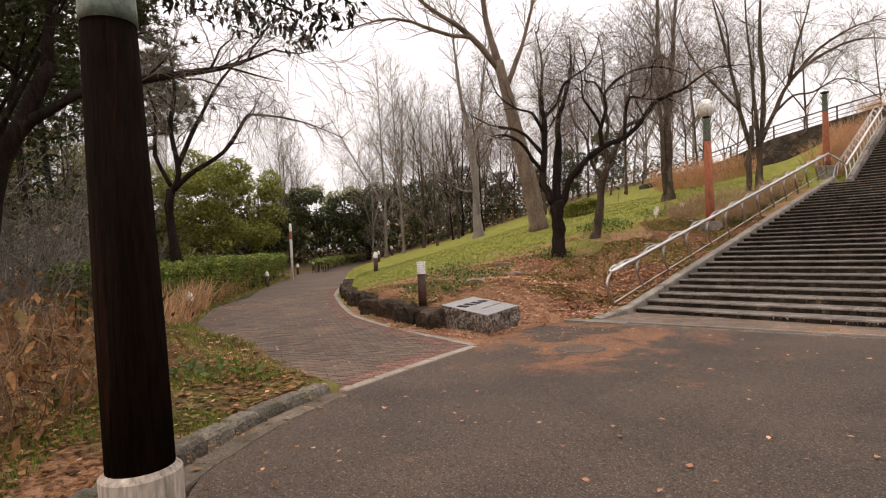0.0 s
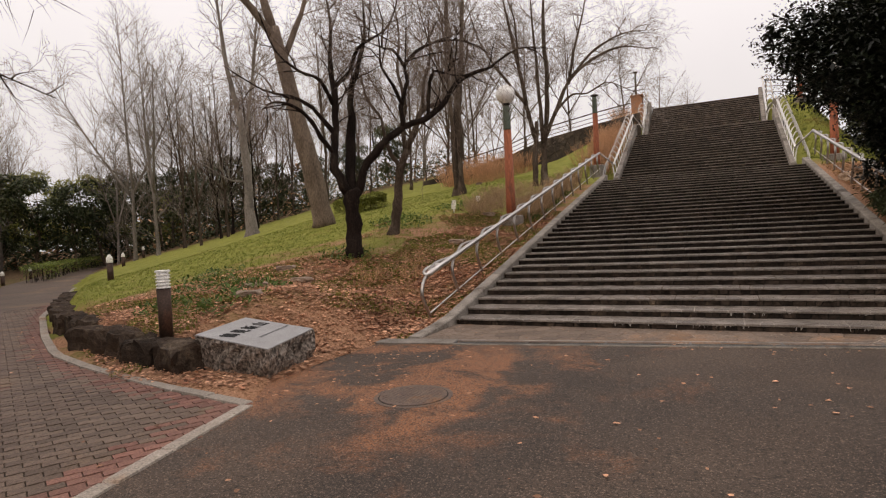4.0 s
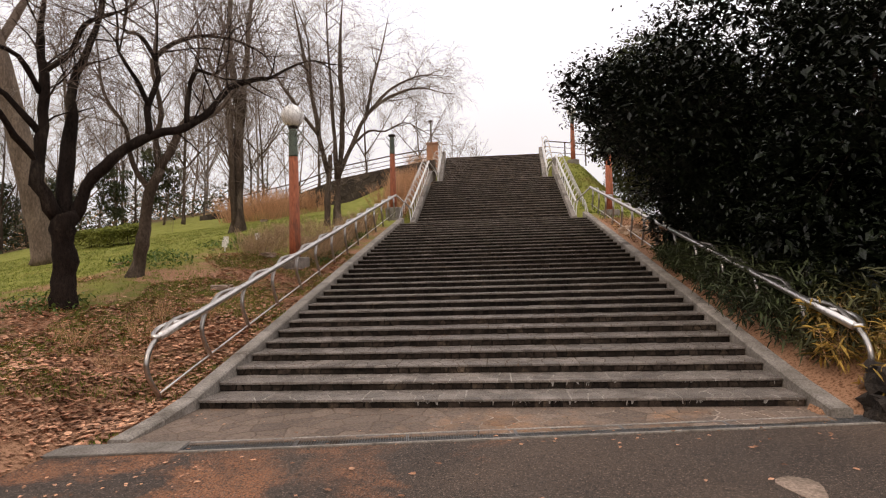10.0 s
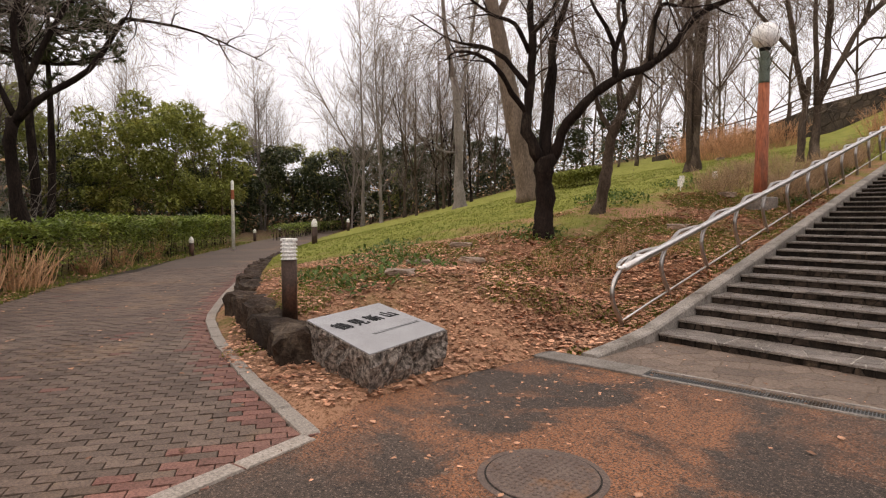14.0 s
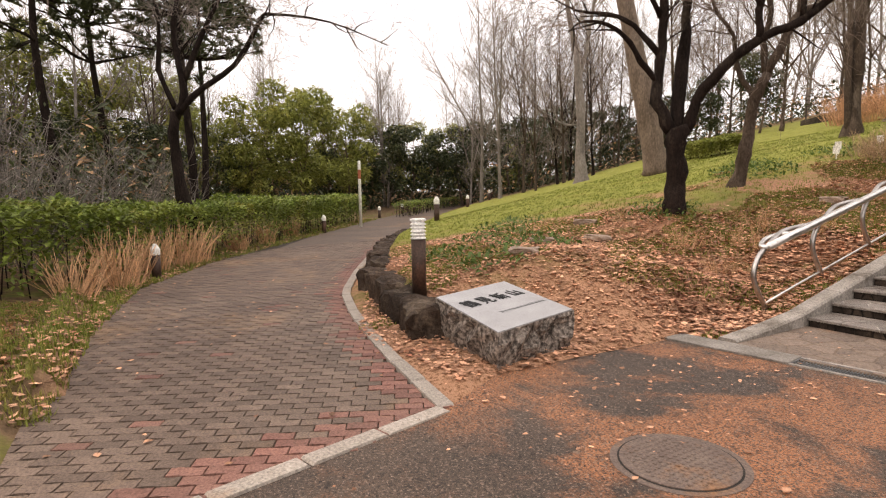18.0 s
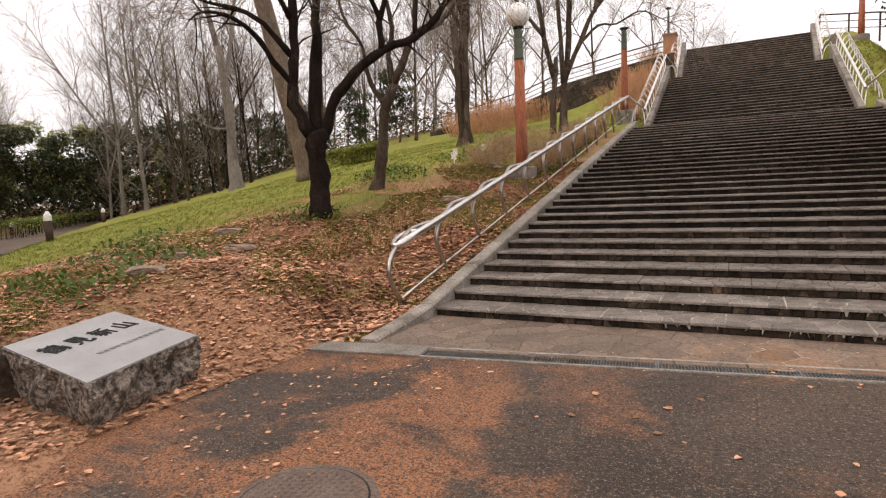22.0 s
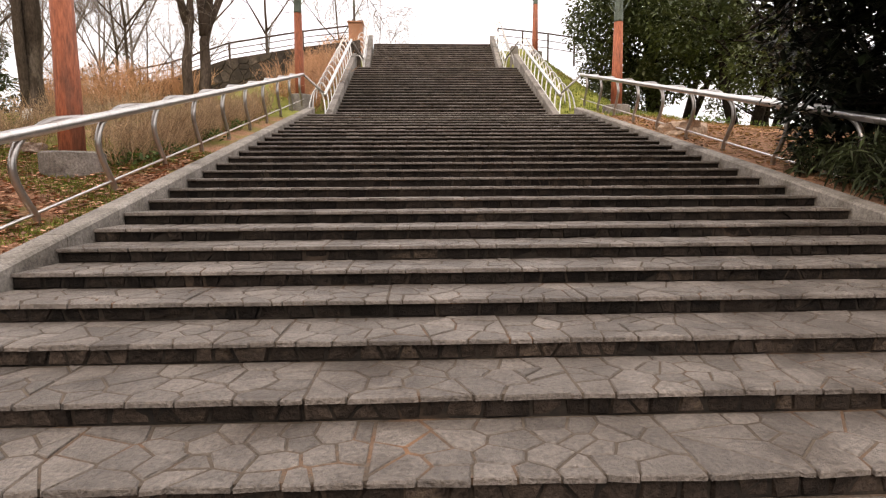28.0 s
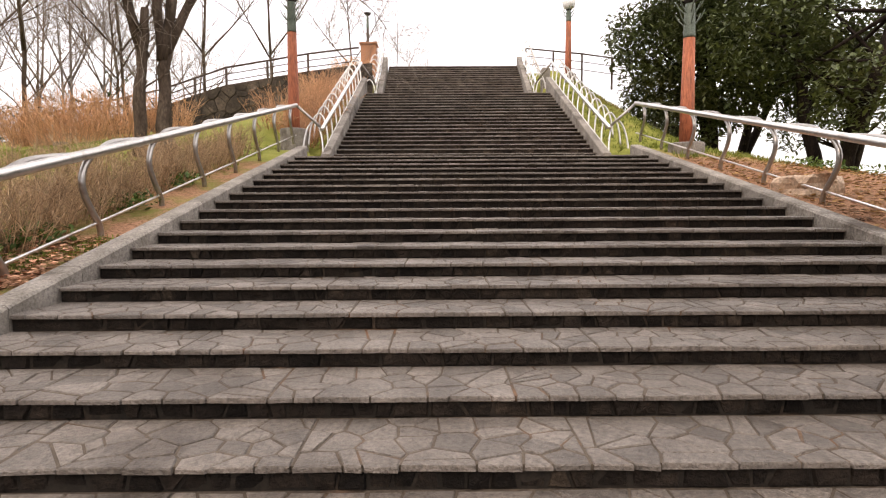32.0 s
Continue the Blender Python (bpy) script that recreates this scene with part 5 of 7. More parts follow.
# ---- leaves and foliage ----
def leaf_geo(p, size, r, droop=0.0, wide=0.45):
    """One folded leaf of four triangles."""
    a = r.uniform(0, 2 * math.pi)
    tilt = r.uniform(-0.9, 0.6) - droop
    c, s = math.cos(a), math.sin(a)
    d = Vector((c * math.cos(tilt), s * math.cos(tilt), math.sin(tilt))) * size
    w = Vector((-s, c, r.uniform(-0.6, 0.6))).normalized() * size * wide * 0.5
    m = p + d * 0.5
    n = Vector((0, 0, size * 0.08))
    return [tuple(p), tuple(m + w + n), tuple(p + d), tuple(m - w + n)], [(0, 1, 2), (0, 2, 3)]


def crown(blobs, count, size, seeded, droop=0.2, hollow=0.55):
    """Leaves in the shells of several lumps, so that the outline is uneven and has gaps."""
    r = random.Random(seeded)
    acc = ([], [])
    weights = [b[3] ** 2 for b in blobs]
    for _ in range(count):
        x, y, z, rad, flat = r.choices(blobs, weights)[0]
        d = Vector((r.gauss(0, 1), r.gauss(0, 1), r.gauss(0, 1))).normalized()
        q = rad * (hollow + (1 - hollow) * r.random() ** 0.5)
        clump = 1 + 0.22 * noise.noise((d * 3.1 + Vector((x, y, z))) * 1.0)
        p = Vector((x, y, z)) + Vector((d.x, d.y, d.z * flat)) * q * clump
        join_into(acc, leaf_geo(p, size * r.uniform(0.7, 1.3), r, droop))
    return acc


def evergreen(name, loc, height, blobs, count, size, leaf, bark, label, seeded, stems=1, trunk_r=0.12, core=False):
    t = thing(name, loc, label, "tree" if height > 3.5 else "bush")
    r = random.Random(seeded)
    geo = ([], [])
    for k in range(stems):
        a = r.uniform(0, 6.28)
        base = Vector(loc) + Vector((math.cos(a), math.sin(a), 0)) * 0.25 * (stems > 1)
        line = wander(base - Vector((0, 0, 0.2)), (math.cos(a) * 0.25, math.sin(a) * 0.25, 1), height * 0.75, 6, 0.15, 0.05, r)
        join_into(geo, tube(line, [trunk_r * (1 - 0.12 * j) for j in range(7)], 9))
        for b in blobs:
            tip = Vector(b[:3])
            s = line[r.randint(2, 5)]
            join_into(geo, tube([s, s.lerp(tip, 0.5) + Vector((0, 0, -0.1)), tip], [trunk_r * 0.30, trunk_r * 0.18, 0.012], 5))
    part("trunk", geo, bark, t, smooth=True)
    leaves = crown(blobs, count, size, seeded + 1)
    if core:
        leaves = join_into(leaves, crown([(x, y, z, rad * 1.14, flat) for x, y, z, rad, flat in blobs], count // 9, size, seeded + 3, hollow=0.86))
    part("crown", leaves, leaf, t)
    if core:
        # Oversized inner leaves close the sky gaps and keep the inside near black.
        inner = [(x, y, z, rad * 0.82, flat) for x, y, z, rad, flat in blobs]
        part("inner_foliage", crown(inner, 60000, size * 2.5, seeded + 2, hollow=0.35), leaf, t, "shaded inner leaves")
    return t


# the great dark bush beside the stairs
# its low lumps of leaves also fill the dark shade beneath it
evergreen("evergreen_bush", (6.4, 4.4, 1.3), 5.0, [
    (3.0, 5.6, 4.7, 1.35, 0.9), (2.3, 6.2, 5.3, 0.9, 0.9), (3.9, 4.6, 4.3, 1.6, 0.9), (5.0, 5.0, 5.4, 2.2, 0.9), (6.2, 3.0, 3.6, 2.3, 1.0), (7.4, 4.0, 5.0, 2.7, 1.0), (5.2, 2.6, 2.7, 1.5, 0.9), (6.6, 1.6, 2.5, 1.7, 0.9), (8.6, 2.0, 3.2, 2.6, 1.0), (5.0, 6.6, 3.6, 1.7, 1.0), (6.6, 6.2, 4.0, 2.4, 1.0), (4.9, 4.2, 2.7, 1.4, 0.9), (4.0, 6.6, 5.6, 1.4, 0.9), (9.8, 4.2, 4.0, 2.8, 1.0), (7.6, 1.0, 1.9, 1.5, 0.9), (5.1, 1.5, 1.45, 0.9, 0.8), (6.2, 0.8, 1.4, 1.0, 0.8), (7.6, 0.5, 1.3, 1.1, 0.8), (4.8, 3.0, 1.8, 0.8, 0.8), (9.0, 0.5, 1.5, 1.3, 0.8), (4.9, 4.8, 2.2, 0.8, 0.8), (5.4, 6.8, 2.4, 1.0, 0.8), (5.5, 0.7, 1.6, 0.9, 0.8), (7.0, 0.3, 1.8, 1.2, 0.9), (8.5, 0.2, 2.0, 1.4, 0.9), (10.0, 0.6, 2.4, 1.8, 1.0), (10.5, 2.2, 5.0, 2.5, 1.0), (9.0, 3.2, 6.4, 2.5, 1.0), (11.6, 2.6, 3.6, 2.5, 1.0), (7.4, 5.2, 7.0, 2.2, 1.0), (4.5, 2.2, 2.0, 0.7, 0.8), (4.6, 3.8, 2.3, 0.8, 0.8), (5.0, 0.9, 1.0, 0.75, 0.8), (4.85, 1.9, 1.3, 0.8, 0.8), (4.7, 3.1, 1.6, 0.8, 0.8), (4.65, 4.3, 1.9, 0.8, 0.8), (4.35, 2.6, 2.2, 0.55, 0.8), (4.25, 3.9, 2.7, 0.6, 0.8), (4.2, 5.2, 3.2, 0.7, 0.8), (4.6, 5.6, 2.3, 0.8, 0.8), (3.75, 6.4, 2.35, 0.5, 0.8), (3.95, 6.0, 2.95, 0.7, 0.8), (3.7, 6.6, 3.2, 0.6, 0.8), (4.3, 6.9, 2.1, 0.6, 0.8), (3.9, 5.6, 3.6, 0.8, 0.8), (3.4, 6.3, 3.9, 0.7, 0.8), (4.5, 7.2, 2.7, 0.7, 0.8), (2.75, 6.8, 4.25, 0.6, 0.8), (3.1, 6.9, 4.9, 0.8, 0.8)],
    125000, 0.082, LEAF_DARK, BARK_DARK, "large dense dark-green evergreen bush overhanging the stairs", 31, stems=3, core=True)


# ---- the wood behind the lawn and the path ----
def far_bare(name, height, seeded, bark, lean, label, dense=1.0):
    r = random.Random(seeded)
    cfg = dict(UPRIGHT)
    cfg["count"] = [0, 1.9 * dense, 2.3 * dense, 2.6]
    cfg["rise"] = 0.24
    cfg["len"] = [0, height * 0.25, height * 0.135, height * 0.085]
    cfg["rad"], cfg["thin"] = [0, 0.026, 0.012, 0.0085], 0.007
    limbs = [[(0, 0, 0, 0.009 * height), (lean * 0.2, 0.05, height * 0.14, 0.0066 * height), (lean * 0.5, 0, height * 0.30, 0.006 * height)],
             [(lean * 0.45, 0, height * 0.28, 0.0065 * height), (lean * 0.8, 0.2, height * 0.6, 0.004 * height), (lean, 0.3, height, 0.012)],
             [(lean * 0.45, 0, height * 0.28, 0.0055 * height), (lean * 0.3 - 1.4, -0.9, height * 0.50, 0.0035 * height), (lean * 0.3 - 3.0, -1.9, height * 0.80, 0.012)],
             [(lean * 0.4, 0, height * 0.26, 0.005 * height), (lean * 0.5 + 1.5, 1.2, height * 0.48, 0.0032 * height), (lean * 0.5 + 3.2, 2.5, height * 0.76, 0.012)]]
    return bare_tree((0, 0, 0), limbs, cfg, bark, TWIG, label, seeded, name, "bare trees of the wood", 0.04)


def far_green(name, height, count, size, leaf, seeded, label):
    r = random.Random(seeded)
    blobs = []
    for k in range(11):
        a = k * 2.4
        rr = height * 0.22 * (0.3 + 0.7 * r.random())
        blobs.append((math.cos(a) * rr * 1.2, math.sin(a) * rr * 1.2, height * (0.30 + 0.56 * k / 8 + r.uniform(-0.08, 0.03)), height * r.uniform(0.095, 0.16), 0.75))
    t = evergreen(name, (0, 0, 0), height, blobs, count, size, leaf, BARK_BROWN, label, seeded, trunk_r=0.16)
    return tagged(t, category="tree", group="evergreens of the wood")


def plant(proto, spots, seeded, first=True):
    """Stands the first at its spot and copies it to the others, each turned and scaled a little."""
    r = random.Random(seeded)
    for k, (x, y, z, sc) in enumerate(spots):
        m = Matrix.LocRotScale((x, y, z), Euler((0, 0, r.uniform(0, 6.28))), None)
        ob = copy_thing(proto, m) if k else proto
        ob.matrix_basis = m
        ob.scale = (sc * r.uniform(0.95, 1.05),) * 2 + (sc,)


CAM0 = Vector((0.0, -6.5, 0))


def polar(az, dist):
    a = radians(az)
    x, y = CAM0.x - math.sin(a) * dist, CAM0.y + math.cos(a) * dist
    return x, y


rw = random.Random(41)
spots = []
for az in [20 + 2.4 * i for i in range(36)]:
    for dist in (38, 50, 60):
        a, d = az + rw.uniform(-1, 1), dist + rw.uniform(-5, 6)
        if az < 44 and dist < 40:
            continue
        x, y = polar(a, d)
        q = hill_q(x, y)
        along = (x + 24) * 0.598 + (y - 5) * 0.80
        if (-5.5 < along < 2.0 and d < 60) or (65 < a < 81 and d < 54):
            continue
        spots.append((x, y, min(land(x, y), 6.5), rw.uniform(0.8, 1.15)))
rw.shuffle(spots)
protos = [far_bare("wood_tree", 12.0, 51, BARK_MID, 0.4, "tall bare winter tree in the wood"),
          far_bare("wood_tree", 13.5, 52, BARK_PALE, -0.3, "tall bare pale-barked tree in the wood"),
          far_bare("wood_tree", 10.5, 53, BARK_BROWN, 0.8, "slender bare tree in the wood"),
          far_bare("wood_tree", 11.5, 54, BARK_DARK, -0.6, "dark-barked bare tree in the wood")]
n = len(spots)
cut = [0, int(n * 0.28), int(n * 0.5), int(n * 0.76), n]
for i, pr in enumerate(protos):
    plant(pr, spots[cut[i]:cut[i + 1]], 60 + i)
# bare trees nearer, on the upper lawn and by the wall
plant(far_bare("lawn_tree", 10.0, 55, BARK_MID, 0.2, "bare tree at the upper edge of the lawn"), [(-16, 22, 4.4, 1.0), (-12.5, 20, 4.2, 0.9), (-20, 19, 3.4, 1.1), (-7.5, 27.5, 6.2, 0.8), (-11, 29, 6.4, 0.9), (-15, 30, 6.5, 1.0), (-3.2, 38, 7.6, 0.55), (-5.0, 33, 7.4, 0.7), (-26, 15, 1.2, 0.95), (-28, 19, 2.0, 1.1), (-30, 26, 3.0, 1.0), (-18, 35, 6.5, 1.0), (-1.5, 44, 8, 0.5), (-24, 30, 4.6, 1.0)], 66)
greens = []
for az, d, sc in ((78, 36, 0.58), (73.5, 37, 0.68), (68.5, 42, 0.66), (81, 42, 0.62), (85, 46, 0.85), (65, 58, 0.75), (90, 40, 0.8), (61, 62, 0.75), (96, 38, 1.0), (57, 60, 0.7), (102, 34, 0.9), (52, 60, 0.62), (75.5, 42, 0.72), (71, 46, 0.75)):
    x, y = polar(az, d)
    greens.append((x, y, 0.0, sc))
plant(far_green("camphor_tree", 11.5, 5200, 0.44, LEAF_GREEN, 71, "round-crowned evergreen tree with yellow-green leaves"), greens, 72)
darks = []
for az, d, sc in ((63, 52, 0.8), (60, 50, 0.7), (55.5, 52, 0.8), (51, 48, 0.65), (47, 50, 0.7), (67, 48, 0.6), (57.5, 58, 0.85), (65, 58, 0.8), (49, 58, 0.8), (53, 62, 0.8), (71, 44, 0.5), (79, 38, 0.5), (86, 36, 0.6), (92, 34, 0.6), (43, 46, 0.5), (39, 44, 0.45), (99, 30, 0.7), (35, 42, 0.45), (31, 38, 0.5)):
    x, y = polar(az, d)
    darks.append((x, y, min(max(land(x, y), 0), 6), sc))
plant(far_green("holly_tree", 9.0, 3600, 0.42, LEAF_DEEP, 73, "dark-leaved evergreen at the wood's edge"), darks, 74)


def understory():
    r = random.Random(81)
    acc, dry = ([], []), ([], [])
    for _ in range(40000):
        az, d = r.uniform(22, 112), r.choice((40, 52, 64, 64)) + r.uniform(-4, 8)
        if az > 84:
            d = r.uniform(19, 44)
        x, y = polar(az, d)
        along = (x + 24) * 0.598 + (y - 5) * 0.80
        if (-6.0 < along < 3.0 and d < 60) or (along >= 3 and d < 44):
            continue
        top = (2.6 + 2.2 * noise.noise((az * 0.25, d * 0.1, 0))) * (1.25 if az > 84 else 1.0)
        z = min(max(land(x, y), 0), 6.5) + max(0.3, top) * r.random() ** 1.3
        join_into(dry if r.random() < 0.16 else acc, leaf_geo(Vector((x, y, z)), r.uniform(0.22, 0.5), r))
    for k in range(22000):
        az, d = (r.uniform(38, 84), r.uniform(60, 76)) if k < 13000 else (r.uniform(66, 106), r.uniform(46, 58))
        x, y = polar(az, d)
        z = min(max(land(x, y), 0), 6.5) + (5.2 + 2.2 * noise.noise((az * 0.3, 7, 0))) * r.random() ** 1.2
        join_into(dry if r.random() < 0.22 else acc, leaf_geo(Vector((x, y, z)), r.uniform(0.5, 0.9), r))
    tagged(part("undergrowth", acc, LEAF_DEEP), "dense dark undergrowth of the wood", "undergrowth", kind="stuff")
    tagged(part("dry_undergrowth", dry, BRUSH), "brown dry undergrowth of the wood", "undergrowth", kind="stuff")


understory()

# the dark pines beyond the hedge
def pine(loc, height, seeded, label):
    r = random.Random(seeded)
    t = thing("pine_tree", loc, label, "tree", "pines behind the hedge")
    line = wander(Vector(loc) - Vector((0, 0, 0.3)), (r.uniform(-0.1, 0.1), r.uniform(-0.1, 0.1), 1), height, 10, 0.07, 0.05, r)
    part("trunk", tube(line, [0.18 * (1 - 0.085 * k) for k in range(11)], 12), BARK_DARK, t, smooth=True)
    wood, tufts = ([], []), ([], [])
    for k in range(44):
        s = r.uniform(0.58, 1.0)
        p = line[min(9, int(s * 10))]
        a = r.uniform(0, 6.28)
        ln = height * 0.30 * (1.15 - s) + 0.7
        br = wander(p, (math.cos(a), math.sin(a), 0.12), ln, 5, 0.18, 0.02, r)
        join_into(wood, tube(br, [0.06, 0.05, 0.04, 0.03, 0.02, 0.01], 5))
        for q in br[2:]:
            for _ in range(3):
                c = q + Vector((r.uniform(-0.5, 0.5), r.uniform(-0.5, 0.5), r.uniform(-0.1, 0.35)))
                for _ in range(22):
                    d = Vector((r.gauss(0, 1), r.gauss(0, 1), r.gauss(0.5, 0.8))).normalized() * r.uniform(0.18, 0.34)
                    w = d.orthogonal().normalized() * 0.03
                    join_into(tufts, ([tuple(c - w), tuple(c + w), tuple(c + d)], [(0, 1, 2)]))
    tagged(part("branchwork", wood, BARK_DARK, t), kind="stuff")
    tagged(part("crown", tufts, LEAF_DEEP, t, "dark green needle tufts"), kind="stuff")


pine((-21.5, -7.5, 0.1), 13, 91, "tall dark pine tree behind the hedge")
pine((-17.5, -11.0, 0.1), 12, 92, "tall dark pine tree in the shady scrub")
pine((-27.0, -6.0, 0.1), 14, 93, "tall dark pine tree in the wood")
pine((-23.5, -3.6, 0.1), 14, 95, "tall dark pine tree behind the hedge")
pine((-28.0, -2.6, 0.1), 13, 96, "tall dark pine tree in the wood")
pine((-13.0, -13.5, 0.1), 11, 94, "dark pine tree above the undergrowth")


# ---- shrubs, hedges, grasses ----
def brush(name, spots, height, n, material, label, seeded, spread=0.35, leaf=None, leaves=0, thin=0.006, category="shrub", twiggy=True, slim=False):
    """Clumps of thin stems; one object for each clump."""
    for k, (x, y, sc) in enumerate(spots):
        r = random.Random(seeded + k)
        z = max(land(x, y), -0.02)
        t = thing(name, (x, y, z), label, category, name + " clumps")
        acc, lf = ([], []), ([], [])
        for _ in range(n):
            a = r.uniform(0, 6.28)
            b = Vector((x + math.cos(a) * r.uniform(0, spread * sc), y + math.sin(a) * r.uniform(0, spread * sc), z - 0.03))
            h = height * sc * r.uniform(0.6, 1.15)
            line = wander(b, (math.cos(a) * 0.35, math.sin(a) * 0.35, 1), h, 4, 0.22, 0.0, r)
            join_into(acc, tube(line, [thin, thin * 0.9, thin * 0.75, thin * 0.6, thin * 0.4], 3, False))
            if twiggy:
                for i in (1, 2, 3):
                    for _ in range(2):
                        d = Vector((r.uniform(-1, 1), r.uniform(-1, 1), r.uniform(0.1, 1.0))).normalized()
                        join_into(acc, tube([line[i], line[i] + d * h * r.uniform(0.15, 0.35)], [thin * 0.6, thin * 0.3], 3, False))
            for _ in range(leaves):
                p = line[r.randint(1, 4)] + Vector((r.uniform(-0.1, 0.1), r.uniform(-0.1, 0.1), r.uniform(-0.05, 0.05))) * sc
                join_into(lf, leaf_geo(p, r.uniform(0.14, 0.24), r, 0.3, 0.16) if slim else leaf_geo(p, r.uniform(0.08, 0.17), r, 0.4, 0.5))
        tagged(part("stem_clump", acc, material, t), kind="stuff")
        if leaves:
            part("foliage", lf, leaf, t)


def hedge(line, width, height, count, label, seeded, leaf=LEAF_HEDGE):
    r = random.Random(seeded)
    c = [Vector((*p, 0)) for p in line]
    mid = c[len(c) // 2]
    t = thing("hedge", (mid.x, mid.y, 0), label, "hedge")
    leaves, wood = ([], []), ([], [])
    total = sum((b - a).length for a, b in zip(c, c[1:]))
    for a, b in zip(c, c[1:]):
        seg = (b - a).length
        nrm = Vector((-(b - a).y, (b - a).x, 0)).normalized()
        for _ in range(int(count * seg / total)):
            s = r.random()
            p = a.lerp(b, s)
            lump = 1 + 0.16 * noise.noise((p.x * 0.9, p.y * 0.9, 1))
            face = r.random()
            u = r.uniform(-1, 1)
            z = height * lump * (r.random() ** 0.5)
            if face < 0.5:
                u, z = r.uniform(-1, 1), height * lump * r.uniform(0.88, 1.05)
            elif face < 0.85:
                u = r.choice((-1, 1)) * r.uniform(0.8, 1.05)
            q = p + nrm * u * width / 2 * lump
            join_into(leaves, leaf_geo(Vector((q.x, q.y, max(0.05, z) + max(0, land(q.x, q.y)))), r.uniform(0.08, 0.14), r, -0.2, 0.6))
        for _ in range(int(seg * 7)):
            q = a.lerp(b, r.random()) + nrm * r.uniform(-0.4, 0.4) * width
            zb = max(0, land(q.x, q.y))
            join_into(wood, tube([(q.x, q.y, zb - 0.1), (q.x + r.uniform(-0.15, 0.15), q.y + r.uniform(-0.15, 0.15), zb + height * 0.8)], [0.014, 0.005], 4, False))
    tagged(part("stem_clump", wood, BARK_DARK, t), kind="stuff")
    part("foliage", leaves, leaf, t)


hedge([(-9.9, -8.3), (-11.9, -7.2), (-14.8, -5.4), (-21.6, -0.5), (-30.0, 5.2)], 1.6, 1.28, 36000, "clipped green hedge with dry gaps beside the path", 101)
hedge([(-31.5, 9.0), (-42.0, 17.2), (-55.0, 28.5)], 1.2, 0.85, 5000, "low clipped hedge along the far path", 102)
hedge([(-13.0, 13.2), (-14.4, 14.0), (-15.8, 14.6)], 1.1, 0.62, 9000, "low yellow-green clipped hedge on the lawn", 103, LEAF_GREEN)
rb = random.Random(5)
brush("straw_grass", [(-11.2, -6.35, 1.05), (-11.7, -6.5, 0.85), (-13.7, -5.15, 1.1), (-13.0, -5.7, 0.95), (-14.4, -4.75, 0.85), (-18.4, -2.2, 0.7), (-16.6, -3.4, 0.6), (-20.9, -0.7, 0.7), (-10.2, -7.0, 0.8)], 0.95, 90, STRAW, "tall clump of dry straw-coloured grass by the hedge", 110, 0.36, thin=0.010, category="grass", twiggy=False)
brush("brown_shrub", [(-4.9 - rb.uniform(0, 1.6), y, rb.uniform(0.8, 1.15)) for y in [7.6, 8.1, 8.7, 9.3, 9.9, 10.5, 11.1, 11.7, 12.3, 8.4, 9.6, 10.8, 7.9, 9.0]], 0.55, 50, DULL_BRUSH, "twiggy brown winter shrub on the bank", 120, 0.5, thin=0.005)
brush("brown_shrub", [(-4.35, y, 0.9) for y in (7.5, 8.0, 8.5, 9.0, 9.5, 10.0, 10.6, 11.2, 11.8, 12.4, 13.0, 13.8)], 0.74, 85, DULL_BRUSH, "twiggy brown winter shrub behind the handrail", 140, 0.35, thin=0.005)
brush("dry_bush", [(-3.75 - rb.uniform(0, 1.0), y, rb.uniform(0.8, 1.2)) for y in (17.6, 18.4, 19.2, 20.0, 20.8, 21.6, 22.4, 23.2, 24.0, 24.8, 25.8, 26.8, 27.8, 18.0, 19.6, 21.2, 22.8)], 0.95, 70, RUSSET, "dense russet-brown dry bush beside the upper flight", 160, 0.5, thin=0.008)
brush("russet_shrub", [(-9.5, 17.5, 1.2), (-10.4, 18.2, 1.3), (-11.4, 18.6, 1.2), (-8.8, 18.3, 1.2), (-12.2, 19.6, 1.2), (-10.0, 19.2, 1.3), (-7.9, 18.9, 1.0)], 1.1, 90, RUSSET, "feathery russet shrub below the stone wall", 190, 0.6, thin=0.008)
brush("twiggy_plant", [(-5.6, 1.0, 0.8), (-5.0, 1.6, 0.9), (-4.7, 0.6, 0.7), (-5.3, 2.4, 0.8), (-4.6, 2.8, 0.7)], 0.5, 26, BRUSH, "sparse brown twigs of a dormant plant among leaves", 210, 0.3, thin=0.004)
brush("hydrangea", [(-2.2, -10.6, 1.0), (-3.5, -10.7, 1.15), (-4.5, -10.0, 1.0), (-5.3, -10.7, 1.2), (-1.3, -11.2, 1.0), (-6.3, -9.7, 1.0), (-7.4, -10.5, 1.2), (-2.5, -11.6, 1.1), (-8.2, -9.3, 1.0), (-2.8, -10.1, 0.95), (-3.6, -9.6, 0.8), (-1.9, -11.0, 1.1), (-3.9, -9.2, 0.85), (-4.7, -9.0, 0.9), (-5.6, -8.9, 0.9), (-3.2, -10.0, 1.0)], 1.05, 16, BRAMBLE, "withered shrub with rust-brown and yellowed leaves", 230, 0.45, LEAF_RUST, 6, 0.006)
brush("bare_scrub", [(-9.5, -9.8, 1.0), (-11.0, -9.2, 1.1), (-12.5, -10.0, 1.2), (-10.2, -11.5, 1.2), (-14.0, -8.6, 1.1), (-16.0, -7.8, 1.0), (-8.6, -12.2, 1.2), (-18.5, -6.4, 1.0), (-13.4, -7.9, 0.8), (-20.5, -5.0, 1.0)], 3.2, 40, BARK_PALE, "tangled pale bare scrub behind the hedge", 260, 0.9, LEAF_OAK, 3, 0.011)
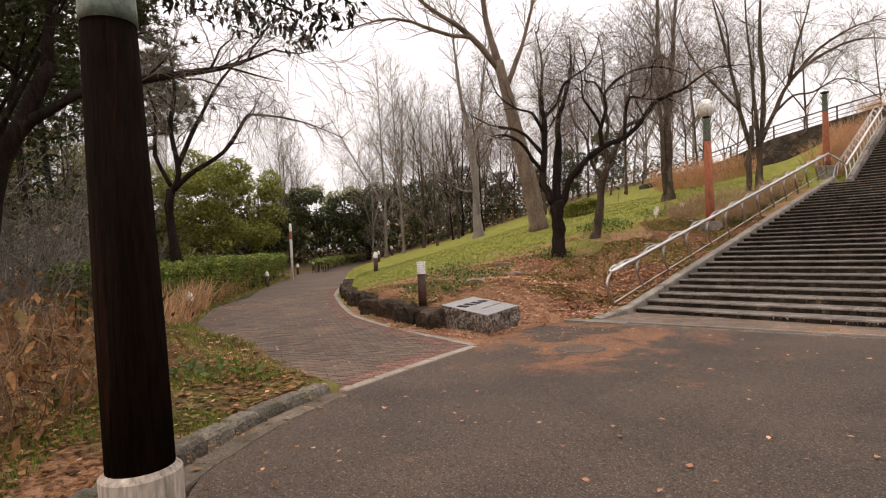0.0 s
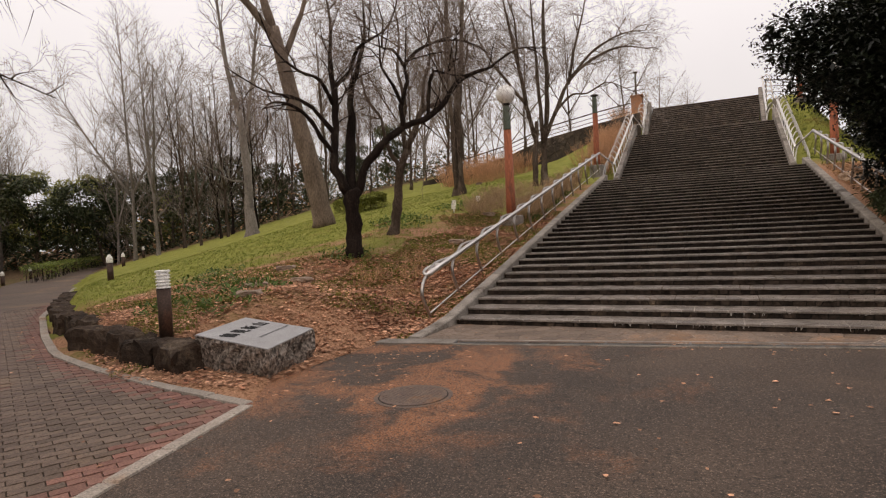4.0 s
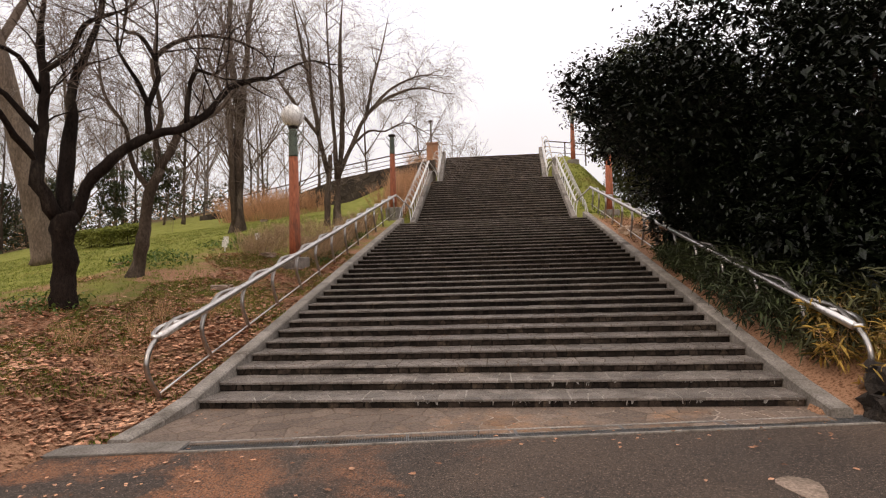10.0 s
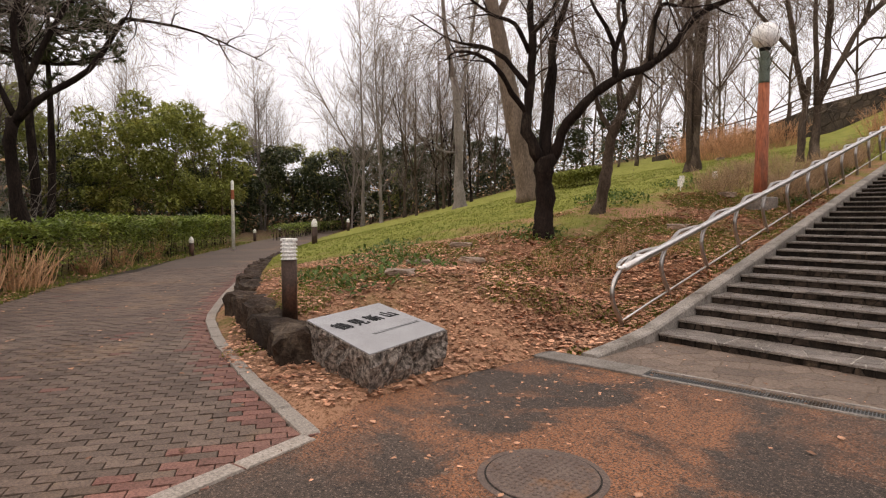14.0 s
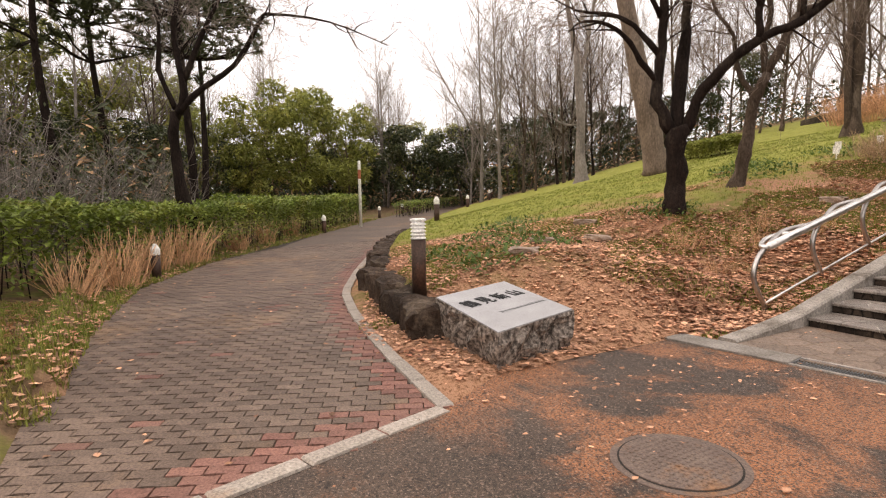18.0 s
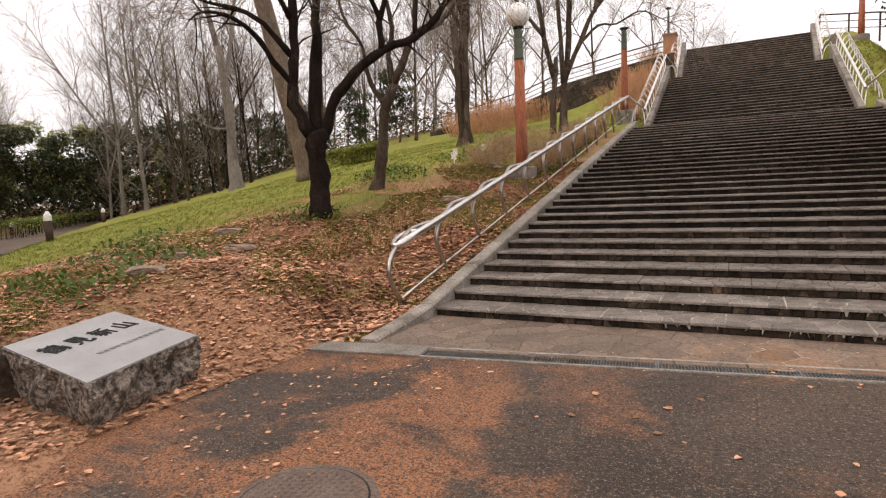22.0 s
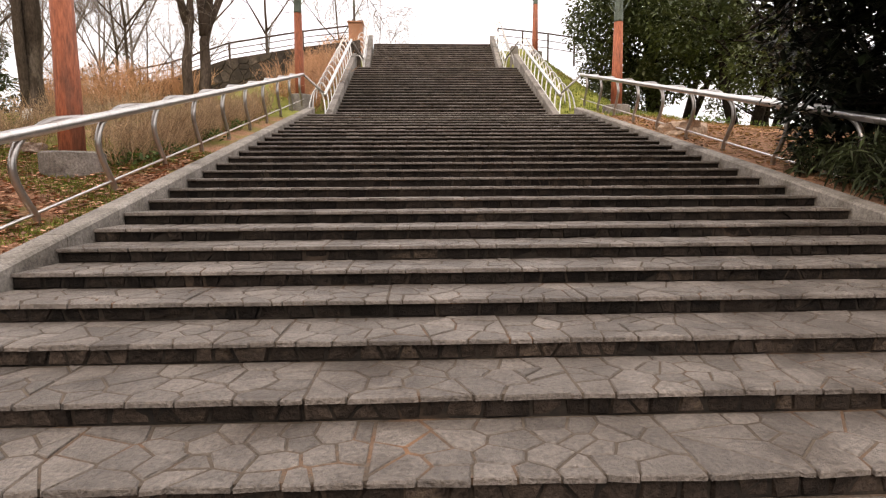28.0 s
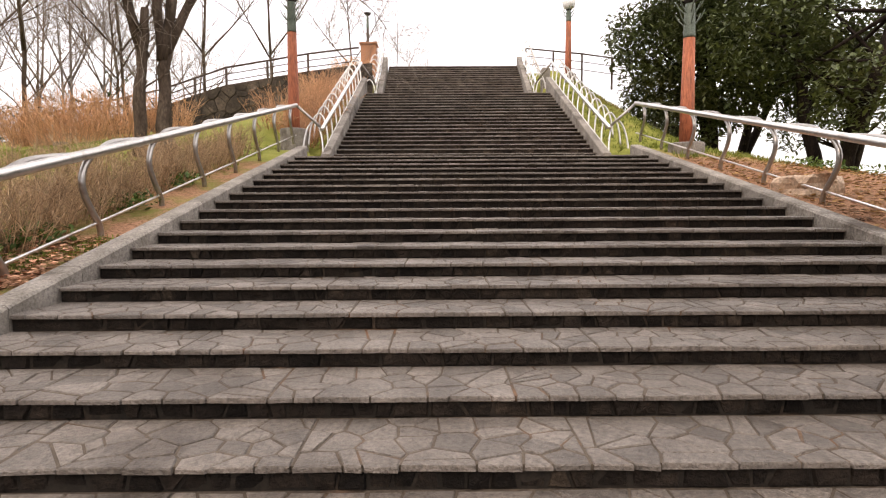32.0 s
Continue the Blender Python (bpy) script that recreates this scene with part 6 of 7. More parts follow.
brush("bamboo_grass", [(4.0, 0.25, 0.95), (4.35, -0.1, 1.05), (4.15, -0.36, 0.8), (4.9, -0.4, 0.8), (5.6, -0.4, 0.85), (4.8, -0.2, 0.95), (4.25, 0.75, 0.9), (5.4, -0.2, 1.0), (6.3, -0.2, 1.0)], 0.5, 30, BRUSH, "low bamboo grass with yellowed leaves under the bush", 280, 0.4, LEAF_YELLOW, 11, 0.004, slim=True)
# these dark clumps also stand in for the shade behind the rail
brush("bamboo_grass", [(4.2, 1.9, 1.0), (4.15, 2.8, 1.0), (4.1, 3.7, 0.9), (4.1, 4.7, 0.9), (4.15, 5.7, 0.9), (5.0, 0.4, 1.2), (5.8, 0.3, 1.3), (6.6, 0.2, 1.3), (7.6, 0.1, 1.3), (4.1, 0.9, 0.9), (3.9, 0.6, 0.7), (3.85, 1.2, 0.85), (3.85, 1.8, 0.95), (3.85, 2.4, 0.9), (3.85, 3.0, 0.95), (3.85, 3.7, 0.9), (3.85, 4.4, 0.9), (3.85, 5.2, 0.9), (3.9, 5.9, 0.8), (3.9, 6.6, 0.7), (4.6, 0.5, 1.1), (4.5, 1.4, 1.1), (4.6, 2.4, 1.1)], 0.62, 34, BARK_DARK, "low dark-green bamboo grass under the bush", 295, 0.42, LEAF_DEEP, 14, 0.004, slim=True)
for x, y, z, h, wide, lumps, leaves, sd in ((8.2, 22.0, 3.6, 8.6, 2.3, 22, 26000, 304), (9.8, 18.4, 2.6, 9.0, 2.5, 12, 12000, 301), (12.6, 22.5, 2.2, 8.0, 2.2, 10, 8000, 302), (11.0, 26.0, 3.6, 7.0, 2.2, 10, 8000, 303)):
    r = random.Random(sd)
    bl = [(x + r.uniform(-wide, wide), y + r.uniform(-wide, wide), z + h * r.uniform(0.24, 0.95), r.uniform(0.9, 1.6), 0.75) for _ in range(lumps)]
    if sd == 304:
        bl += [(x + r.uniform(-2.2, 2.4), y + r.uniform(-1.5, 1.5), z + r.uniform(0.8, 2.2), r.uniform(0.7, 1.1), 0.8) for _ in range(5)]
    evergreen("oak_tree", (x, y, z), h, bl, leaves, 0.20, LEAF_OAK, BARK_DARK, "dark evergreen oak on the bank beside the stairs", sd, stems=2, trunk_r=0.2)
brush("low_bush", [(6.4, 21.0, 1.2), (7.0, 22.2, 1.2), (6.8, 23.4, 1.2)], 0.7, 40, BARK_DARK, "dark low bush on the grassy bank", 330, 0.6, LEAF_DEEP, 8, 0.008)

evergreen("oak_tree", (-8.4, -10.0, 0.2), 7.5, [(-7.4, -9.6, 5.6, 1.3, 0.8), (-8.6, -9.0, 6.4, 1.5, 0.8), (-9.4, -10.4, 5.6, 1.6, 0.8), (-7.6, -8.4, 6.6, 1.2, 0.8), (-8.8, -11.2, 6.6, 1.6, 0.8), (-6.6, -10.6, 6.2, 1.2, 0.8), (-9.8, -8.6, 4.6, 1.2, 0.8), (-10.6, -9.8, 3.4, 1.3, 0.8)], 14000, 0.14, LEAF_DEEP, BARK_DARK, "dark evergreen oak at the start of the path", 341, stems=2, trunk_r=0.17)
bare_tree((-7.7, -10.0, 0.1), [
    [(0, 0, 0, 0.17), (0.2, 0.15, 2.4, 0.14), (0.6, 0.55, 3.5, 0.12), (0.9, 0.85, 4.2, 0.10)],
    [(0.85, 0.8, 4.1, 0.085), (0.9, 0.9, 5.3, 0.06), (0.7, 1.1, 6.6, 0.03), (0.6, 1.2, 8.0, 0.012)],
    [(0.5, 0.45, 3.3, 0.08), (1.1, 1.1, 3.75, 0.07), (1.8, 1.9, 3.95, 0.055), (2.4, 2.6, 4.05, 0.035), (2.9, 3.2, 4.3, 0.012)],
], SPREADING, BARK_DARK, TWIG_DARK, "dark bare tree with a long low branch by the verge", 18)
hang = thing("leafy_branch", (-4.6, -6.9, 4.6), "hanging evergreen branch with dark glossy leaves", "branch")
part("bough", tube(spline([(-6.8, -9.2, 5.6), (-5.8, -8.2, 5.5), (-5.0, -7.3, 5.2), (-4.4, -6.6, 4.8)], 3), 0.02, 5), BARK_DARK, hang)
part("leaves", crown([(-4.8, -7.1, 4.9, 0.55, 0.8), (-4.4, -6.6, 4.7, 0.45, 0.9), (-5.3, -7.6, 5.2, 0.6, 0.7), (-4.1, -6.3, 4.9, 0.4, 0.8)], 700, 0.13, 345, 0.6, 0.2), LEAF_DARK, hang)


# ---- stones, bollards and small furniture ----
def boulder(x, y, z, sx, sy, sz, turn, seeded, name="boulder", material=None, label="dark rough retaining rock beside the path", group="retaining rocks"):
    r = random.Random(seeded)
    bm = bmesh.new()
    bmesh.ops.create_icosphere(bm, subdivisions=3, radius=1.0)
    off = Vector((r.uniform(-9, 9), r.uniform(-9, 9), r.uniform(-9, 9)))
    for v in bm.verts:
        p = v.co.copy()
        k = 1 + 0.34 * noise.noise(p * 1.4 + off) + 0.17 * noise.noise(p * 3.6 + off)
        p = Vector((max(-0.72, min(0.72, p.x)), max(-0.68, min(0.68, p.y)), max(-0.75, min(0.62, p.z)))) * 1.2 * k
        v.co = p
    m = Matrix.Translation((x, y, z)) @ Matrix.Rotation(turn, 4, "Z") @ Matrix.Diagonal((sx, sy, sz, 1))
    verts = [tuple(m @ v.co) for v in bm.verts]
    faces = [tuple(v.index for v in f.verts) for f in bm.faces]
    bm.free()
    ob = part(name, (verts, faces), material or BOULDER, smooth=False)
    return tagged(ob, label, "rock", group)


def along_edge(s):
    pts = [Vector(p) for p in EDGE]
    for a, b in zip(pts, pts[1:]):
        ln = (b - a).length
        if s <= ln:
            return a.lerp(b, s / ln), (b - a).normalized()
        s -= ln
    return pts[-1], (pts[-1] - pts[-2]).normalized()


s, k = 2.15, 0
while s < 15.5:
    p, d = along_edge(s)
    nrm = Vector((d.y, -d.x))
    big = rng.uniform(0.34, 0.52) if s < 9 else rng.uniform(0.28, 0.42)
    inset = 0.52 if s < 7 else 0.38
    q = p + nrm * inset
    boulder(q.x, q.y, 0.13, big, 0.24, rng.uniform(0.27, 0.36) if s < 8 else 0.24, math.atan2(d.y, d.x) + rng.uniform(-0.25, 0.25), 400 + k)
    s += big * 1.86
    k += 1
for course, (z, x0) in enumerate(((0.10, 3.60), (0.38, 3.66))):
    x = x0
    for k in range(13):
        w = rng.uniform(0.17, 0.27)
        x += w
        boulder(x, -0.48 + 0.05 * course + rng.uniform(-0.03, 0.03), z, w, 0.18, 0.165, rng.uniform(-0.15, 0.15), 450 + 20 * course + k, "wall_rock", LOW_WALL_ROCK, "dark rough stone of the low retaining wall, bush shade in its colour", "stones of the low wall")
        x += w * 0.95
boulder(4.05, 10.4, 2.42, 0.42, 0.30, 0.22, 0.3, 480, "pale_rock", PALE_ROCK, "pale flat boulder beside the stair kerb", "loose rocks")
for k, (x, y) in enumerate([(-6.6, 0.2), (-7.0, -0.6), (-9.6, 17.0), (-5.2, 4.4), (-6.2, -1.6), (-4.9, 7.3), (-5.6, 7.6), (-7.6, 0.9)]):
    boulder(x, y, land(x, y) + 0.02, 0.22, 0.16, 0.08, k, 490 + k, "flat_rock", PALE_PATCH, "small flat pale stone half sunk in the leaves", "loose rocks")


def bollard(x, y, z, h, white, label):
    t = thing("bollard_light", (x, y, z), label, "bollard", "path bollards")
    part("post", lathe(x, y, [(0.085, z - 0.15), (0.085, z + h * 0.68)], 18), BRONZE, t, smooth=True)
    if white:
        part("lamp_tube", lathe(x, y, [(0.074, z + h * 0.67), (0.074, z + h * 0.95)], 18), GLOBE, t, "pale inner tube", smooth=True)
        for k in range(5):
            a = z + h * (0.685 + 0.052 * k)
            part("louvre", lathe(x, y, [(0.072, a + 0.012), (0.092, a), (0.094, a + 0.006), (0.074, a + 0.022)], 18), WHITE_PAINT, t)
        part("cap", lathe(x, y, [(0.074, z + h * 0.945), (0.094, z + h * 0.95), (0.094, z + h * 0.975), (0.08, z + h * 0.985)], 18), WHITE_PAINT, t, "cream cap")
    else:
        part("cap", lathe(x, y, [(0.085, z + h * 0.68), (0.09, z + h * 0.7), (0.09, z + h * 0.85), (0.03, z + h)], 18), WHITE_PAINT, t, "pale lamp head")


bollard(-5.92, -3.38, 0.46, 0.78, True, "brown bollard light with white louvres on the planted bed")
for x, y, h, wh in ((-15.3, 2.25, 0.75, False), (-21.6, 0.8, 0.7, False), (-12.0, -5.75, 0.65, False), (-28.0, 11.6, 0.7, False), (-35.5, 18.4, 0.75, False), (-31.5, 7.6, 0.7, False), (-36.5, 11.6, 0.7, False), (-41.0, 22.5, 0.75, True)):
    bollard(x, y, max(0.0, land(x, y)), h, wh, "brown bollard light with a pale head beside the path")
wp = thing("marker_post", (-24.2, 3.4, 0), "tall white-painted post with a red band beside the path", "post")
part("pole", lathe(-24.2, 3.4, [(0.07, -0.2), (0.065, 2.9), (0.05, 2.95)], 14), WHITE_PAINT, wp, smooth=True)
part("band", lathe(-24.2, 3.4, [(0.072, 2.15), (0.072, 2.55)], 14), TERRACOTTA, wp, "red band")
for x, y in ((-6.75, 7.7), (-6.45, 9.0), (-7.0, 8.3)):
    z = land(x, y)
    t = thing("plant_label", (x, y, z), "small white plant label standing on the lawn", "sign", "plant labels")
    part("stake", box(x - 0.01, x + 0.01, y - 0.01, y + 0.01, z - 0.1, z + 0.16), WHITE_PAINT, t)
    part("plate", box(x - 0.07, x + 0.07, y - 0.016, y - 0.01, z + 0.12, z + 0.30), WHITE_PAINT, t)

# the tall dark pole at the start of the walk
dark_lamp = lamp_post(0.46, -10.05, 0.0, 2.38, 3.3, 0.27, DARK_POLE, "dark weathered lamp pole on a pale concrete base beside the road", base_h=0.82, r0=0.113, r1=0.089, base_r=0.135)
dark_lamp.rotation_euler = Matrix.Rotation(radians(-1.4), 3, Vector((-0.739, 0.674, 0))).to_euler()

# manhole and the repaired spot
mh = thing("manhole_cover", (-2.02, -3.82, 0), "round rusty iron manhole cover in the asphalt", "manhole cover")
part("rim", lathe(-2.02, -3.82, [(0.375, -0.04), (0.375, 0.003), (0.36, 0.0035)], 40), IRON, mh)
# a dark disc paints the shaded gap round the lid
part("groove", lathe(-2.02, -3.82, [(0.334, -0.03), (0.334, 0.0045)], 40), DARK, mh)
part("lid", lathe(-2.02, -3.82, [(0.322, 0.0), (0.322, 0.009), (0.31, 0.011)], 40), IRON, mh)
studs = ([], [])
for i in range(-7, 8):
    for j in range(-7, 8):
        a, b = i * 0.042, j * 0.042 + (i % 2) * 0.021
        if math.hypot(a, b) < 0.29:
            studs = join_into(studs, prism([(-2.02 + a - 0.01, -3.82 + b - 0.01), (-2.02 + a + 0.01, -3.82 + b - 0.01), (-2.02 + a + 0.01, -3.82 + b + 0.01), (-2.02 + a - 0.01, -3.82 + b + 0.01)], 0.009, 0.015, 0.003, 0.003))
tagged(part("tread_pattern", studs, IRON, mh), kind="stuff")
pts = [(2.16 + 0.13 * math.cos(a) * (1 + 0.2 * math.sin(3 * a)), -2.2 + 0.22 * math.sin(a) * (1 + 0.1 * math.cos(2 * a))) for a in [i * 0.35 for i in range(18)]]
tagged(part("cement_patch", prism(pts, -0.02, 0.007, 0.02, 0.003), PALE_PATCH), "pale round cement patch in the asphalt", "patch", kind="structure")

# ---- stone wall and fences above ----
WALL = [(-17.0, 25.5, 4.9), (-13.5, 24.6, 5.3), (-10.6, 24.0, 5.75), (-8.3, 24.0, 6.5), (-5.4, 24.3, 7.05), (-3.6, 24.8, 7.4)]
wall = thing("retaining_wall", (-8.3, 24.0, 4.0), "dark mossy stone retaining wall below a fence", "wall", kind="structure")
cells = crazy_paving(0, 14.2, 0, 3.4, 0.30, 0.014, 77)


def on_wall(u, w, depth):
    total = 0
    for (xa, ya, za), (xb, yb, zb) in zip(WALL, WALL[1:]):
        ln = math.hypot(xb - xa, yb - ya)
        if u <= total + ln + 1e-6 or (xb, yb) == WALL[-1][:2]:
            t = (u - total) / ln
            d = Vector((xb - xa, yb - ya)).normalized()
            top = za + (zb - za) * t
            return (xa + (xb - xa) * t + d.y * depth, ya + (yb - ya) * t - d.x * depth, top - 3.4 + w)
        total += ln


bed = ([], [])
for i in range(28):
    u0, u1 = 14.2 * i / 28, 14.2 * (i + 1) / 28
    v = [on_wall(u0, 0, 0), on_wall(u1, 0, 0), on_wall(u1, 3.4, 0), on_wall(u0, 3.4, 0), on_wall(u0, 0, -0.5), on_wall(u1, 0, -0.5), on_wall(u1, 3.4, -0.5), on_wall(u0, 3.4, -0.5)]
    bed = join_into(bed, (v, [(0, 1, 2, 3), (3, 2, 6, 7), (5, 4, 7, 6), (0, 3, 7, 4), (1, 5, 6, 2)]))
part("backing", bed, WALL_STONE, wall)
for c in cells:
    dep = rng.uniform(0.02, 0.05)
    cx, cy = sum(p[0] for p in c) / len(c), sum(p[1] for p in c) / len(c)
    n = len(c)
    v = [on_wall(u, w, 0.0) for u, w in c] + [on_wall(cx + (u - cx) * 0.92, cy + (w - cy) * 0.92, dep) for u, w in c]
    part("wall_stone", (v, [tuple(range(n, 2 * n))] + [(i, (i + 1) % n, n + (i + 1) % n, n + i) for i in range(n)]), WALL_STONE, wall)


def fence(line, height, gap, label, rails=3):
    t = thing("fence", line[0], label, "fence", "fences of the stair head")
    for a, b in zip(line, line[1:]):
        a, b = Vector(a), Vector(b)
        n = max(1, round((b - a).length / gap))
        for k in range(n):
            p = a.lerp(b, k / n)
            part("post", box(p.x - 0.035, p.x + 0.035, p.y - 0.035, p.y + 0.035, p.z - 0.3, p.z + height, 0.01), RAIL_BROWN, t)
        for r in range(rails):
            z = height * (1 - 0.32 * r) - 0.03
            part("rail", tube([a + Vector((0, 0, z)), b + Vector((0, 0, z))], 0.035 if r == 0 else 0.018, 8), RAIL_BROWN, t, smooth=True)


fence([(-10.6, 24.4, 5.75), (-8.3, 24.4, 6.5), (-5.4, 24.7, 7.05), (-3.6, 25.2, 7.4)], 0.75, 1.5, "dark metal fence on top of the stone wall")
fence([(-17.0, 26.0, 4.9), (-13.5, 25.1, 5.3), (-10.7, 24.5, 5.7)], 0.8, 1.8, "thin dark metal fence above the wall", 2)
fence([(3.3, 29.6, 8.2), (5.6, 28.6, 7.7), (7.8, 27.2, 7.0)], 1.05, 1.2, "dark metal fence at the head of the stairs")
t = thing("gate_pillar", (-3.55, 28.6, 7.9), "square orange-brown brick pillar at the stair head", "pillar")
part("shaft", box(-3.95, -3.3, 28.3, 28.95, 7.3, 9.1, 0.03), BRICK, t)
part("coping", box(-4.0, -3.25, 28.25, 29.0, 9.1, 9.18, 0.02), BRICK, t)
t = thing("stone_pillar", (3.45, 25.6, 7.0), "squat pale stone post beside the top flight", "pillar")
part("shaft", box(3.3, 3.62, 25.4, 25.72, 6.4, 7.42, 0.05), KERB, t)
t = thing("brick_building", (24.0, 23.0, 0.0), "orange-brick building half hidden behind the trees", "building")
part("wall", box(20.5, 29.0, 22.0, 30.0, -1.0, 5.2), BRICK, t)
part("roof", box(20.2, 29.3, 21.7, 30.3, 5.2, 5.6, 0.1), KERB, t)


# ---- the verge at the start: kerb stones and gutter ----
verge = thing("verge_kerb", (-2.4, -8.4, 0), "row of worn granite kerb stones with moss", "kerb", kind="structure")
edge_run("kerb_stone", [(-2.86, -7.42), (-2.50, -8.35), (-2.05, -9.15), (-1.30, -10.0), (-0.5, -11.0), (0.4, -12.4)], 0.19, 0.125, -0.1, MOSSY_KERB, verge, 0.36, 0.0, 0.012, 0.024)
edge_run("gutter_stone", [(-2.78, -7.38), (-2.32, -8.42), (-1.80, -9.18), (-1.0, -10.1), (-0.1, -11.2)], 0.22, 0.010, -0.1, GUTTER, verge, 0.5, 0.12)
rim = thing("path_edging", (-6, -4, 0), "narrow concrete edging round the brick path", "edging", kind="structure")
edge_run("edging_block", [(-3.44, -4.50)] + EDGE[1:8], 0.13, 0.022, -0.1, EDGING, rim, 0.6)
edge_run("threshold_block", [(-2.74, -7.25), (-3.08, -5.9), (-3.42, -4.52)], 0.135, 0.014, -0.1, EDGING, rim, 0.6)

# ---- leaves, grass and bits on the ground ----


def scatter(name, count, spot, material, label, category, seeded, size, lift=0.012, up=0.25):
    r = random.Random(seeded)
    acc = ([], [])
    made = 0
    while made < count:
        x, y = spot(r)
        if x is None:
            continue
        made += 1
        z = max(ground_z(x, y), 0.0) + 0.004 + lift * r.random()
        a, t, w = r.uniform(0, 6.28), r.uniform(-up, up), r.uniform(0.5, 0.85)
        sz = r.uniform(*size)
        c, s = math.cos(a), math.sin(a)
        k = r.uniform(0.1, 0.45) * sz
        h = math.sin(t) * sz
        lie = []
        for along, out, rise in ((-1, 0, 0), (-0.35, w, 1), (0.4, w * 0.8, 0.9), (1.1, 0, 0.3), (0.4, -w * 0.8, 0.7), (-0.35, -w, 1.1)):
            lie.append((x + (c * along - s * out) * sz, y + (s * along + c * out) * sz, z + k * rise * abs(out) + max(0, h * along)))
        join_into(acc, (lie, [(0, 3, 2, 1), (0, 5, 4, 3)]))
    tagged(part(name, acc, material), label, category, kind="stuff")


def on_bed(r):
    x, y = r.uniform(-10.5, -3.56), r.uniform(-4.2, 8.5)
    q = min(hill_q(x, y))
    if (q < 0.1 and not (x > -4.8 and y > -1.7)) or (x > -3.8 and y < -1.3) or -0.62 * x + 0.33 * y > 6.0 + 2.5 * noise.noise((x * 0.5, y * 0.5, 5)):
        return None, None
    if y < -1.6 and x > -5.9 and r.random() < 0.35:
        return None, None
    return x, y


def on_road(r):
    x, y = r.uniform(-3.4, 8), r.uniform(-10, -0.9)
    return (x, y) if not (x < -2.6 and y < -6.5) else (None, None)


def on_near_road(r):
    x, y = r.uniform(-4.2, -2.0), r.uniform(-4.4, -1.5)
    return (x, y) if r.random() < 0.6 else (r.uniform(-3.3, 3.2), r.uniform(-1.3, -0.05))


def on_verge(r):
    x, y = r.uniform(-9.5, -0.6), r.uniform(-11.5, -6.6)
    if x > verge_x(y) - 0.12 and r.random() > 0.05:
        return None, None
    if y > -7.3 - 0.85 * (x + 2.8) * (x > -2.8) or (y > -6.9 + 0.2 * (x + 5) and x > -8) or inside(EDGE + FAR_EDGE[::-1], x, y):
        return None, None
    return x, y


def on_path(r):
    x, y = r.uniform(-14, -3), r.uniform(-7, -2)
    return (x, y) if inside(EDGE + FAR_EDGE[::-1], x, y) else (None, None)


def on_right(r):
    x, y = r.uniform(3.65, 9), r.uniform(4.0, 13.5)
    return x, y


scatter("fallen_leaves", 38000, on_bed, LEAF_DRY, "carpet of dry brown fallen leaves on the bank", "leaves", 501, (0.012, 0.036), 0.03, 0.6)
def on_rail_foot(r):
    x, y = r.uniform(-6.4, -3.57), r.uniform(-1.4, 3.2)
    return (x, y) if r.random() < 1.2 - 0.35 * (-3.75 - x) else (None, None)


scatter("large_leaves", 2600, on_rail_foot, LEAF_DRY, "large curled brown leaves gathered below the handrail", "leaves", 508, (0.026, 0.052), 0.04, 0.6)
scatter("road_leaves", 420, on_road, LEAF_DRY, "scattered fallen leaves on the asphalt", "leaves", 502, (0.012, 0.032))
scatter("kerbside_leaves", 450, on_near_road, LEAF_DRY, "fallen leaves gathered at the road's edge", "leaves", 503, (0.008, 0.022), 0.006)
scatter("verge_leaves", 15000, on_verge, LEAF_RUST, "brown leaves lying on the verge", "leaves", 504, (0.015, 0.04), 0.04, 0.6)
scatter("verge_litter", 1300, on_verge, LEAF_DRY, "pale dry leaves among the verge grass", "leaves", 509, (0.012, 0.034), 0.04, 0.6)
scatter("path_leaves", 160, on_path, LEAF_DRY, "scattered leaves on the brick path", "leaves", 505, (0.015, 0.035))
scatter("bank_leaves", 10000, on_right, LEAF_WITHERED, "dry brown leaves on the bank beside the stairs", "leaves", 506, (0.018, 0.045), 0.04, 0.7)


def blades(name, count, spot, material, label, seeded, h, w=0.006, tuft=5):
    r = random.Random(seeded)
    acc = ([], [])
    made = 0
    while made < count:
        x, y = spot(r)
        if x is None:
            continue
        made += 1
        for _ in range(tuft):
            px, py = x + r.uniform(-0.05, 0.05), y + r.uniform(-0.05, 0.05)
            z = max(ground_z(px, py), 0.0) - 0.005
            a, hh, b = r.uniform(0, 6.28), h * r.uniform(0.5, 1.2), r.uniform(0.1, 0.7)
            c, s = math.cos(a), math.sin(a)
            join_into(acc, ([(px - s * w, py + c * w, z), (px + s * w, py - c * w, z), (px + c * hh * b, py + s * hh * b, z + hh)], [(0, 1, 2)]))
    tagged(part(name, acc, material), label, "grass", kind="stuff")


def on_lawn(r):
    x, y = r.uniform(-17, -4.0), r.uniform(-2.5, 17)
    q = min(hill_q(x, y))
    if q < 0.4 or -0.62 * x + 0.33 * y < 5.6 + 2.5 * noise.noise((x * 0.5, y * 0.5, 5)) + r.uniform(-0.8, 0.8):
        return None, None
    return x, y


def on_mossy(r):
    x, y = on_bed(r)
    if x is None or (y < -2.0 and x > -5.9) or noise.noise((x * 0.8, y * 0.8, 9)) < 0.0:
        return None, None
    return x, y


def on_green_verge(r):
    x, y = on_verge(r)
    if x is None or x > verge_x(y) - 0.1 or y < -10.6 or noise.noise((x * 0.9, y * 0.9, 4)) < 0.02:
        return None, None
    return x, y


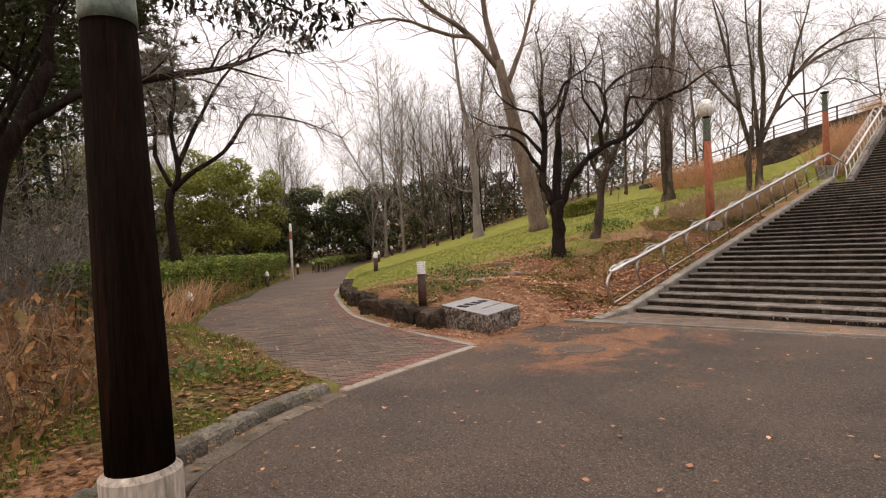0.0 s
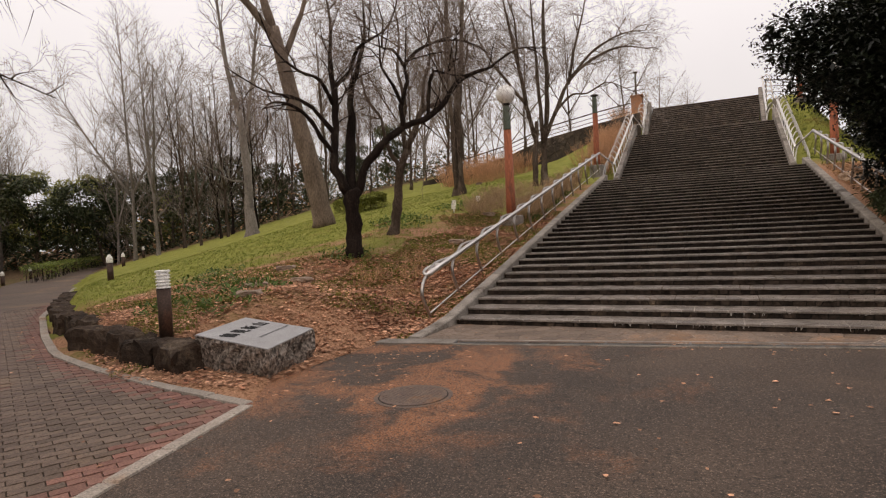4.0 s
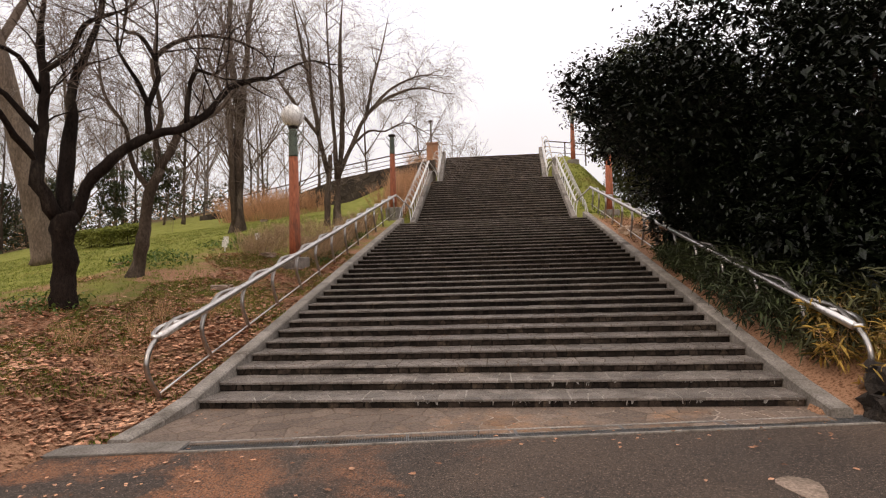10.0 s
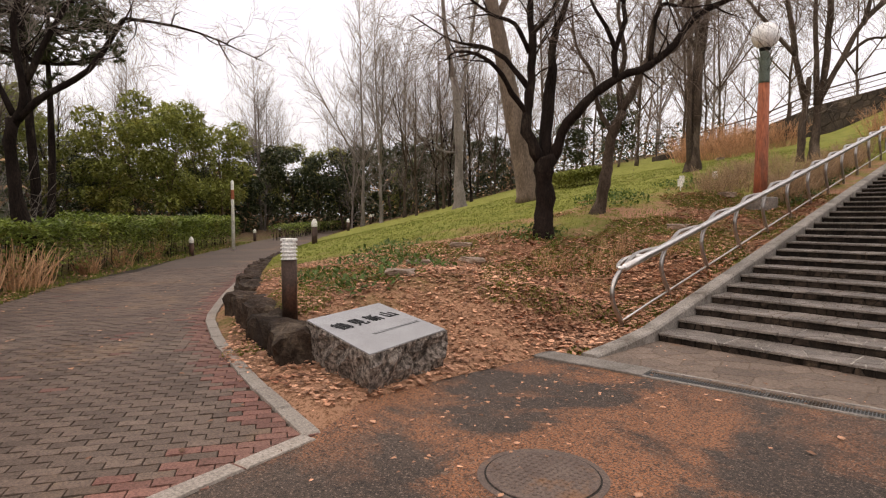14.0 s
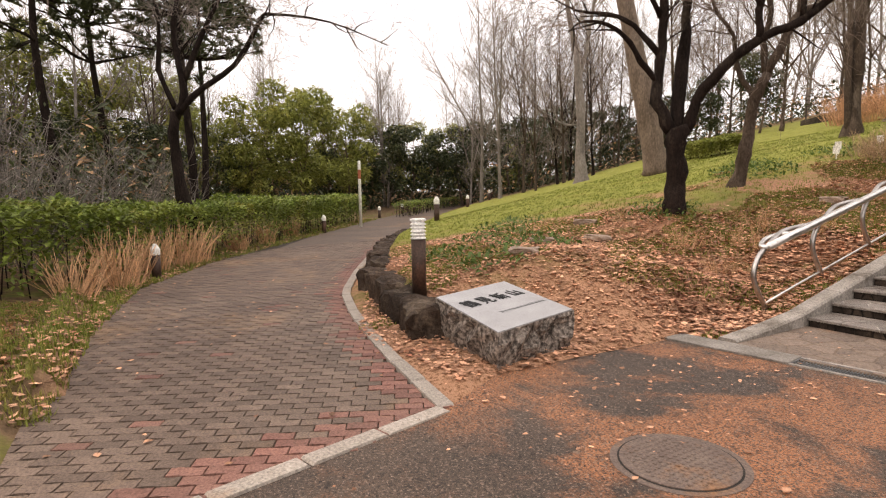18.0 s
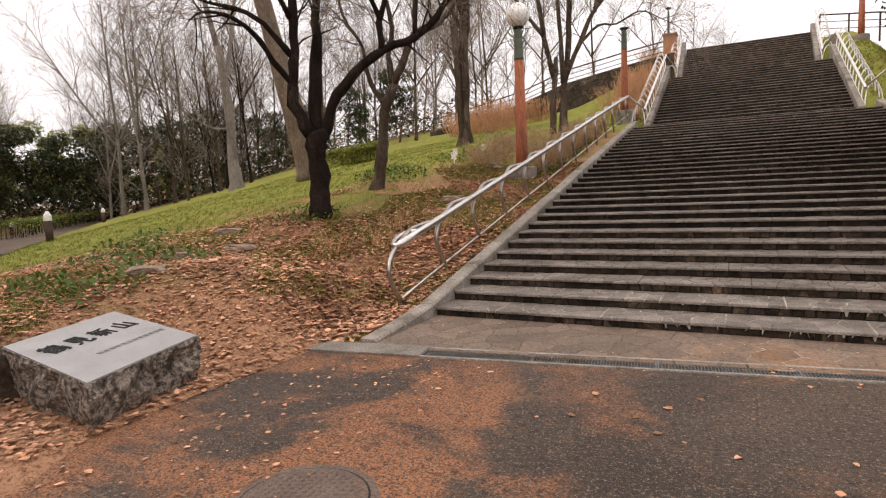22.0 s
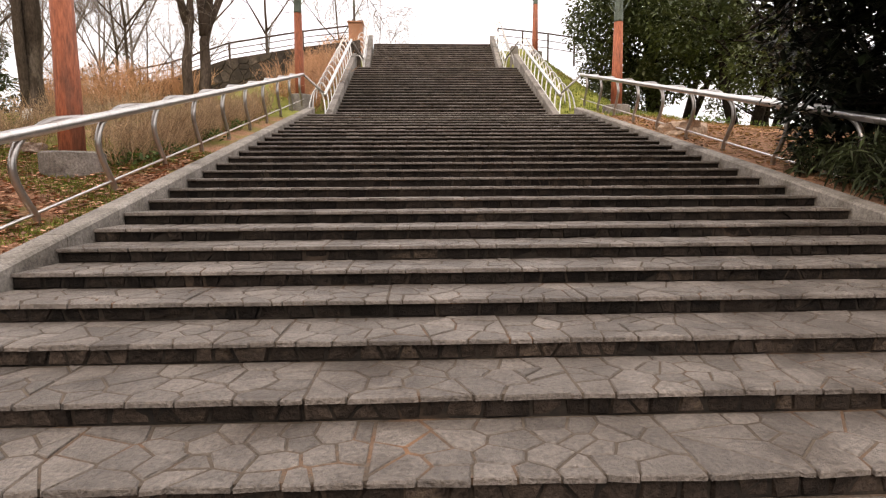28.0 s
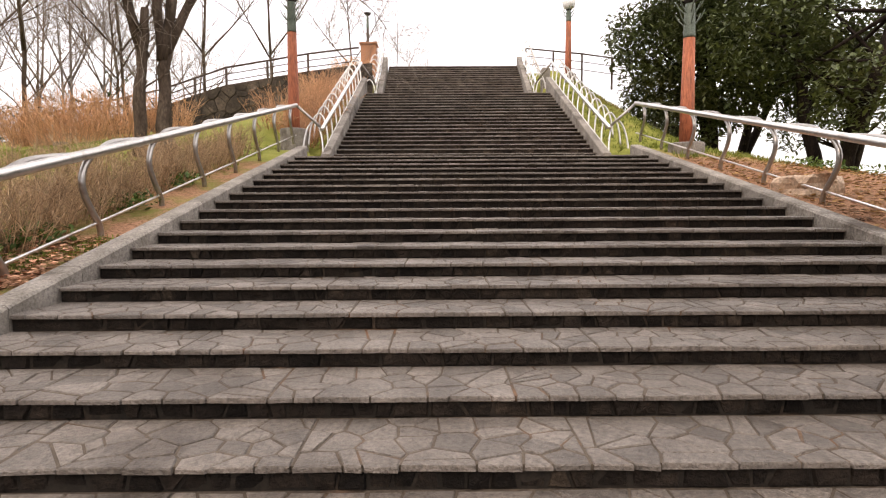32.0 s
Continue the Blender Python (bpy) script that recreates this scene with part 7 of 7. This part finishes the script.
def on_hedge_foot(r):
    k = r.randint(2, 6)
    (xa, ya), (xb, yb) = FAR_EDGE[k - 1], FAR_EDGE[k]
    t, o = r.random(), -0.12 + 1.0 * r.random() ** 1.6
    ln = math.hypot(xb - xa, yb - ya)
    return xa + (xb - xa) * t - (yb - ya) / ln * o, ya + (yb - ya) * t + (xb - xa) / ln * o


def on_right_lawn(r):
    return r.uniform(3.7, 8.5), r.uniform(13.5, 27)


scatter("hedge_leaves", 2000, on_hedge_foot, LEAF_DRY, "dry leaves gathered between path and hedge", "leaves", 507, (0.02, 0.05), 0.04, 0.7)
blades("hedge_grass", 2200, on_hedge_foot, GRASS, "tufts of grass between path and hedge", 515, 0.09, 0.009)
blades("lawn_grass", 12500, on_lawn, GRASS, "short winter lawn grass on the slope", 511, 0.055)
blades("bed_grass", 13000, on_mossy, GRASS, "tufts of grass among the leaves", 512, 0.05)
blades("verge_grass", 6500, on_green_verge, GRASS, "patchy green grass along the verge", 513, 0.06)
blades("bank_grass", 4000, on_right_lawn, GRASS, "green grass on the bank beside the upper stairs", 514, 0.10, 0.01)


def weed_patch(spots, label, seeded, name="weed_patch"):
    for k, (x, y, rad, n) in enumerate(spots):
        r = random.Random(seeded + k)
        acc = ([], [])
        for _ in range(n):
            a, d = r.uniform(0, 6.28), rad * r.random() ** 0.6
            px, py = x + math.cos(a) * d, y + math.sin(a) * d
            join_into(acc, leaf_geo(Vector((px, py, max(0, ground_z(px, py)) + r.uniform(0.0, 0.14))), r.uniform(0.06, 0.13), r, -0.5, 0.5))
        tagged(part(name, acc, WEED), label, "weeds", kind="stuff")


weed_patch([(-7.0, 2.2, 0.7, 220), (-7.6, 6.0, 0.9, 300), (-8.6, 7.2, 0.8, 260), (-6.8, -0.9, 0.7, 220), (-8.2, -0.6, 0.8, 240), (-6.2, -2.2, 0.5, 140), (-7.0, 8.6, 0.9, 260), (-9.4, 0.6, 0.7, 200), (-7.3, -2.3, 0.5, 160), (-3.9, -8.3, 0.6, 120), (-4.2, 8.2, 0.35, 120), (-4.15, 9.6, 0.35, 120), (-4.15, 11.0, 0.3, 100), (-4.2, 7.4, 0.3, 100)], "patch of low green weeds among the leaves", 520)
weed_patch([(7.5, 12.6, 0.8, 260), (6.2, 13.2, 0.7, 220), (9.0, 12.0, 0.9, 240)], "clump of bright green leaves on the bank", 540)


# ---- brick pavers of the path, laid in wavy courses ----
def paver_geo(cx, cy, ux, uy):
    L, Wd, j, wv = 0.21, 0.105, 0.005, 0.008
    prof = [(-0.5, 0), (-0.25, 1), (0, 0), (0.25, -1), (0.5, 0)]
    lower = [((a * (L - 2 * j)), -Wd / 2 + j + wv * b) for a, b in prof]
    upper = [((a * (L - 2 * j)), Wd / 2 - j + wv * b) for a, b in prof][::-1]
    poly = [(cx + a * ux - b * uy, cy + a * uy + b * ux) for a, b in lower + upper]
    return poly


def lay_pavers():
    ux, uy = math.cos(radians(64)), math.sin(radians(64))
    outline = EDGE[:7] + [(-16.5, -2.3)] + [(x - 0.02, y - 0.11) for x, y in FAR_EDGE[:5]][::-1]
    made, near = 0, 0
    rest, red = ([], []), ([], [])
    for i in range(-90, 91):
        for j in range(-130, 131):
            a, b = (i + 0.5 * (j % 2)) * 0.21, j * 0.105
            cx, cy = -7.5 + a * ux - b * uy, -4.8 + a * uy + b * ux
            if cx < -17.4 or not inside(outline, cx, cy):
                continue
            poly = paver_geo(cx, cy, ux, uy)
            edge_d = min(abs((cx + 3.08) * 0.97 + (cy + 5.9) * 0.245), 9)
            border = edge_d < 0.35 + rng.uniform(-0.15, 0.15) or edge_dist(cx, cy) < 0.25 + rng.uniform(-0.1, 0.15) or rng.random() < 0.02
            for (xa, ya), (xb, yb) in zip(FAR_EDGE[:5], FAR_EDGE[1:6]):
                ln = math.hypot(xb - xa, yb - ya)
                dx, dy = (xb - xa) / ln, (yb - ya) / ln
                s, o = (cx - xa) * dx + (cy - ya) * dy, (cx - xa) * dy - (cy - ya) * dx
                if -0.1 < s < ln + 0.1 and abs(o) < 0.22:
                    poly = clip(poly, -dy, dx, ya * dx - xa * dy)
            n = len(poly)
            if n < 3:
                continue
            z = 0.004 + rng.uniform(-0.0025, 0.0025)
            v = [(x, y, z) for x, y in poly] + [(x, y, z - 0.03) for x, y in poly]
            g = (v, [tuple(range(n))] + [(q, n + q, n + (q + 1) % n, (q + 1) % n) for q in range(n)])
            if cx > -5.35 and near < 300 and -6.6 < cy:
                part("paver", g, PAVER_RED if border else PAVER, path_base)
                near += 1
            else:
                join_into(red if border else rest, g)
    tagged(part("pavers", rest, PAVER, path_base), kind="stuff")
    tagged(part("red_pavers", red, PAVER_RED, path_base), kind="stuff")


lay_pavers()
